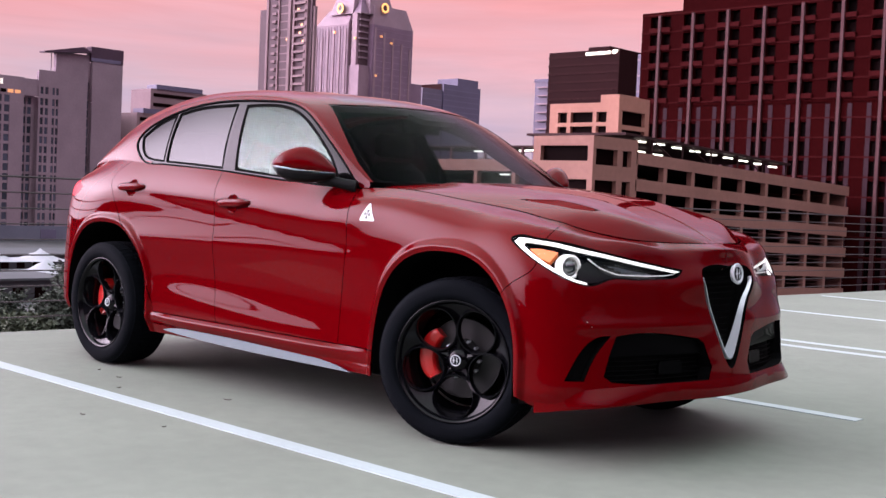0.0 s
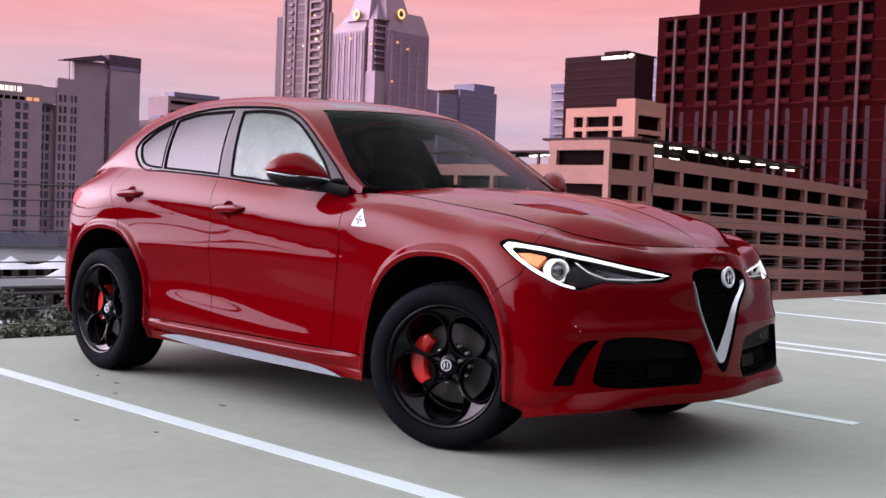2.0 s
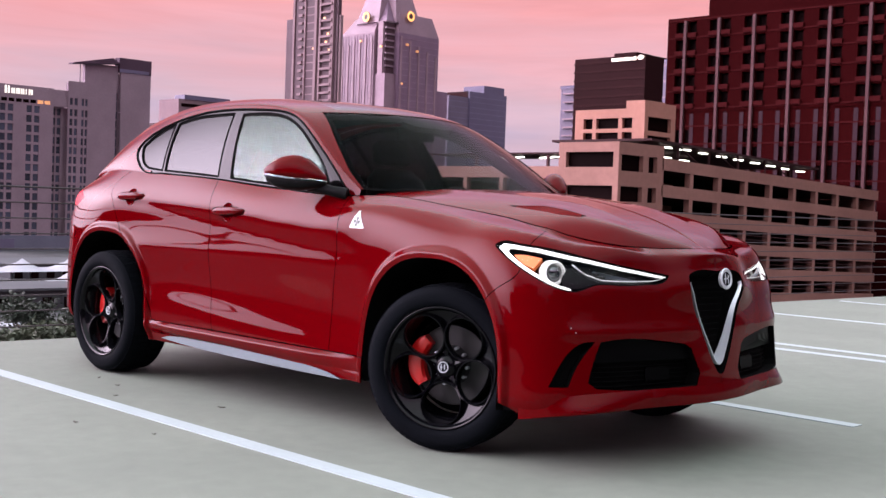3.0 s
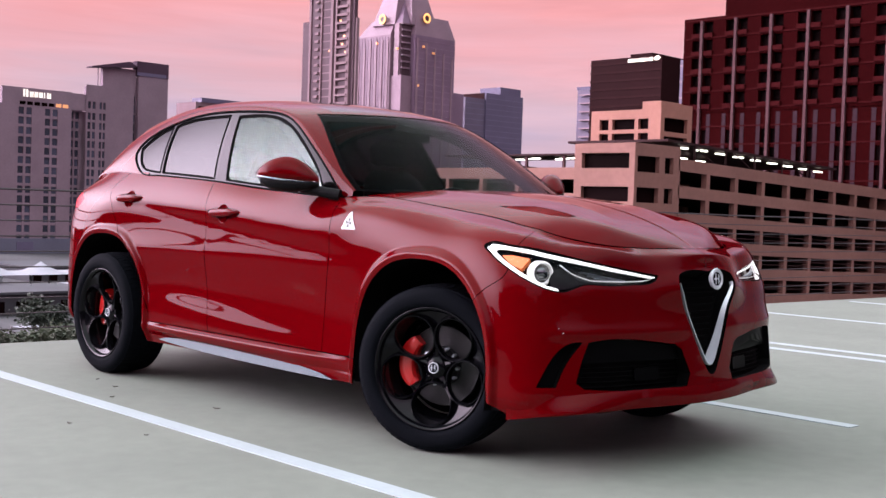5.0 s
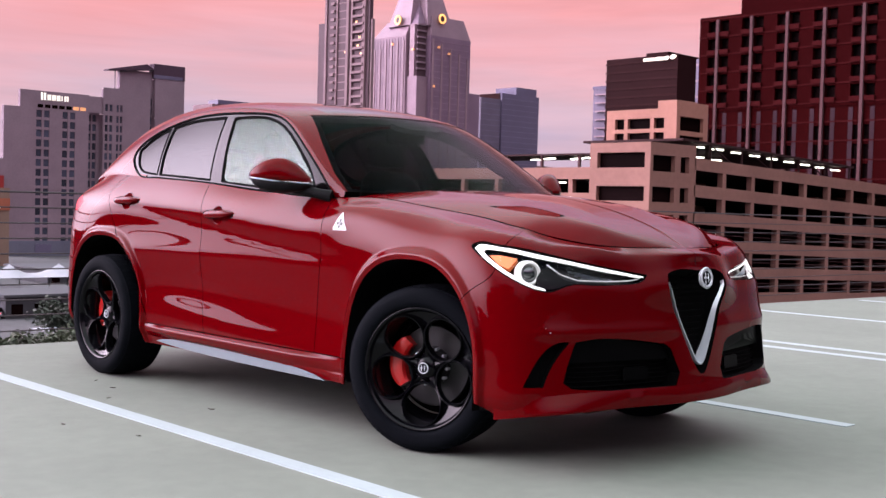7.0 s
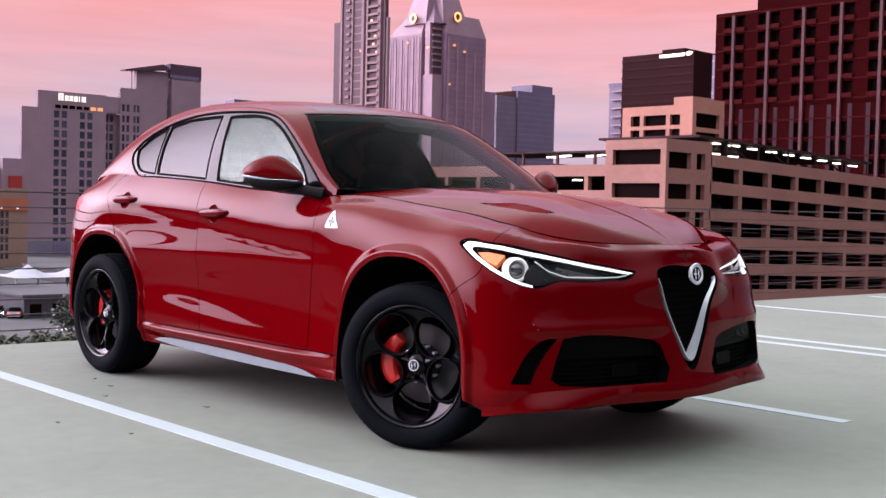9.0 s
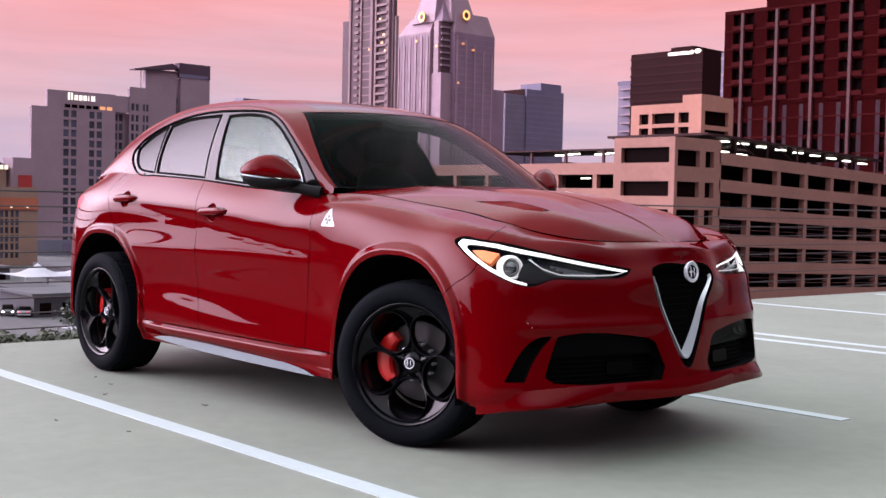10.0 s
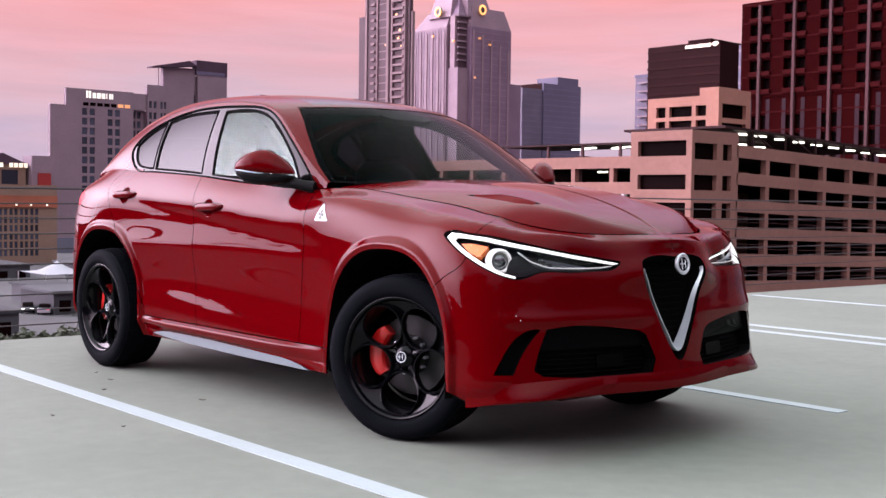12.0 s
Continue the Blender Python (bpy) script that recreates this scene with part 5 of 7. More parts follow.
# front wings
seam_s = run(SEAM, 20)
fd = run(FD_GAP, 20)
outline = np.vstack([seam_s[::-1], low(s_of_x(0.32), s_of_x(-0.712), 0.362, 30), fd[::-1], top_run(s_of_x(-0.708), SEAM_TOP, 60)[1:]])
skin("front_wing", side_point, outline, M_PAINT, car, holes=[LAMP, A0], mirror=True, cell=0.009, dense=rolled_top(SEAM_TOP, float(s_of_x(-0.70))))
# doors
md, rd = run(MD_GAP, 24), run(RD_GAP, 40)
outline = np.vstack([fd, low(s_of_x(-0.712), s_of_x(-1.712), 0.362, 30)[1:-1], md[::-1], top_run(s_of_x(-1.812), s_of_x(-0.708), 40)[1:-1]])


def bowl_hole(x, z):
    k = np.linspace(0, math.tau, 28, endpoint=False)
    return np.column_stack([float(s_of_x(x)) + 0.050 * np.cos(k), z - 0.004 + 0.048 * np.sin(k)])


DOORS = skin("front_door", side_point, outline, M_PAINT, car, mirror=True, holes=[bowl_hole(-1.605, 1.014)])
outline = np.vstack([md, low(s_of_x(-1.712), s_of_x(-2.32), 0.362, 20)[1:-1], rd[::-1], top_run(s_of_x(-2.71), s_of_x(-1.812), 40)[1:-1]])
DOORS += skin("rear_door", side_point, outline, M_PAINT, car, mirror=True, holes=[A1, bowl_hole(-2.59, 1.076)], cell=0.013)
# rear quarter round to the tail
TAIL = rounded([fx(-3.235, 1.062), fx(-3.36, 1.108), (5.09, 1.116), (5.37, 1.09), (5.37, 1.025), (5.09, 1.022), fx(-3.42, 1.008), fx(-3.30, 1.018)], 0.015, sharp=(0, 3, 4))
outline = np.vstack([rd, low(s_of_x(-2.31), S_END - 0.001, 0.295, 50), top_run(S_END - 0.001, s_of_x(-2.71), 80)[:-1]])
skin("rear_quarter", side_point, outline, M_PAINT, car, holes=[A1, TAIL], mirror=True, cell=0.010)
skin("tail_lamp", side_point, TAIL, M_TAIL, car, mirror=True, lift=-0.003, label="red tail lamp lens, lit")
# sills
outline = np.vstack([low(s_of_x(-0.30), s_of_x(-2.50), 0.238, 60), low(s_of_x(-2.50), s_of_x(-0.30), 0.3605, 60)])


def sill_surface(s, z):
    """The sill: an upward ledge under the doors, then a rounded face that tucks in."""
    s, z = np.atleast_1d(np.asarray(s, float)), np.atleast_1d(np.asarray(z, float))
    p = side_point(s, z)
    ends = smooth_step(-2.50, -1.95, p[:, 0]) * (1 - smooth_step(-0.95, -0.46, p[:, 0]))
    out = np.interp(z, [0.240, 0.270, 0.298, 0.320, 0.336, 0.343, 0.351, 0.3605], [0.004, 0.016, 0.026, 0.031, 0.032, 0.029, 0.012, -0.006])
    p[:, 1] -= ends * out + np.interp(z, [0.236, 0.290], [0.034, 0.0])
    return p


skin("sill", sill_surface, outline, M_PAINT, car, holes=[A0, A1], mirror=True, cell=0.007)


# silver blade under the sill
def blade_surface(x, w):
    x, w = np.atleast_1d(x), np.atleast_1d(w)
    return np.column_stack([x, -0.900 - 0.012 * w, 0.292 + 0.010 * (-x - 0.5) / 1.7 - 0.055 * w])


outline = rounded([(-0.60, 0.98), (-0.80, 0.42), (-1.15, 0.12), (-1.50, 0.02), (-1.85, 0.04), (-2.08, 0.22), (-2.20, 0.60), (-1.90, 0.86), (-1.40, 1.0), (-0.90, 1.0)], 0.03, sharp=(0, 6))
skin("sill_blade", blade_surface, outline, M_BLADE, car, mirror=True, cell=0.05, label="silver blade under the sill", gap=0)

# dark inner shell behind the gaps, and the floor
in_s = np.linspace(-0.0005, S_END, 120)
outline = np.vstack([np.column_stack([in_s, level_at(in_s)[:, 0, 1] + 0.03]), top_run(S_END, -0.0005, 120, 0.02)])
skin("inner_shell", side_point, outline, M_BLACK, car, holes=[arch_hole(0, 1.02), arch_hole(1, 1.02), LAMP, GRILLE, INTAKE, SLIT], both=True, cell=0.05, gap=0, thick=0, lift=-0.016)
for nm, b_ in (("front_undertray", (0.47, -0.60, 0.245, 0.76, 0.60, 0.275)), ("floor_pan", (-2.28, -0.76, 0.215, -0.50, 0.78, 0.262)), ("engine_bay", (-0.50, -0.60, 0.19, 0.47, 0.60, 0.50)),
               ("rear_subframe", (-3.30, -0.62, 0.21, -2.28, 0.62, 0.55)), ("rear_undertray", (-3.60, -0.62, 0.27, -3.30, 0.62, 0.34))):
    part(nm, box(bmesh.new(), *b_, 0.02), M_PLASTIC, car, "black plastic underside panel")

# wheel arch liners
for cx, cz, a, b in ARCHES:
    for sg in (1, -1):
        bm = bmesh.new()
        rows_ = []
        for k in np.linspace(-0.18, math.pi + 0.18, 36):
            c, s_ = math.cos(k), math.sin(k)
            c, s_ = math.copysign(abs(c) ** (2 / 2.4), c), math.copysign(abs(s_) ** (2 / 2.4), s_)
            x_, z_ = cx + a * c * 1.0, cz + b * s_ * 1.0
            y_ = side_point(s_of_x(x_), max(z_, 0.3))[0, 1] + 0.006
            rows_.append([bm.verts.new((cx + a * c * g, sg * -y_ if d is None else sg * d, cz + b * s_ * g)) for g, d in ((1.0, None), (1.012, 0.80), (1.0, 0.52))])
        for i in range(len(rows_) - 1):
            for j in range(2):
                bm.faces.new((rows_[i][j], rows_[i + 1][j], rows_[i + 1][j + 1], rows_[i][j + 1]))
        bm.faces.new([r[2] for r in rows_])
        part("arch_liner", bm, M_BLACK, car, smooth=True)

# bonnet
edge = np.vstack([_shut_dense[::6], _shut_dense[-1:]])[:, :2]
rear_y = np.linspace(-0.716, 0, 30)
rear_edge = np.column_stack([-0.285 - 0.33 * (rear_y / 0.72) ** 2, rear_y])
rear_edge[0] = (-0.612, -0.722)
VENT = rounded([(0.076, -0.517), (0.220, -0.430), (0.340, -0.428), (0.460, -0.430), (0.446, -0.469), (0.375, -0.503), (0.165, -0.513)], 0.012, sharp=(0, 1, 3, 4, 5))
outline = np.vstack([edge, rear_edge])
skin("bonnet", hood_point, outline, M_PAINT, car, holes=[VENT], both=True, cell=0.014, gap=0.0015, thick=0.026)


def vent_floor(x, y):
    p = hood_point(x, y)
    p[:, 2] -= 0.018
    return p


skin("bonnet_vent", vent_floor, VENT, M_PAINT_DARK, car, mirror=True, gap=-0.004, thick=0, label="slatted bonnet vent, dark inside")
for sg in (1, -1):
    for f0 in (0.06, 0.38, 0.70):
        rows_ = [[], [], []]
        for u in np.linspace(0.10, 0.93, 12):
            x_ = 0.076 + u * 0.386
            ya = np.interp(x_, [0.076, 0.220, 0.460], [-0.517, -0.430, -0.430])
            yb = np.interp(x_, [0.076, 0.165, 0.375, 0.446, 0.460], [-0.517, -0.513, -0.503, -0.469, -0.430])
            for k_, (g_, dz) in enumerate(((f0 - 0.02, 0.0), (f0 + 0.20, -0.014), (f0 + 0.21, -0.020))):
                q = hood_point(x_, ya + (yb - ya) * g_)[0]
                rows_[k_].append((q[0], q[1] * sg, q[2] + dz))
        bm = bmesh.new()
        vs_ = [[bm.verts.new(p_) for p_ in r_] for r_ in rows_]
        for k_ in range(2):
            for i in range(11):
                bm.faces.new((vs_[k_][i], vs_[k_][i + 1], vs_[k_ + 1][i + 1], vs_[k_ + 1][i]))
        part("vent_slat", bm, M_PAINT, car, smooth=True)

# cowl under the windscreen
bm = bmesh.new()
g_ = []
for y_ in np.linspace(-0.72, 0.72, 25):
    xa, xb = -0.24 - 0.36 * (y_ / 0.72) ** 2, -0.36 - 0.62 * (abs(y_) / 0.72) ** 2 * 0.6
    za = hood_point(max(xa, -0.6), -abs(y_))[0, 2] - 0.025
    g_.append([bm.verts.new((xa, y_, za)), bm.verts.new((xb - 0.06, y_, za - 0.012))])
for i in range(24):
    bm.faces.new((g_[i][0], g_[i + 1][0], g_[i + 1][1], g_[i][1]))
part("cowl", bm, M_PLASTIC, car, "black plastic cowl")

# ---- glasshouse skins ----
DLO = rounded([(-0.701, 1.107), (-0.861, 1.119), (-1.131, 1.135), (-1.451, 1.157), (-1.786, 1.183), (-2.111, 1.201), (-2.411, 1.216), (-2.621, 1.232), (-2.726, 1.288), (-2.796, 1.382),
               (-2.776, 1.418), (-2.701, 1.472), (-2.541, 1.530), (-2.321, 1.575), (-1.911, 1.595), (-1.671, 1.586), (-1.381, 1.547), (-1.161, 1.444), (-1.051, 1.375), (-0.871, 1.250)], 0.02, sharp=(0, 6))
TF = lambda x, z: side_xz(x, z)
tt_ = np.linspace(0.0, 10.98, 120)
low_edge = belt_at(tt_)[:, [0, 2]]
r3 = cabin_side(tt_, np.full(120, 0.965))[:, [0, 2]]
outline = np.vstack([low_edge, r3[::-1]])
skin("cabin_pillar", TF, outline, M_PAINT, car, holes=[DLO], mirror=True, cell=0.02, gap=0.0008, thick=0.01)
WIN_F = rounded([(-0.846, 1.135), (-1.131, 1.151), (-1.451, 1.173), (-1.711, 1.193), (-1.776, 1.377), (-1.843, 1.563), (-1.671, 1.565), (-1.391, 1.525), (-1.181, 1.426), (-1.051, 1.339), (-0.941, 1.250)], 0.02, sharp=(0, 3, 5))
WIN_R = rounded([(-1.833, 1.201), (-2.111, 1.218), (-2.383, 1.232), (-2.426, 1.367), (-2.471, 1.525), (-2.321, 1.555), (-2.111, 1.569), (-1.936, 1.572), (-1.886, 1.387)], 0.02, sharp=(0, 2, 4, 7))
WIN_Q = rounded([(-2.413, 1.234), (-2.531, 1.243), (-2.626, 1.263), (-2.701, 1.317), (-2.756, 1.387), (-2.676, 1.454), (-2.501, 1.521), (-2.454, 1.377)], 0.02, sharp=(0, 4, 6))
skin("window_trim", TF, DLO, M_PIANO, car, holes=[WIN_F, WIN_R, WIN_Q], mirror=True, cell=0.02, gap=0.0006, lift=-0.004, thick=0.012, label="gloss black window surround and door pillar")


def inset(pts, d):
    """A closed outline drawn in by d."""
    q = np.asarray(pts, float)
    e = np.roll(q, -1, 0) - np.roll(q, 1, 0)
    area = np.sum(q[:, 0] * np.roll(q[:, 1], -1) - np.roll(q[:, 0], -1) * q[:, 1])
    n_ = np.column_stack([-e[:, 1], e[:, 0]]) / np.maximum(np.hypot(e[:, 0], e[:, 1]), 1e-9)[:, None]
    return q + n_ * d * np.sign(area)


for w_ in (WIN_F, WIN_R, WIN_Q):
    skin("window_seal", TF, w_, M_BLACK, car, holes=[inset(w_, 0.010)], mirror=True, cell=0.03, gap=0, lift=-0.006, thick=0, label="black rubber window seal")
skin("window_seal", TF, inset(DLO, -0.003), M_BLACK, car, holes=[inset(DLO, 0.006)], mirror=True, cell=0.03, gap=0, lift=0.0015, thick=0, label="black rubber window seal")
for nm, w_, g_ in (("front_side_window", WIN_F, G_FRONT), ("rear_side_window", WIN_R, G_SIDE), ("quarter_window", WIN_Q, G_SIDE)):
    for o_ in skin(nm, TF, w_, g_, car, mirror=True, cell=0.03, gap=0, lift=-0.009, thick=0, label="tinted side glass"):
        o_.visible_shadow = False


def edge_w(t):
    """How far in from the rail the windscreen's edge lies."""
    return np.interp(t, [0, 0.74, 1.7, 2.8, 3.6, 9, 11], [0.012, 0.026, 0.072, 0.140, 0.15, 0.12, 0.10])


def rail_strip(t, k):
    """The rounded roof rail between the side and the top."""
    t, k = np.atleast_1d(np.asarray(t, float)), np.atleast_1d(np.asarray(k, float))
    a, c, b = cabin_side(t, np.full(len(t), 0.965)), rail_at(t), cabin_top(t, edge_w(t))
    k = k[:, None]
    return a * (1 - k) ** 2 + c * 2 * k * (1 - k) + b * k * k


outline = np.array([(t, 0.0) for t in np.linspace(0.0, 10.98, 90)] + [(10.98, k) for k in (0.25, 0.5, 0.75)] + [(t, 1.0) for t in np.linspace(10.98, 0.0, 90)] + [(0.0, k) for k in (0.75, 0.5, 0.25)])
skin("roof_rail", rail_strip, outline, M_PAINT, car, mirror=True, cell=0.11, gap=0, thick=0.0)

def quad(t0, t1, w0, n=40, mid=1.0):
    """An outline on the cabin's top from the rail side (w0 further in than the edge) to the middle line."""
    e0, e1 = float(edge_w(t0)) + w0, float(edge_w(t1)) + w0
    return np.array([(t, float(edge_w(t)) + w0) for t in np.linspace(t0, t1, n)] + [(t1, w) for w in np.linspace(e1, mid, 14)[1:]] + [(t, mid) for t in np.linspace(t1, t0, n)[1:]] + [(t0, w) for w in np.linspace(mid, e0, 14)[1:-1]])



WS_TOP = 2.80
skin("windscreen", cabin_top, quad(0.06, WS_TOP, 0.0), G_WIND, car, both=True, cell=0.06, gap=0, thick=0, lift=-0.003, label="large raked windscreen").visible_shadow = False
skin("windscreen_edge", cabin_top, quad(0.06, WS_TOP, 0.0), M_BLACK, car, holes=[quad(0.14, WS_TOP - 0.09, 0.035, mid=1.02)], both=True, cell=0.06, gap=0, thick=0, lift=-0.008, label="black printed windscreen border")
skin("roof", cabin_top, quad(WS_TOP + 0.03, 9.0, 0.0, 60), M_PAINT, car, holes=[quad(2.96, 6.9, 0.13, mid=1.02)], both=True, cell=0.07, gap=0)
skin("roof_glass", cabin_top, quad(2.98, 6.88, 0.135), G_ROOF, car, both=True, cell=0.08, gap=0, thick=0, lift=-0.002, label="dark panoramic roof glass")
skin("tailgate", cabin_top, quad(9.0, 10.98, 0.0, 24), M_PAINT, car, holes=[quad(9.2, 10.75, 0.24, 20, mid=1.02)], both=True, cell=0.07, gap=0)
skin("rear_window", cabin_top, quad(9.2, 10.75, 0.24, 20), G_ROOF, car, both=True, cell=0.08, gap=0, thick=0, lift=-0.004, label="dark tailgate glass")
skin("roof_lining", cabin_top, quad(WS_TOP + 0.1, 9.2, -0.03, 30), M_LINING, car, both=True, cell=0.1, gap=0, thick=0, lift=-0.05)


# ---- wheels ----
def wheel(x, y_face, z, steer, side, ring_turn, cal_angle):
    """One wheel with tyre, rim, brake disc and caliper; the outer face looks to -y before it is turned."""
    m = Matrix.Translation((x, side * y_face, z)) @ Matrix.Rotation(radians(steer), 4, "Z") @ (Matrix.Rotation(math.pi, 4, "Z") if side > 0 else Matrix())
    hub = new("wheel")
    hub.parent, hub.matrix_basis = car, m
    hub["label"] = "black multi-hole alloy wheel with a low-profile tyre"
    bm = bmesh.new()
    lathe(bm, [(0.262, 0.20), (0.268, 0.225), (0.285, 0.235), (0.325, 0.238), (0.352, 0.225), (0.363, 0.195), (0.366, 0.14), (0.3665, 0.08), (0.366, 0.02), (0.362, -0.012),
               (0.350, -0.034), (0.330, -0.044), (0.300, -0.046), (0.282, -0.040), (0.274, -0.030), (0.266, -0.012)], 96)
    tyre = part("tyre", bm, M_RUBBER, hub, "black low-profile tyre", smooth=2)
    # tread blocks
    bm = bmesh.new()
    for k in range(72):
        a = k * math.tau / 72
        for y0, y1, sh in ((-0.018, 0.045, 0.0), (0.053, 0.085, 0.02), (0.093, 0.125, 0.03), (0.133, 0.212, 0.01)):
            p = []
            for r_ in (0.362, 0.3705):
                for da, yy in ((-0.036, y0), (0.036, y0), (0.036 + 0.01, y1), (-0.036 + 0.01, y1)):
                    rr = r_ - (0.006 if yy < -0.01 or yy > 0.2 else 0)
                    p.append(bm.verts.new((rr * math.cos(a + da + sh), yy, rr * math.sin(a + da + sh))))
            bm.faces.new(p[4:8])
            for i in range(4):
                bm.faces.new((p[i], p[(i + 1) % 4], p[4 + (i + 1) % 4], p[4 + i]))
    part("tread", bm, M_RUBBER, hub)
    bm = bmesh.new()
    lathe(bm, [(0.274, -0.028), (0.272, -0.036), (0.267, -0.037), (0.258, -0.024), (0.250, -0.004)], 96)
    rim = part("rim", bm, M_RIM, hub, "gloss black alloy rim", smooth=2)
    part("rim_barrel", lathe(bmesh.new(), [(0.251, -0.005), (0.246, 0.01), (0.232, 0.05), (0.225, 0.16), (0.25, 0.215), (0.262, 0.215)], 64), M_BARREL, hub, smooth=2)
    # five round holes framed by rings
    for k in range(5):
        a0 = ring_turn + k * math.tau / 5
        c = Vector((0.165 * math.cos(a0), 0, 0.165 * math.sin(a0)))
        er, et = Vector((math.cos(a0), 0, math.sin(a0))), Vector((-math.sin(a0), 0, math.cos(a0)))
        bm = bmesh.new()
        rings = []
        n_ = 40
        for i in range(n_):
            b = i * math.tau / n_
            rad = 0.0935 - 0.004 * math.cos(b)
            d = er * math.cos(b) + et * math.sin(b) * (1.03 + 0.06 * math.cos(b))
            q = c + d * rad
            depth = -0.012 + 0.036 * max(0, min(1, (0.245 - q.length) / 0.16))
            w = 0.0052 + 0.0030 * (1 - math.cos(b)) / 2
            rings.append([bm.verts.new(c + d * (rad + w * u) + Vector((0, depth + v, 0))) for u, v in ((-1.0, 0.028), (-0.8, 0.004), (-0.3, -0.003), (0.3, -0.003), (0.8, 0.004), (1.0, 0.028))])
        for i in range(n_):
            p, q = rings[i], rings[(i + 1) % n_]
            for j in range(5):
                bm.faces.new((p[j], p[j + 1], q[j + 1], q[j]))
        part("spoke_ring", bm, M_RIM, hub, smooth=True)
        # the web between two rings, from the hub outward
        bm = bmesh.new()
        a1 = a0 + math.tau / 10
        er, et = Vector((math.cos(a1), 0, math.sin(a1))), Vector((-math.sin(a1), 0, math.cos(a1)))
        prev = None
        for r_, w, y_ in ((0.040, 0.020, 0.034), (0.065, 0.011, 0.032), (0.095, 0.0065, 0.028), (0.120, 0.005, 0.024), (0.145, 0.004, 0.022)):
            p = [bm.verts.new(er * r_ + et * w * u + Vector((0, y_ + v, 0))) for u, v in ((-1, 0.03), (-0.85, 0.002), (0, -0.004), (0.85, 0.002), (1, 0.03))]
            if prev:
                for j in range(4):
                    bm.faces.new((prev[j], p[j], p[j + 1], prev[j + 1]))
            prev = p
        part("spoke", bm, M_RIM, hub, smooth=True)
    # solid corners of the rim face between two rings
    for k in range(5):
        bm, rows_ = bmesh.new(), []
        for d_ in np.linspace(-30, 30, 25):
            ph = radians(min(36 - abs(d_), 34.0))
            r_in = 0.165 * math.cos(ph) + math.sqrt(0.0935 ** 2 - (0.165 * math.sin(ph)) ** 2) + 0.003
            a = ring_turn + (k + 0.5) * math.tau / 5 + radians(d_)
            r_out = max(0.2545, r_in + 0.002)
            rows_.append([bm.verts.new((r_ * math.cos(a), -0.012 + 0.066 * max(0.0, (0.2545 - r_) / 0.13) ** 0.9, r_ * math.sin(a))) for r_ in (r_out, r_out * 0.7 + r_in * 0.3, r_out * 0.35 + r_in * 0.65, r_in)])
        for p_, q_ in zip(rows_, rows_[1:]):
            for j in range(3):
                bm.faces.new((p_[j], q_[j], q_[j + 1], p_[j + 1]))
        part("rim_corner", bm, M_RIM, hub, smooth=2)
    bm = lathe(bmesh.new(), [(0.0, 0.018), (0.028, 0.018), (0.036, 0.022), (0.052, 0.032), (0.062, 0.05), (0.062, 0.09)], 40)
    part("hub_cover", bm, M_RIM, hub, smooth=True)
    bm = lathe(bmesh.new(), [(0.0, 0.011), (0.018, 0.011), (0.0235, 0.012), (0.0255, 0.014), (0.0265, 0.02)], 32)
    part("centre_cap", bm, M_LAMP_IN, hub, "round black centre cap with a chrome ring", smooth=True)
    bm = bmesh.new()
    box(bm, -0.0105, 0.0085, -0.013, -0.0065, 0.0112, 0.013, 0.0008, 1)
    box(bm, -0.0150, 0.0085, -0.002, -0.0020, 0.0112, 0.002, 0.0008, 1)
    tube(bm, [(0.006, 0.010, -0.012), (0.010, 0.010, -0.005), (0.005, 0.010, 0.001), (0.009, 0.010, 0.007), (0.005, 0.010, 0.012)], 0.0022, 6)
    lathe(bm, [(0.0255, 0.0130), (0.0250, 0.0095), (0.0215, 0.0095), (0.0205, 0.0112)], 32)
    part("cap_emblem", bm, M_CHROME, hub, "chrome ring and marks of the cap", smooth=True)
    for k in range(5):
        for off_ in (-0.17, 0.17):
            a = ring_turn + math.tau / 10 + k * math.tau / 5 + off_ * 2.1
            bm = lathe(bmesh.new(), [(0.0, 0.040), (0.006, 0.041), (0.008, 0.046), (0.008, 0.07)], 8)
            part("wheel_bolt", bm, M_CHROME, hub, m=Matrix.Translation((0.084 * math.cos(a), 0.030, 0.084 * math.sin(a))))
    bm = lathe(bmesh.new(), [(0.0, 0.085), (0.085, 0.085), (0.09, 0.105), (0.178, 0.108), (0.180, 0.112), (0.180, 0.138), (0.09, 0.14)], 64)
    part("brake_disc", bm, M_DISC, hub, "dark grey drilled brake disc", smooth=True)
    bm = bmesh.new()
    prev = None
    for u in np.linspace(-0.72, 0.72, 17):
        a = cal_angle + u
        taper = 1 - 0.35 * (abs(u) / 0.72) ** 3
        er = Vector((math.cos(a), 0, math.sin(a)))
        p = [bm.verts.new(er * r_ + Vector((0, y_, 0))) for r_, y_ in ((0.125, 0.075), (0.135 + 0.01 * (1 - taper), 0.062), (0.165, 0.056), (0.125 + 0.068 * taper + 0.004, 0.062), (0.125 + 0.078 * taper, 0.08), (0.125 + 0.078 * taper, 0.15), (0.125, 0.15))]
        if prev:
            for j in range(7):
                bm.faces.new((prev[j], prev[(j + 1) % 7], p[(j + 1) % 7], p[j]))
        else:
            bm.faces.new(p)
        prev = p
    bm.faces.new(prev[::-1])
    part("brake_caliper", bm, M_CALIPER, hub, "bright red brake caliper", smooth=True)
    # backing behind the spokes
    bm = lathe(bmesh.new(), [(0.0, 0.19), (0.10, 0.19), (0.225, 0.185)], 48)
    part("hub_backing", bm, M_BLACK, hub)
    return hub


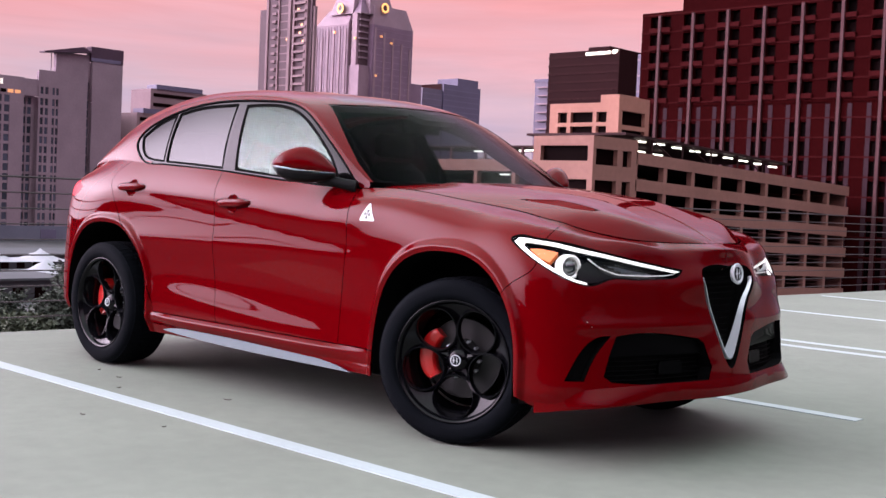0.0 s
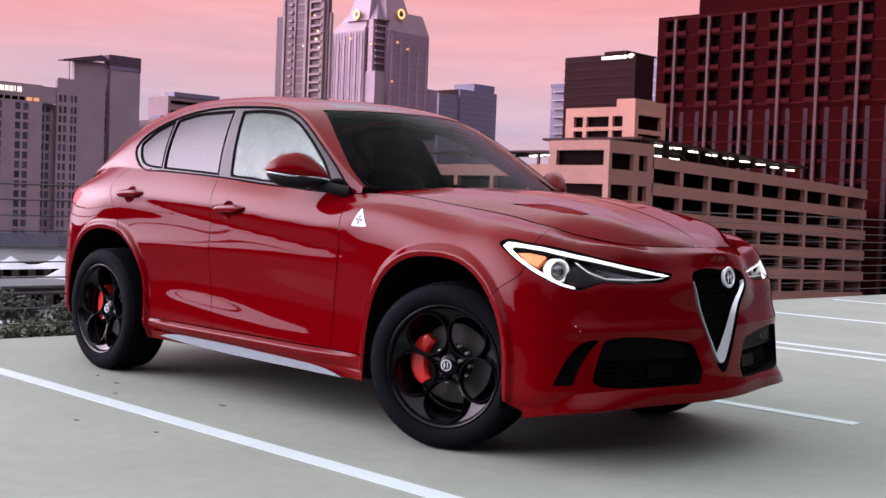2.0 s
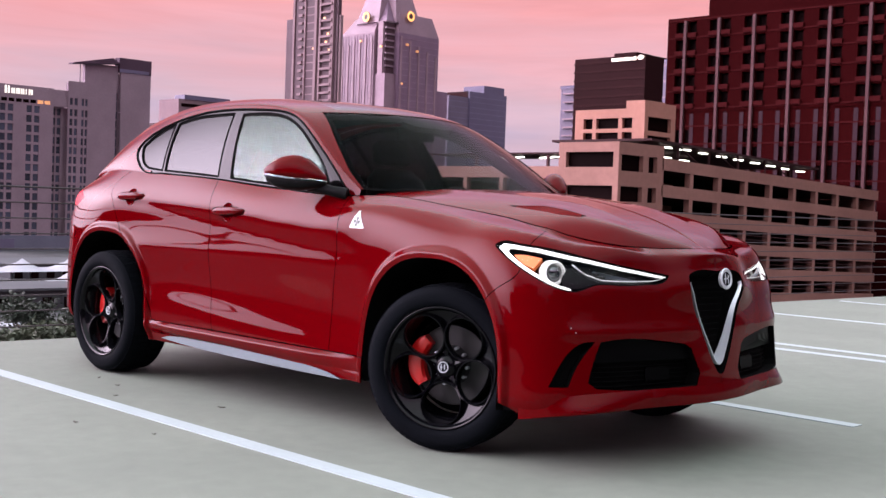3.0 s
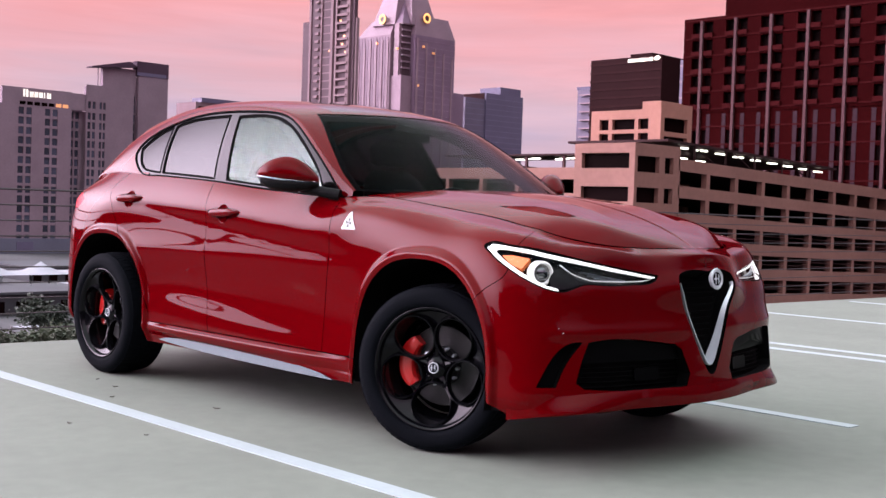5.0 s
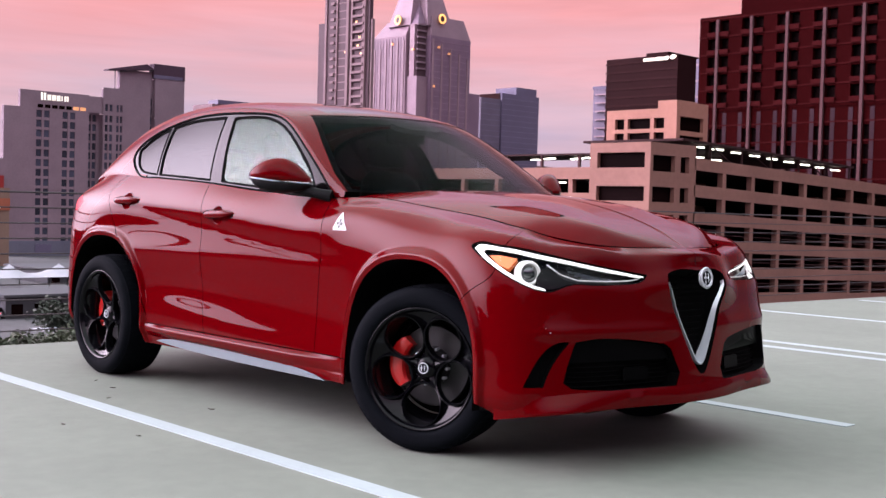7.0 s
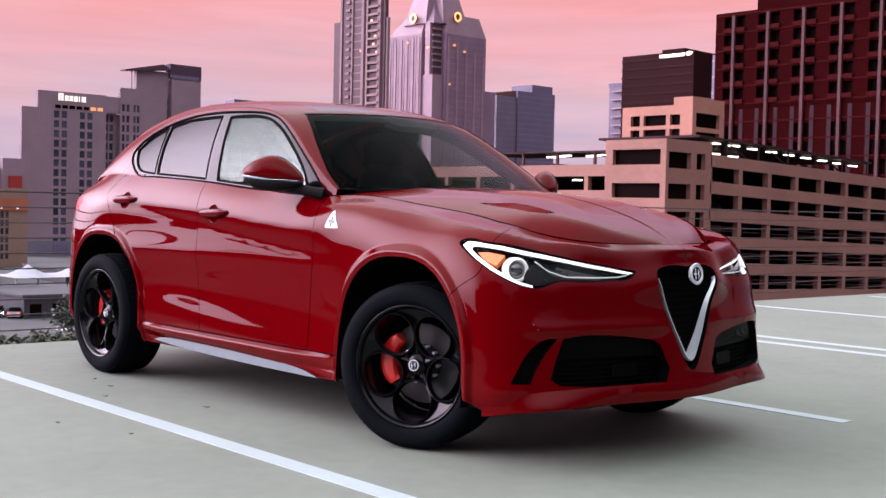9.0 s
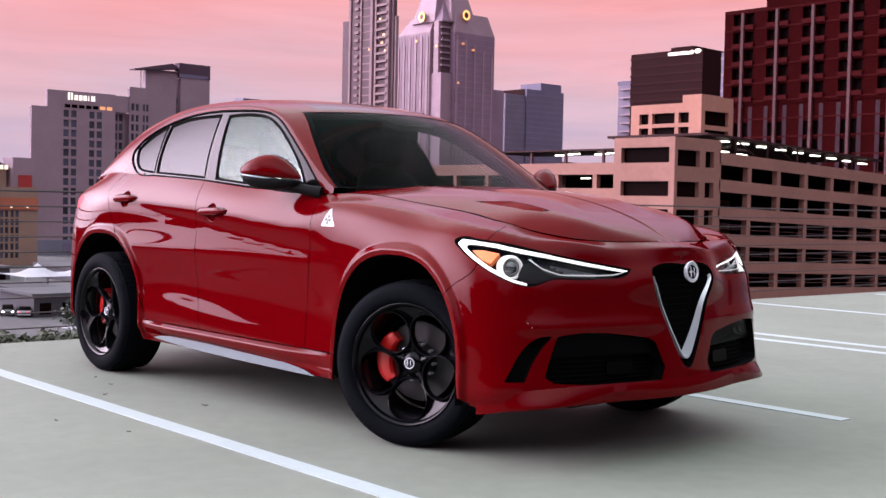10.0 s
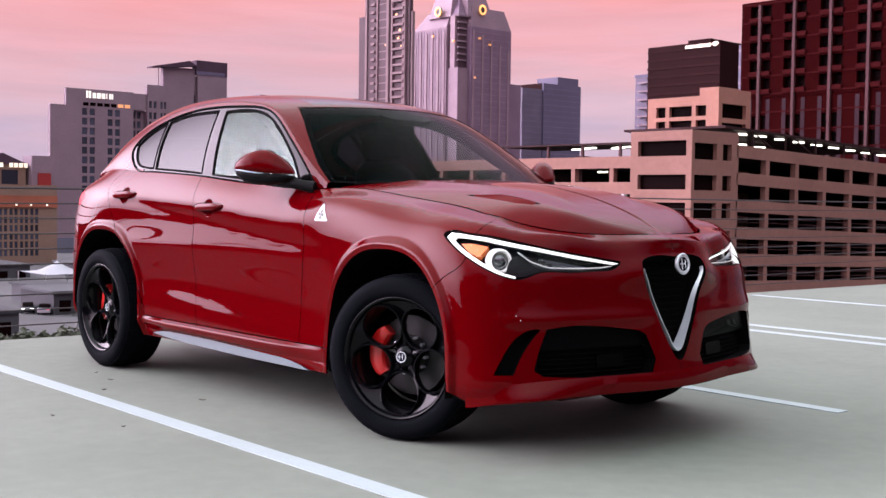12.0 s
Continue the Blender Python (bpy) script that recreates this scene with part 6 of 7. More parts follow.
STEER = 19.8
wheel(0.028, 0.861, 0.3705, STEER, -1, -math.pi / 2, math.pi - 0.10)
wheel(0.0, 0.861, 0.3705, STEER, 1, -math.pi / 2, -0.10)
wheel(-2.82, 0.914, 0.3705, 0, -1, math.pi / 2, math.pi - 0.15)
wheel(-2.82, 0.914, 0.3705, 0, 1, math.pi / 2, 0.15)


# ---- details of the car ----
def sp(s, z, lift=0.0, sg=1):
    """A point on the body's skin, lifted along its normal; sg -1 is the car's other side."""
    s, z = np.atleast_1d(np.asarray(s, float)), np.atleast_1d(np.asarray(z, float))
    e = 2e-3
    n = np.cross(side_point(s + e, z) - side_point(s - e, z), side_point(s, z + e) - side_point(s, z - e))
    n /= np.linalg.norm(n, axis=1)[:, None] + 1e-12
    n *= np.where((n[:, :2] * (side_point(s, z)[:, :2] - np.array((-0.4, 0.0)))).sum(1) < 0, -1, 1)[:, None]
    p = side_point(s, z) + n * np.atleast_1d(lift)[:, None]
    return p * (1, sg, 1)


def along(points, n):
    p = np.array(points, float)
    d = np.concatenate([[0], np.cumsum(np.hypot(*np.diff(p, axis=0).T))])
    q = np.linspace(0, d[-1], n)
    return np.column_stack([np.interp(q, d, p[:, 0]), np.interp(q, d, p[:, 1])])


def strip(name, rows, material, parent, label="", closed=False, caps=False, smooth=True):
    """A surface through rows of 3D points of the same length."""
    bm = bmesh.new()
    vs = [[bm.verts.new(p) for p in r] for r in rows]
    m = len(rows[0])
    for a, b in zip(vs, vs[1:]):
        for i in range(m if closed else m - 1):
            bm.faces.new((a[i], a[(i + 1) % m], b[(i + 1) % m], b[i]))
    if caps:
        bm.faces.new(vs[0][::-1])
        bm.faces.new(vs[-1])
    bmesh.ops.recalc_face_normals(bm, faces=bm.faces)
    return part(name, bm, material, parent, label, smooth=smooth)


def edge_wall(name, outline, l0, l1, material, parent, sg, inset=0.0):
    """The wall round an opening, from depth l0 to depth l1."""
    o = np.vstack([outline, outline[:1]])
    i = np.vstack([shrink(outline, inset), shrink(outline, inset)[:1]]) if inset else o
    return strip(name, [sp(o[:, 0], o[:, 1], l0, sg), sp(i[:, 0], i[:, 1], l1, sg)], material, parent)


def band(name, outer, inner, lift, thick, material, parent, sg, label=""):
    """A light bar between two lines on the skin, with its own thickness."""
    o, i = np.array(outer), np.array(inner)
    return strip(name, [sp(o[:, 0], o[:, 1], lift - thick, sg), sp(o[:, 0], o[:, 1], lift, sg), sp(i[:, 0], i[:, 1], lift, sg), sp(i[:, 0], i[:, 1], lift - thick, sg)], material, parent, label)


def frame_to(p, d):
    """A matrix whose x axis looks along d at p."""
    d = Vector(d).normalized()
    y = Vector((0, 0, 1)).cross(d).normalized()
    z = d.cross(y)
    m = Matrix((d, y, z)).transposed().to_4x4()
    m.translation = Vector(p)
    return m


LED_O = [(0.328, 0.817), (0.543, 0.853), (0.744, 0.890), (0.967, 0.926), (1.082, 0.937), (1.150, 0.940), (1.176, 0.928), (1.092, 0.874), (0.994, 0.821), (0.880, 0.772), (0.812, 0.760)]
LED_I = [(0.350, 0.812), (0.542, 0.838), (0.750, 0.875), (0.960, 0.909), (1.070, 0.919), (1.102, 0.918), (1.109, 0.912), (1.057, 0.880), (0.973, 0.833), (0.876, 0.787), (0.820, 0.772)]
BLADE_O = [(0.800, 0.872), (0.741, 0.834), (0.662, 0.810), (0.517, 0.8055), (0.400, 0.806), (0.355, 0.812)]
BLADE_I = [(0.795, 0.872), (0.738, 0.831), (0.659, 0.807), (0.517, 0.8022), (0.395, 0.803), (0.348, 0.8115)]


def dense_pair(a, b, n=44):
    a, b = np.array(a), np.array(b)
    d = np.concatenate([[0], np.cumsum(np.hypot(*np.diff((a + b) / 2, axis=0).T))])
    q = np.linspace(0, d[-1], n)
    f = lambda p: np.column_stack([np.interp(q, d, p[:, 0]), np.interp(q, d, p[:, 1])])
    return f(a), f(b)


for sg in (1, -1):
    lamp = new("headlamp")
    lamp.parent = car
    lamp["label"] = "slim headlamp with lit daytime running light"
    edge_wall("housing_wall", LAMP, -0.006, -0.075, M_LAMP_IN, lamp, sg, 0.004)
    o_ = skin("housing", side_point, LAMP, M_LAMP_IN, lamp, cell=0.03, gap=0.0, thick=0, lift=-0.075)
    if sg < 0:
        o_.data.transform(Matrix.Diagonal((1, -1, 1, 1)))
        o_.data.flip_normals()
    a_, b_ = dense_pair(LED_O, LED_I)
    b_ = a_ + (b_ - a_) * 0.68
    band("light_bar", a_, b_, -0.008, 0.012, M_LED, lamp, sg, "white lit daytime running light")
    a_, b_ = dense_pair(BLADE_O, BLADE_I, 24)
    band("light_blade", a_, b_, -0.020, 0.008, M_LED_RING, lamp, sg, "thin lit blade under the light bar")
    # dark ribbed reflector between bar and blade
    for k in range(3):
        q = np.linspace(0.48, 0.70 - 0.03 * k, 12)
        zz = np.interp(q, [0.40, 0.543, 0.744], [0.812, 0.832, 0.868]) - 0.010 - 0.009 * k * (q - 0.40) / 0.3
        strip("reflector_rib", [sp(q, zz, -0.030, sg), sp(q, zz - 0.004, -0.022, sg), sp(q, zz - 0.005, -0.036, sg)], M_SILVER, lamp)
    # shroud from the projector down to the lower edge
    o_ = skin("shroud", side_point, rounded([(0.845, 0.790), (0.790, 0.770), (0.715, 0.790), (0.600, 0.792), (0.480, 0.792), (0.560, 0.800), (0.660, 0.801), (0.735, 0.826), (0.790, 0.862), (0.825, 0.850)], 0.012), M_PIANO, lamp, cell=0.03, gap=0, thick=0.03, lift=-0.032)
    am = rounded([(1.094, 0.907), (1.039, 0.909), (0.950, 0.897), (0.988, 0.852), (1.040, 0.870)], 0.01, sharp=(0, 1, 2, 3, 4))
    o2_ = skin("turn_signal", side_point, am, M_AMBER, lamp, cell=0.02, gap=0, thick=0.03, lift=-0.030, label="amber lit turn signal")
    for o3_ in (o_, o2_):
        if sg < 0:
            o3_.data.transform(Matrix.Diagonal((1, -1, 1, 1)))
            o3_.data.flip_normals()
    c_ = sp(0.886, 0.845, -0.050, sg)[0]
    m_ = frame_to(c_, (0.92, -0.38 * sg, 0.06))
    part("projector_ring", lathe(bmesh.new(), [(0.038, 0.0), (0.039, 0.014), (0.042, 0.018), (0.047, 0.016), (0.051, 0.010), (0.052, -0.03)], 40, "x"), M_LED_RING, lamp, "pale ring round the projector", smooth=True, m=m_)
    part("projector_lens", lathe(bmesh.new(), [(0.0, 0.020), (0.011, 0.019), (0.022, 0.014), (0.032, 0.005), (0.038, -0.006), (0.039, -0.03)], 40, "x"), M_LENS, lamp, smooth=2, m=m_)
    o_ = skin("lamp_cover", side_point, LAMP, G_LAMP, lamp, cell=0.03, gap=0.001, thick=0, lift=-0.002, label="clear lamp cover")
    if sg < 0:
        o_.data.transform(Matrix.Diagonal((1, -1, 1, 1)))
        o_.data.flip_normals()
    o_.visible_shadow = False
    edge_wall("lamp_rim", LAMP, -0.0015, -0.006, M_BLACK, lamp, sg, 0.005)


def clip_z(poly, z0, keep_above=True):
    """The part of an outline above (or below) a height."""
    out = []
    sgn = 1 if keep_above else -1
    for a, b in zip(poly, np.roll(poly, -1, 0)):
        ia, ib = sgn * (a[1] - z0) >= 0, sgn * (b[1] - z0) >= 0
        if ia:
            out.append(a)
        if ia != ib:
            out.append(a + (b - a) * (z0 - a[1]) / (b[1] - a[1]))
    return np.array(out)


# shield grille
grille = new("grille")
grille.parent = car
grille["label"] = "black shield grille with a bright metal frame"
skin("grille_back", side_point, GRILLE, M_BLACK, grille, both=True, cell=0.03, gap=-0.004, thick=0, lift=-0.075)
strip_o = np.array([p for p in GRILLE if p[0] > 0.0005])
for sg in (1, -1):
    strip("grille_wall", [sp(strip_o[:, 0], strip_o[:, 1], -0.004, sg), sp(strip_o[:, 0], strip_o[:, 1], -0.075, sg)], M_BLACK, grille)
for k in range(16):
    z_ = 0.815 - 0.026 * k
    w_ = float(np.interp(z_, [0.372, 0.428, 0.548, 0.746, 0.83], [0.010, 0.022, 0.085, 0.18, 0.20]))
    w_ *= 0.86
    pts = [sp(abs(q), z_, -0.058, -1 if q > 0 else 1)[0] for q in np.linspace(-w_, w_, 13)]
    part("grille_slat", tube(bmesh.new(), pts, 0.004, 6), M_MESH, grille, smooth=True)
V_O = along([(0.205, 0.795), (0.203, 0.775), (0.186, 0.738), (0.098, 0.560), (0.036, 0.452), (0.018, 0.433), (0.0, 0.428)], 40)
V_W = np.interp(np.linspace(0, 1, 40), [0, 0.1, 0.75, 0.93, 1], [0.002, 0.004, 0.007, 0.011, 0.012])
t_ = np.gradient(V_O, axis=0)
t_ /= np.linalg.norm(t_, axis=1)[:, None]
V_N = np.column_stack([t_[:, 1], -t_[:, 0]])
V_N[:, 0] = -np.abs(V_N[:, 0])
V_N[:, 1] = np.abs(V_N[:, 1])
for sg in (1, -1):
    a_, b_, c_ = V_O, V_O + V_N * V_W[:, None] * 0.40, V_O + V_N * V_W[:, None] * 1.15
    for q_ in (b_, c_):
        q_[:, 0] = np.maximum(q_[:, 0], 0.0)
    d_ = np.interp(np.linspace(0, 1, 40), [0, 0.08, 0.6, 1], [0.003, 0.008, 0.030, 0.050])
    strip("grille_frame", [sp(a_[:, 0], a_[:, 1], -0.022, sg), sp(a_[:, 0], a_[:, 1], -0.006, sg), sp(b_[:, 0], b_[:, 1], -0.004, sg), sp(c_[:, 0], c_[:, 1], -0.008 - d_, sg)], M_CHROME, grille, "satin chrome grille frame")
em = frame_to((0.902, 0.0, 0.808), (1, 0, 0.10))
disc = part("emblem", lathe(bmesh.new(), [(0.0, 0.010), (0.036, 0.010), (0.038, 0.013), (0.044, 0.013), (0.047, 0.010), (0.0465, 0.006), (0.040, -0.006)], 48, "x"), M_CHROME, grille, "round metal emblem", smooth=True, m=em)
part("emblem_field", lathe(bmesh.new(), [(0.0, 0.0115), (0.030, 0.0115), (0.031, 0.009)], 40, "x"), M_LAMP_IN, grille, m=em)
bm = bmesh.new()
box(bm, 0.010, -0.0145, -0.024, 0.0135, -0.0075, 0.024, 0.001, 1)
box(bm, 0.010, -0.024, -0.0035, 0.0133, 0.0, 0.0035, 0.001, 1)
part("emblem_cross", bm, M_CHROME, grille, m=em)
part("emblem_bend", tube(bmesh.new(), [(0.012, 0.008, -0.020), (0.012, 0.015, -0.010), (0.012, 0.007, 0.0), (0.012, 0.014, 0.009), (0.012, 0.008, 0.018)], 0.0030, 6), M_CHROME, grille, smooth=True, m=em)

# lower intakes and corner slits
IN_UP = clip_z(INTAKE, 0.462)
RADAR = rounded([(0.30, 0.385), (0.42, 0.385), (0.428, 0.393), (0.428, 0.432), (0.42, 0.44), (0.30, 0.44), (0.292, 0.432), (0.292, 0.393)], 0.02, sharp=tuple(range(8)))
for sg in (1, -1):
    air = new("air_intake")
    air.parent = car
    air["label"] = "black lower air intake"
    made = [skin("intake_back", side_point, INTAKE, M_BLACK, air, cell=0.04, gap=-0.004, thick=0, lift=-0.065),
            skin("intake_panel", side_point, shrink(IN_UP, 0.004), M_PANEL, air, cell=0.03, gap=0, thick=0.02, lift=-0.026, label="smooth dark upper intake panel"),
            skin("intake_sensor", side_point, RADAR, M_PANEL, air, cell=0.03, gap=0, thick=0.008, lift=-0.046)]
    if sg < 0:
        for o_ in made:
            o_.data.transform(Matrix.Diagonal((1, -1, 1, 1)))
            o_.data.flip_normals()
    edge_wall("intake_wall", INTAKE, -0.004, -0.065, M_BLACK, air, sg)
    for k in range(5):
        z_ = 0.445 - 0.019 * k
        q = np.linspace(float(np.interp(z_, [0.35, 0.405, 0.462], [0.20, 0.165, 0.185])), 0.70, 16)
        part("intake_slat", tube(bmesh.new(), sp(q, np.full(16, z_), -0.055, sg), 0.004, 6), M_MESH, air, smooth=True)
    edge_wall("slit_wall", SLIT, -0.004, -0.05, M_BLACK, air, sg)
    o_ = skin("slit_back", side_point, SLIT, M_BLACK, air, cell=0.04, gap=-0.004, thick=0, lift=-0.05)
    if sg < 0:
        o_.data.transform(Matrix.Diagonal((1, -1, 1, 1)))
        o_.data.flip_normals()
    # spoiler lip that grows towards the corner
    q = np.linspace(0.0, 1.02, 46)
    g = 0.020 * smooth_step(0.35, 0.72, q) * (1 - smooth_step(0.74, 0.98, q)) + 0.004 * (1 - smooth_step(0.7, 0.95, q))
    zb = level_at(q)[:, 0, 1]
    rows_ = []
    for o_, z_ in ((0.001, 0.345), (0.40, 0.312), (1.0, 0.285), (1.05, 0.276), (0.9, 0.270), (0.0, 0.268)):
        p = sp(q, np.full(len(q), max(z_, 0.30)), 0.001 - 0.012 * smooth_step(0.80, 1.0, q), 1)
        n_ = sp(q, np.full(len(q), 0.42), 1.0, 1) - sp(q, np.full(len(q), 0.42), 0.0, 1)
        n_[:, 2] = 0
        p = p + n_ * (g * o_)[:, None]
        p[:, 2] = z_ + (zb - 0.262) * 0.9
        rows_.append(p * (1, sg, 1))
    strip("front_lip", rows_, M_PAINT, car)
    for s_, z_ in ((0.812, 0.609), (0.793, 0.591)):
        part("bumper_sensor", lathe(bmesh.new(), [(0, 0.002), (0.0018, 0.0012), (0.0025, -0.002)], 10, "x"), M_WHITE, car, smooth=True, m=frame_to(sp(s_, z_, 0.0, sg)[0], (0.8, -0.6 * sg, 0)))

# shoulder between the body and the rear pillar, round to the tailgate
for sg in (1, -1):
    up_, lo_ = [], []
    for t in np.linspace(6.8, 10.98, 30):
        p = cabin_side(t, 0.03)[0]
        up_.append(p)
        s_ = float(s_of_x(p[0]))
        lo_.append(side_point(s_, top_z(s_)[0] - 0.004)[0])
    for w in np.linspace(0.03, 1.0, 16):
        up_.append(cabin_top(10.97, w)[0])
        s_ = float(s_of_x(-3.39)) + (S_END - float(s_of_x(-3.39))) * w
        lo_.append(side_point(s_, top_z(s_)[0] - 0.004)[0])
    up_, lo_ = np.array(up_) * (1, sg, 1), np.array(lo_) * (1, sg, 1)
    strip("rear_shoulder", [lo_, lo_ * 0.65 + up_ * 0.35 - (0, 0, 0.001), lo_ * 0.3 + up_ * 0.7, up_], M_PAINT, car, smooth=2)

# ---- door mirrors ----
for sg in (1, -1):
    mir = new("door_mirror")
    mir.parent = car
    mir["label"] = "red door mirror with black lower half"
    A_, B_ = np.array((-0.815, -0.862)), np.array((-1.088, -1.036))
    ax = (B_ - A_) / np.linalg.norm(B_ - A_)
    pn = np.array((-ax[1], ax[0]))
    us = np.concatenate([[0.0, 0.012, 0.035], np.linspace(0.07, 0.93, 22), [0.965, 0.988, 1.0]])
    top_ = np.interp(us, [0, 0.05, 0.12, 0.25, 0.42, 0.55, 0.7, 0.85, 0.95, 1], [1.205, 1.226, 1.250, 1.284, 1.308, 1.311, 1.302, 1.278, 1.252, 1.234])
    lin_ = np.interp(us, [0, 0.5, 1], [1.188, 1.196, 1.215])
    bot_ = np.interp(us, [0, 0.15, 0.4, 0.65, 0.82, 0.94, 1], [1.160, 1.143, 1.133, 1.136, 1.150, 1.178, 1.206])
    wid_ = 0.078 * np.interp(us, [0, 0.012, 0.035, 0.12, 0.3, 0.6, 0.8, 0.93, 0.988, 1], [0.05, 0.28, 0.45, 0.72, 0.95, 1.0, 0.88, 0.60, 0.28, 0.05])
    cap, low_ = [], []
    for u, zt, zl, zb, w_ in zip(us, top_, lin_, bot_, wid_):
        c_ = A_ + (B_ - A_) * u
        r1, r2 = [], []
        for k in np.linspace(0, math.pi, 17):
            lat = w_ * math.cos(k) * (1.0 if math.cos(k) < 0 else 0.8)
            xy = c_ - pn * lat * -1
            r1.append((xy[0], xy[1] * sg, zl + (zt - zl) * math.sin(k) ** 0.8))
            xy2 = c_ + pn * lat * 0.94
            r2.append((xy2[0], xy2[1] * sg, zl - 0.003 - (zl - 0.003 - zb) * math.sin(k) ** 0.6))
        cap.append(r1)
        low_.append(r2)
    strip("mirror_cap", cap, M_PAINT, mir, "red mirror cap", smooth=2, closed=True, caps=True)
    strip("mirror_body", low_, M_PLASTIC, mir, "black mirror underside", smooth=2, closed=True, caps=True)
    pts = []
    for u in np.linspace(0.42, 0.985, 14):
        c_ = A_ + (B_ - A_) * u
        w_ = float(np.interp(u, us, wid_))
        best = max((c_ + pn * w_ * 0.95, c_ - pn * w_ * 0.95), key=lambda q: q[0] - q[1])
        pts.append((best[0], best[1] * sg, float(np.interp(u, us, lin_)) - 0.004))
    part("mirror_signal", tube(bmesh.new(), pts, [0.0012 + 0.0022 * math.sin(i / 13 * math.pi) for i in range(14)], 6), M_SILVER, mir, "thin silver turn signal strip", smooth=True)
    bm = tube(bmesh.new(), [(-0.90, -0.905 * sg, 1.155), (-0.845, -0.868 * sg, 1.148), (-0.78, -0.838 * sg, 1.135), (-0.725, -0.800 * sg, 1.124)], [0.022, 0.026, 0.026, 0.030], 12)
    part("mirror_arm", bm, M_PLASTIC, mir, "black mirror arm", smooth=True)

# ---- door handles, badges ----
for sg in (1, -1):
    for (x0, x1, zc, cx), dz in (((-2.732, -2.463, 1.076, -2.59), 0.012), ((-1.746, -1.454, 1.014, -1.605), 0.012)):
        hnd = new("door_handle")
        hnd.parent = car
        hnd["label"] = "red pull handle over a scooped bowl"
        s_c = float(s_of_x(cx))
        rows_ = []
        for f_, d_ in ((1.05, 0.0006), (0.98, -0.0015), (0.90, -0.006), (0.7, -0.011), (0.4, -0.0135), (0.02, -0.014)):
            k = np.linspace(0, math.tau, 33)
            rows_.append(sp(s_c + 0.050 * f_ * np.cos(k), zc - 0.004 + 0.048 * f_ * np.sin(k), d_, sg))
        strip("handle_bowl", rows_, M_PAINT, hnd, smooth=2)
        k = np.linspace(0, math.tau, 49)
        mid_, half_ = (x0 + x1) / 2, abs(x1 - x0) / 2
        ring_ = lambda g_: (s_of_x(mid_ + half_ * g_ * np.cos(k)), zc + 0.0265 * g_ * np.sign(np.sin(k)) * np.abs(np.sin(k)) ** 0.8)
        strip("handle_groove", [sp(*ring_(0.96), 0.0006, sg), sp(*ring_(1.04), 0.0008, sg)], M_BLACK, hnd)
        q = np.linspace(0, 1, 15)
        xs = x0 + (x1 - x0) * q
        hh = 0.0205 * np.clip(np.sin(np.pi * np.clip(q, 0.02, 0.98)) * 1.5, 0.25, 1) ** 0.8
        out_ = 0.022 * np.clip(np.sin(np.pi * q) * 1.8, 0.0, 1)
        base = sp(s_of_x(xs), zc + dz * (q - 0.5), 0.0, sg)
        rows_ = []
        for i in range(15):
            rows_.append([base[i] + np.array((0, -sg * (out_[i] + 0.009 * math.cos(k) - 0.001), hh[i] * math.sin(k))) for k in np.linspace(0, math.tau, 12, endpoint=False)])
        strip("handle_bar", rows_, M_PAINT, hnd, smooth=2, closed=True, caps=True)
    tri = rounded([(float(s_of_x(-0.552)), 1.046), (float(s_of_x(-0.561)), 1.045), (float(s_of_x(-0.594)), 0.968), (float(s_of_x(-0.590)), 0.963), (float(s_of_x(-0.499)), 0.963), (float(s_of_x(-0.494)), 0.968)], 0.01, sharp=(0, 1, 2, 3, 4, 5))
    bad = skin("wing_badge", side_point, tri, M_WHITE, car, cell=0.02, gap=0, thick=0.002, lift=0.0022, label="white triangular wing badge with a green clover shape")
    c_s, c_z = float(s_of_x(-0.548)), 0.994
    pet = []
    for k in range(4):
        a = k * math.tau / 4 + 0.12
        pts = []
        for u, v in ((0.002, -0.0015), (0.018, -0.010), (0.023, -0.004), (0.020, 0.0), (0.023, 0.004), (0.018, 0.010), (0.002, 0.0015)):
            pts.append((c_s + u * math.cos(a) - v * math.sin(a), c_z + u * math.sin(a) + v * math.cos(a)))
        pet.append(skin("badge_petal", side_point, np.array(pts), M_GREEN, bad, cell=0.02, gap=0, thick=0.001, lift=0.0036))
    if sg < 0:
        for o_ in [bad, *pet]:
            o_.data.transform(Matrix.Diagonal((1, -1, 1, 1)))
            o_.data.flip_normals()

# ---- window seals ----
for sg in (1, -1):
    for nm, o_, r_ in (("outer_seal", DLO, 0.003), ("window_seal", WIN_F, 0.0035), ("window_seal", WIN_R, 0.0035), ("window_seal", WIN_Q, 0.0035)):
        p = side_xz(o_[:, 0], o_[:, 1])
        part(nm, tube(bmesh.new(), [(q[0], (q[1] - 0.001 if nm == "outer_seal" else q[1] + 0.003) * sg, q[2]) for q in p], r_, 6, True), M_BLACK, car, smooth=True)

# ---- windscreen furniture ----
def top_at(t, w, lift=0.0, sg=1):
    p = cabin_top(t, w)[0]
    return (p[0] + lift * 0.45, p[1] * sg, p[2] + lift * 0.89)


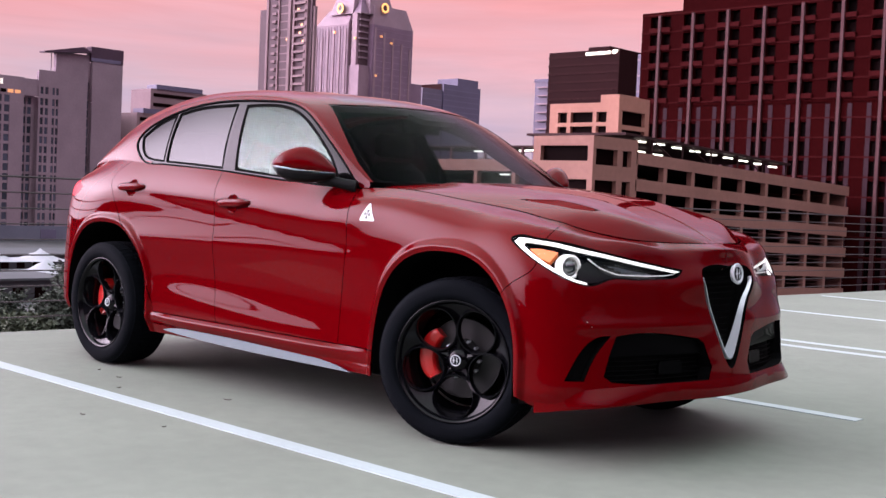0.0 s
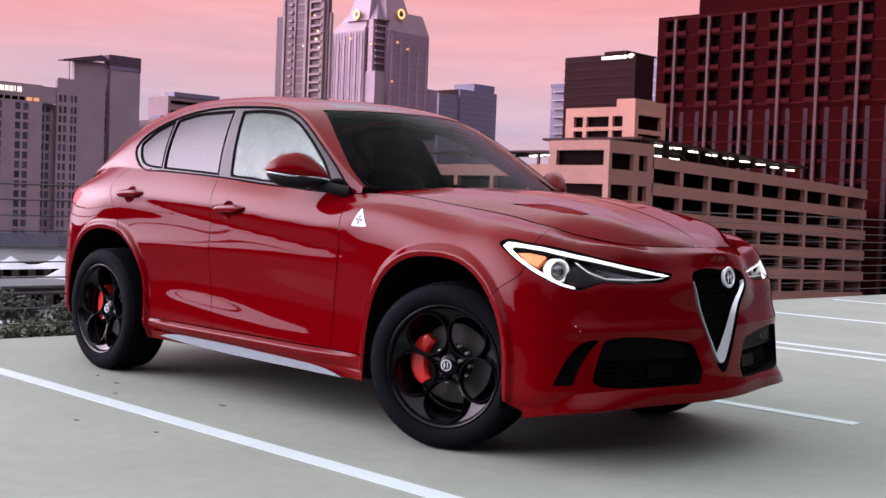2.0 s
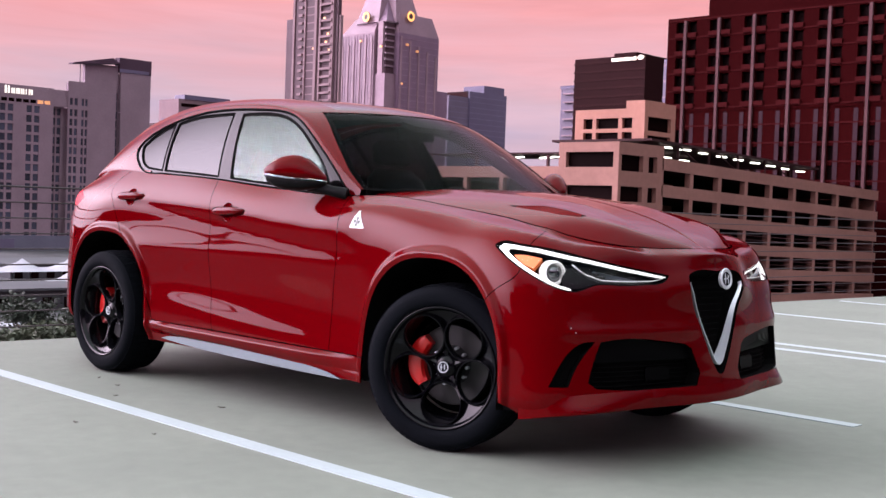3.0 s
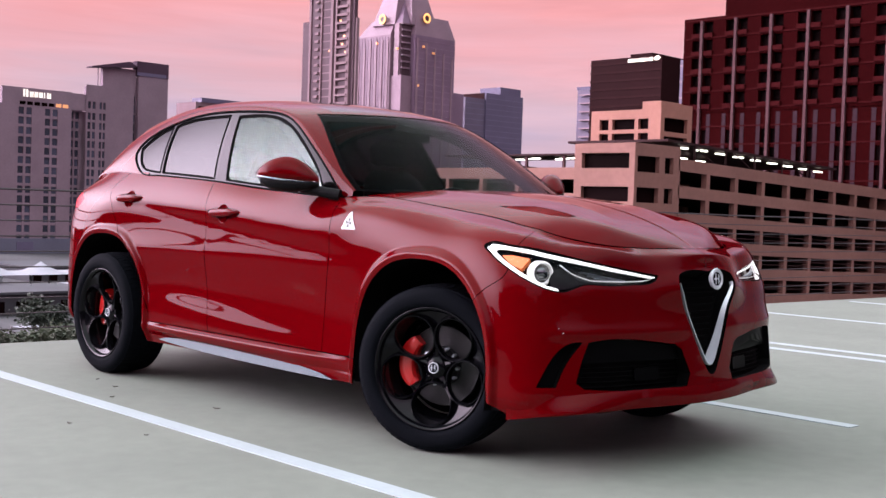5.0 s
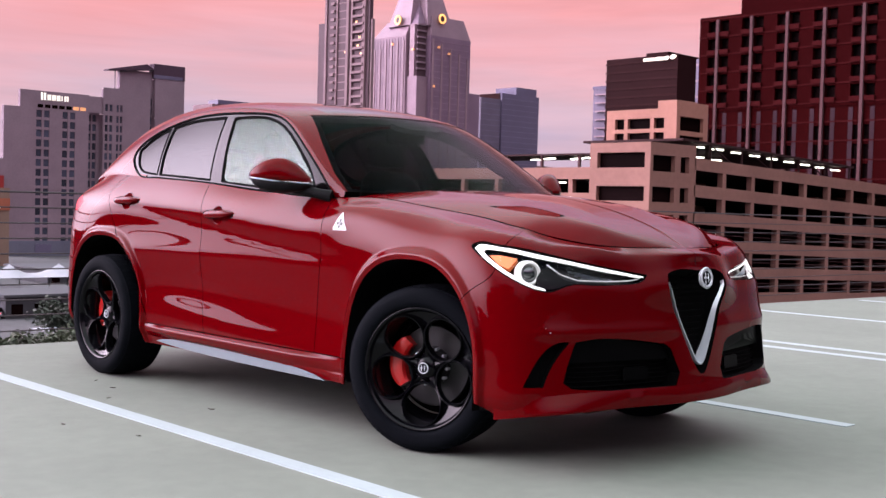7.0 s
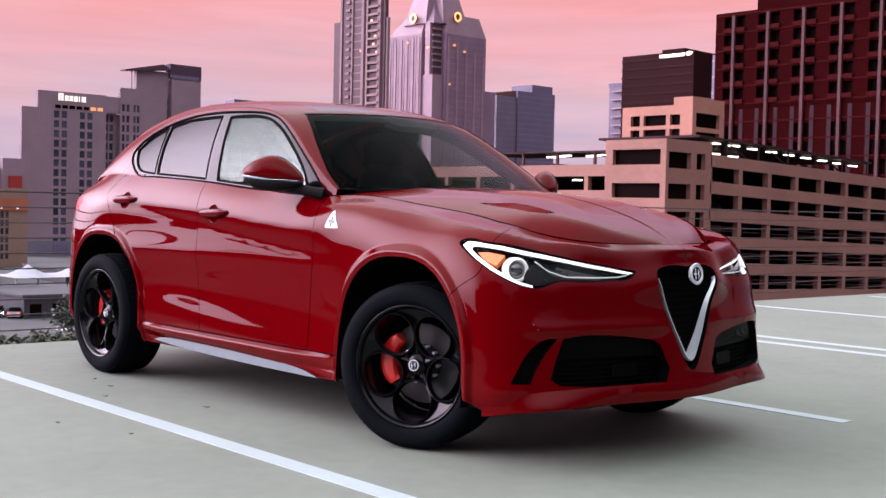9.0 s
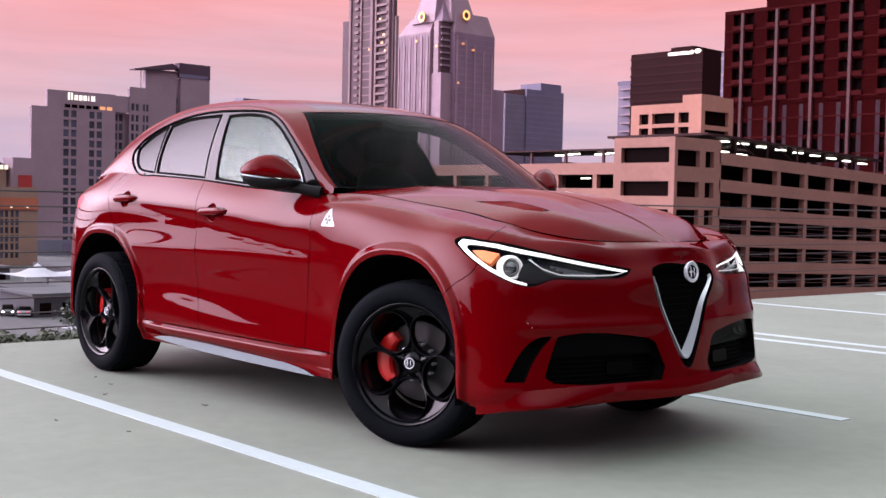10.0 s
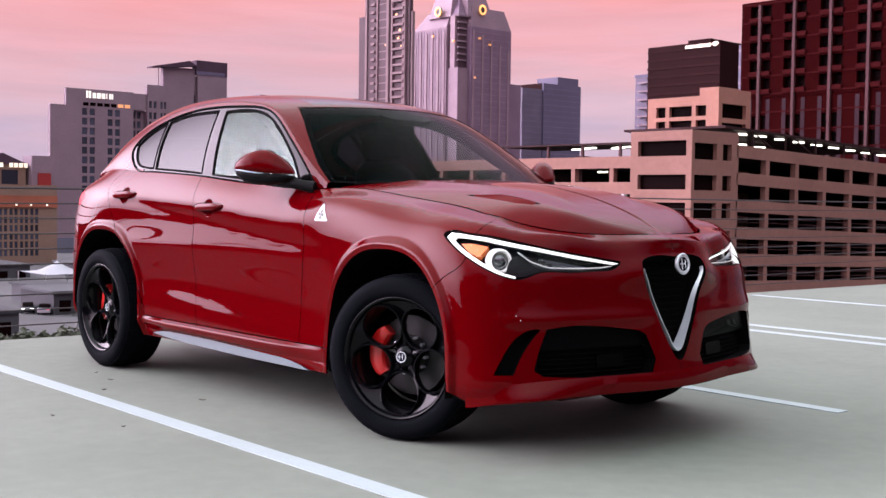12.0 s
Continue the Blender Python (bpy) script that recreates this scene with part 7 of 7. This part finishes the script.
for w0, w1, sg, t0, t1 in ((0.20, 0.86, 1, 0.06, 0.03), (0.98, 0.40, -1, 0.07, 0.06)):
    wip = new("wiper")
    wip.parent = car
    wip["label"] = "black windscreen wiper at rest"
    n_ = 12
    part("wiper_blade", tube(bmesh.new(), [top_at(t0 + (t1 - t0) * i / n_, w0 + (w1 - w0) * i / n_, 0.004, sg) for i in range(n_ + 1)], 0.006, 6), M_PLASTIC, wip, smooth=True)
    part("wiper_arm", tube(bmesh.new(), [top_at(t0 - 0.02 + (t1 - t0) * i / n_ - 0.03 * i / n_, (w0 + w1) / 2 + (w1 - w0) / 2 * i / n_, 0.010, sg) for i in range(n_ + 1)], 0.007, 6), M_PLASTIC, wip, smooth=True)
SENS = rounded([(2.42, 0.86), (2.46, 0.80), (2.70, 0.76), (2.74, 0.84), (2.74, 1.0), (2.42, 1.0)], 0.05, sharp=(4, 5))
skin("sensor_cover", cabin_top, SENS, M_DASH, car, both=True, cell=0.08, gap=0, thick=0.03, lift=-0.012, label="dark sensor cover behind the windscreen")
bm = box(bmesh.new(), -0.012, -0.115, -0.035, 0.012, 0.115, 0.035, 0.010)
part("inside_mirror", bm, M_PLASTIC, car, "black inside mirror", smooth=True, m=Matrix.Translation((-1.10, 0.0, 1.475)) @ Matrix.Rotation(radians(-12), 4, "Z"))

# ---- cabin ----
dash_rows = []
for x_, z_ in ((-0.40, 0.60), (-0.40, 1.07), (-0.52, 1.095), (-0.75, 1.105), (-0.90, 1.09), (-0.97, 1.04), (-0.96, 0.93), (-0.90, 0.80), (-0.86, 0.60)):
    dash_rows.append([(x_ - 0.22 * (abs(y_) / 0.70) ** 2 * (1 if x_ > -0.6 else 0.3), y_, z_ - 0.015 * (abs(y_) / 0.70) ** 2) for y_ in np.linspace(-0.70, 0.70, 15)])
strip("dashboard", dash_rows, M_DASH, car, "dark soft dashboard")
part("cabin_floor", box(bmesh.new(), -3.30, -0.76, 0.30, -0.45, 0.76, 0.36), M_DASH, car)
part("centre_console", box(bmesh.new(), -1.85, -0.12, 0.36, -0.85, 0.12, 0.78, 0.03), M_DASH, car)
part("instrument_hood", lathe(bmesh.new(), [(0.0, -0.06), (0.12, -0.06), (0.13, 0.02), (0.125, 0.10), (0.0, 0.10)], 24, "x"), M_DASH, car, smooth=True, m=Matrix.Translation((-0.88, 0.37, 1.06)) @ Matrix.Diagonal((1, 1.4, 0.55, 1)))
whl = part("steering_wheel", tube(bmesh.new(), [(0, 0.18 * math.cos(k * math.tau / 36), 0.18 * math.sin(k * math.tau / 36)) for k in range(36)], 0.016, 8, True), M_SEAT, car, "dark leather steering wheel", smooth=True, m=Matrix.Translation((-1.09, 0.37, 1.02)) @ Matrix.Rotation(radians(-22), 4, "Y"))
bm = box(bmesh.new(), -0.02, -0.06, -0.05, 0.02, 0.06, 0.05, 0.015)
part("wheel_boss", bm, M_SEAT, whl)
for a in (0, math.pi, -math.pi / 2):
    part("wheel_spoke", tube(bmesh.new(), [(0, 0.04 * math.cos(a), 0.04 * math.sin(a)), (0, 0.18 * math.cos(a), 0.18 * math.sin(a))], 0.013, 6), M_SEAT, whl)


def seat_body(name, rows, wide, parent, m):
    """An upholstered body through (x, z, half width, half depth) stations."""
    out = []
    for x_, z_, w_, d_, tx, tz in rows:
        out.append([(x_ + d_ * math.copysign(abs(math.sin(k)) ** 0.7, math.sin(k)) * tx, w_ * math.copysign(abs(math.cos(k)) ** 0.5, math.cos(k)), z_ + d_ * math.copysign(abs(math.sin(k)) ** 0.7, math.sin(k)) * tz) for k in np.linspace(0, math.tau, 24, endpoint=False)])
    o = strip(name, out, M_SEAT, parent, closed=True, caps=True, smooth=2)
    o.matrix_basis = m
    return o


for y_ in (-0.37, 0.37):
    seat = new("front_seat")
    seat.parent = car
    seat["label"] = "dark leather front seat with headrest"
    m_ = Matrix.Translation((0.14, y_, 0))
    seat_body("seat_cushion", [(-1.18, 0.66, 0.22, 0.05, 0, 1), (-1.22, 0.67, 0.25, 0.08, 0, 1), (-1.50, 0.65, 0.25, 0.08, 0, 1), (-1.72, 0.62, 0.24, 0.07, 0, 1)], 0, seat, m_)
    seat_body("seat_back", [(-1.64, 0.62, 0.23, 0.07, 1, 0), (-1.70, 0.80, 0.26, 0.08, 1, 0), (-1.78, 1.05, 0.25, 0.07, 1, 0), (-1.84, 1.24, 0.19, 0.06, 1, 0), (-1.86, 1.30, 0.12, 0.04, 1, 0)], 0, seat, m_)
    seat_body("headrest", [(-1.86, 1.325, 0.09, 0.03, 1, 0), (-1.865, 1.345, 0.13, 0.055, 1, 0), (-1.88, 1.44, 0.13, 0.05, 1, 0), (-1.885, 1.475, 0.09, 0.03, 1, 0)], 0, seat, m_)
bench = new("rear_seat")
bench.parent = car
bench["label"] = "dark leather rear bench"
seat_body("seat_cushion", [(-2.10, 0.66, 0.60, 0.06, 0, 1), (-2.20, 0.68, 0.64, 0.09, 0, 1), (-2.60, 0.66, 0.64, 0.08, 0, 1)], 0, bench, Matrix())
seat_body("seat_back", [(-2.58, 0.62, 0.62, 0.07, 1, 0), (-2.68, 0.90, 0.64, 0.08, 1, 0), (-2.76, 1.18, 0.60, 0.06, 1, 0), (-2.78, 1.24, 0.52, 0.03, 1, 0)], 0, bench, Matrix())
for y_ in (-0.38, 0.38):
    seat_body("headrest", [(-2.78, 1.25, 0.10, 0.03, 1, 0), (-2.785, 1.28, 0.13, 0.045, 1, 0), (-2.80, 1.36, 0.11, 0.04, 1, 0)], 0, bench, Matrix.Translation((0, y_, 0)))
for sg in (1, -1):
    strip("door_card", [[(x_, sg * 0.80, z_) for x_ in np.linspace(-0.75, -2.70, 9)] for z_ in (0.36, 0.80, 1.09)] + [[(x_, sg * 0.765, 1.115 + 0.055 * (-0.75 - x_) / 1.0 * 0.8) for x_ in np.linspace(-0.75, -2.70, 9)]], M_DASH, car, "dark door lining")

# ---- street below the deck ----
M_BARK = mat("tree_bark", (0.06, 0.045, 0.035), rough=0.9, vary=0.2, scale=6)
M_FOLIAGE = mat("tree_leaves", (0.026, 0.036, 0.024), rough=0.7, vary=0.45, scale=0.9, fine=0.2)
M_FOLIAGE_B = mat("bush_leaves", (0.045, 0.056, 0.030), rough=0.7, vary=0.40, scale=0.8, fine=0.2)
M_TENT = mat("tent_fabric", (0.26, 0.27, 0.30), rough=0.7, vary=0.05, scale=0.6)
M_LOW = wmat("low_grey_wall", (0.075, 0.075, 0.085))
M_LOW_L = wmat("low_pale_wall", (0.11, 0.112, 0.125))
M_HEAD = mat("headlight_glow", (1, 1, 1), emit=(1.0, 0.97, 0.92), strength=14.0)
M_BRAKE = mat("brake_glow", (0.8, 0.05, 0.08), emit=(1.0, 0.10, 0.14), strength=2.0)


def tree(name, x, y, top, spread, seed, leaves, label, base=None):
    """A tapered trunk with limbs and a crown of many small leaf tufts."""
    rng = random.Random(seed)
    z0 = STREET if base is None else base
    ob = empty(name, label, "tree" if name == "tree" else "bush", "street trees", m=Matrix.Translation((x, y, z0)))
    h = top - z0
    bm = tube(bmesh.new(), [(0, 0, -0.1), (0.05 * h * rng.uniform(-0.5, 0.5), 0.02 * h, h * 0.35), (0.02 * h, 0, h * 0.8)], [0.03 * h, 0.022 * h, 0.006 * h], 8)
    tips = []
    for k in range(9):
        a, z_ = rng.uniform(0, math.tau), h * rng.uniform(0.35, 0.7)
        r_ = spread * rng.uniform(0.5, 0.9)
        tip = (r_ * math.cos(a), r_ * math.sin(a), min(h * 0.95, z_ + h * rng.uniform(0.1, 0.3)))
        tube(bm, [(0, 0, z_ * 0.8), (tip[0] * 0.5, tip[1] * 0.5, z_ + 0.03 * h), tip], [0.012 * h, 0.008 * h, 0.002 * h], 5)
        tips.append(tip)
    part("trunk", bm, M_BARK, ob)
    bm = bmesh.new()
    cl = [Vector(t) for t in tips] + [Vector((rng.gauss(0, spread * 0.35), rng.gauss(0, spread * 0.35), h * rng.uniform(0.55, 0.97))) for _ in range(12)]
    for _ in range(2600):
        c = rng.choice(cl)
        p = c + Vector((rng.gauss(0, spread * 0.17), rng.gauss(0, spread * 0.17), rng.gauss(0, h * 0.06)))
        d = Vector((rng.gauss(0, 1), rng.gauss(0, 1), rng.gauss(0, 0.6))).normalized()
        e = d.cross(Vector((rng.gauss(0, 1), rng.gauss(0, 1), rng.gauss(0, 1)))).normalized()
        s = rng.uniform(0.14, 0.34)
        bm.faces.new([bm.verts.new(p + d * s * a + e * s * b) for a, b in ((-1, 0), (0, 0.5), (1, 0), (0, -0.5))])
    part("crown", bm, leaves, ob)
    return ob


rt = random.Random(11)
for i in range(13):
    tree("bush", -86 - 4 * rt.random(), 28.5 + 1.15 * i, -10.3 - 0.5 * rt.random(), 1.7, 40 + i, M_FOLIAGE_B, "leafy green bush by the street below")
for i in range(7):
    tree("bush", -88 - 5 * rt.random(), 43.9 + 1.4 * i, -8.1 - 0.7 * rt.random(), 2.3, 60 + i, M_FOLIAGE, "tall dark green bush by the street below")
for i, (x_, y_, z_) in enumerate(((-97, 52, -7.0), (-100, 57.5, -7.4), (-112, 60, -7.6), (-110, 49, -9.8))):
    tree("tree", x_, y_, z_, 3.4, 70 + i, M_FOLIAGE, "dark green street tree below the deck")


def low_house(x, y, wx, wy, top, material, cap, label):
    ob = empty("low_building", label, "building", "low buildings")
    block(ob, x, y, wx, wy, STREET, top, material, "wall")
    block(ob, x + 0.4, y - 0.4, wx + 0.8, wy + 0.8, top, top + 0.35, cap, "roof")
    n_ = max(2, int(wy / 3.2))
    for i in range(n_):
        block(ob, x + 0.06, y + (i + 0.25) * wy / n_, 0.08, wy / n_ * 0.5, top - 2.6, top - 1.0, M_DARKWIN, "window")
    return ob


low_house(-128, 39.5, 10, 7.5, -12.7, M_LOW_L, M_LOW, "low pale grey flat-roofed building by the street")
low_house(-154, 62, 12, 20, -13.0, M_LOW, M_LOW_L, "low dark grey building with a pale roof")
low_house(-172, 66, 8, 7, -13.4, M_LOW_L, M_LOW, "low grey building with small windows")
low_house(-215, 96, 20, 30, -13.4, M_LOW, M_LOW_L, "long low grey building behind white tents")
low_house(-140, 84, 16, 14, -12.8, M_LOW, M_LOW, "low dark flat-roofed building")
low_house(-228, 66, 20, 22, -13.6, M_LOW_L, M_LOW, "low pale building with a flat roof")


def tent(x, y, wx, wy, eave, peak, n, label):
    ob = empty("tent", label, "tent", "white tents")
    for k in range(n):
        y0 = y + k * wy
        bm = bmesh.new()
        grid = []
        for i in range(9):
            grid.append([bm.verts.new((x - wx * i / 8, y0 + wy * j / 8, eave + (peak - eave) * max(0.0, 1 - math.hypot((i - 4) / 4, (j - 4) / 4)) ** 1.6)) for j in range(9)])
        for i in range(8):
            for j in range(8):
                bm.faces.new((grid[i][j], grid[i][j + 1], grid[i + 1][j + 1], grid[i + 1][j]))
        part("canopy", bm, M_TENT, ob, smooth=2)
        for px_, py_ in ((0, 0), (0, wy), (-wx, 0), (-wx, wy)):
            part("pole", box(bmesh.new(), x + px_ - 0.08, y0 + py_ - 0.08, STREET, x + px_ + 0.08, y0 + py_ + 0.08, eave + 0.02), M_POST, ob)
    return ob


tent(-186, 74, 12, 9.0, -12.6, -10.6, 3, "white peaked event tents by the street")
tent(-118, 51, 3.2, 3.2, -13.6, -12.4, 1, "small white canopy by the street")
tent(-165, 82, 9, 8.0, -13.0, -10.6, 2, "white tent roofs between low buildings")


def street_car(x, y, yaw, paint, label, lit=False):
    """A small parked car: body, cabin, wheels and lamps."""
    ob = empty("parked_car", label, "car", "cars in the street", m=Matrix.Translation((x, y, STREET)) @ Matrix.Rotation(radians(yaw), 4, "Z"))
    rows_ = []
    for y_ in (-0.88, -0.80, 0.80, 0.88):
        k = 0.06 if abs(y_) > 0.85 else 0.0
        rows_.append([(2.2 - k, y_, 0.30), (2.25 - k, y_, 0.62), (2.0, y_, 0.82 - k), (1.1, y_, 0.95 - k), (-1.7, y_, 1.02 - k), (-2.2 + k, y_, 0.95 - k), (-2.25 + k, y_, 0.35)])
    strip("body", rows_, paint, ob, closed=True, caps=True)
    rows_ = [[(1.0, y_ * 1.05, 0.93), (0.25, y_, 1.44), (-1.0, y_, 1.47), (-1.9, y_ * 1.05, 1.0)] for y_ in (-0.72, 0.72)]
    strip("cabin", rows_, M_DARKWIN, ob, closed=True, caps=True)
    for px_ in (1.35, -1.35):
        for py_ in (-0.80, 0.80):
            part("wheel", lathe(bmesh.new(), [(0.0, -0.1), (0.24, -0.1), (0.32, -0.08), (0.32, 0.08), (0.24, 0.1), (0.0, 0.1)], 18), M_RUBBER, ob, m=Matrix.Translation((px_, py_, 0.32)))
    for py_ in (-0.62, 0.62):
        part("headlight", box(bmesh.new(), 2.12, py_ - 0.16, 0.60, 2.27, py_ + 0.16, 0.78, 0.04), M_HEAD if lit else M_SILVER, ob)
        part("tail_light", box(bmesh.new(), -2.26, py_ - 0.16, 0.72, -2.10, py_ + 0.16, 0.88, 0.04), M_BRAKE, ob)
    return ob


street_car(-159, 60.3, -22, M_LAMP_IN, "dark car with lit headlights in the street", True)
street_car(-156.3, 61.8, 150, M_SILVER, "silver car with lit tail lights in the street")
street_car(-181, 69.6, -22, M_WHITE, "white car with lit headlights in the street", True)
street_car(-122, 58.0, 70, M_SILVER, "grey car parked in the street")


# trim on the inside of the windscreen pillars
_rail = spline(np.arange(len(RAIL)), RAIL)
for sg in (1, -1):
    bm = bmesh.new()
    rows_ = []
    for u in np.linspace(0.35, 4.0, 16):
        p_ = _rail(u)
        w_ = 0.05 + 0.09 * smooth_step(0.0, 2.0, u)
        rows_.append([bm.verts.new((p_[0] + dx, -sg * (p_[1] + dy), p_[2] + dz)) for dx, dy, dz in ((-0.015, 0.045, -0.035), (-0.015 - w_ * 0.5, 0.034, -0.050), (-0.015 - w_, 0.012, -0.070))])
    for a_, b_ in zip(rows_, rows_[1:]):
        for k in range(2):
            bm.faces.new((a_[k], a_[k + 1], b_[k + 1], b_[k]))
    bmesh.ops.solidify(bm, geom=bm.faces[:], thickness=0.006)
    part("pillar_trim", bm, M_TRIM_IN, car, "pale grey inner pillar trim", smooth=True)

# the far flank of the upper body stands a little further out than the near one
bpy.context.view_layer.update()
for ob_ in car.children_recursive:
    if ob_.type != "MESH" or ob_.data.users > 1:
        continue
    inv_ = ob_.matrix_world.inverted()
    for v_ in ob_.data.vertices:
        w_ = ob_.matrix_world @ v_.co
        if w_.y > 0.0 and w_.z > 0.85:
            w_.y += 0.12 * w_.y * float(1 - smooth_step(-0.65, 0.15, w_.x)) * float(smooth_step(0.85, 1.05, w_.z))
            v_.co = inv_ @ w_
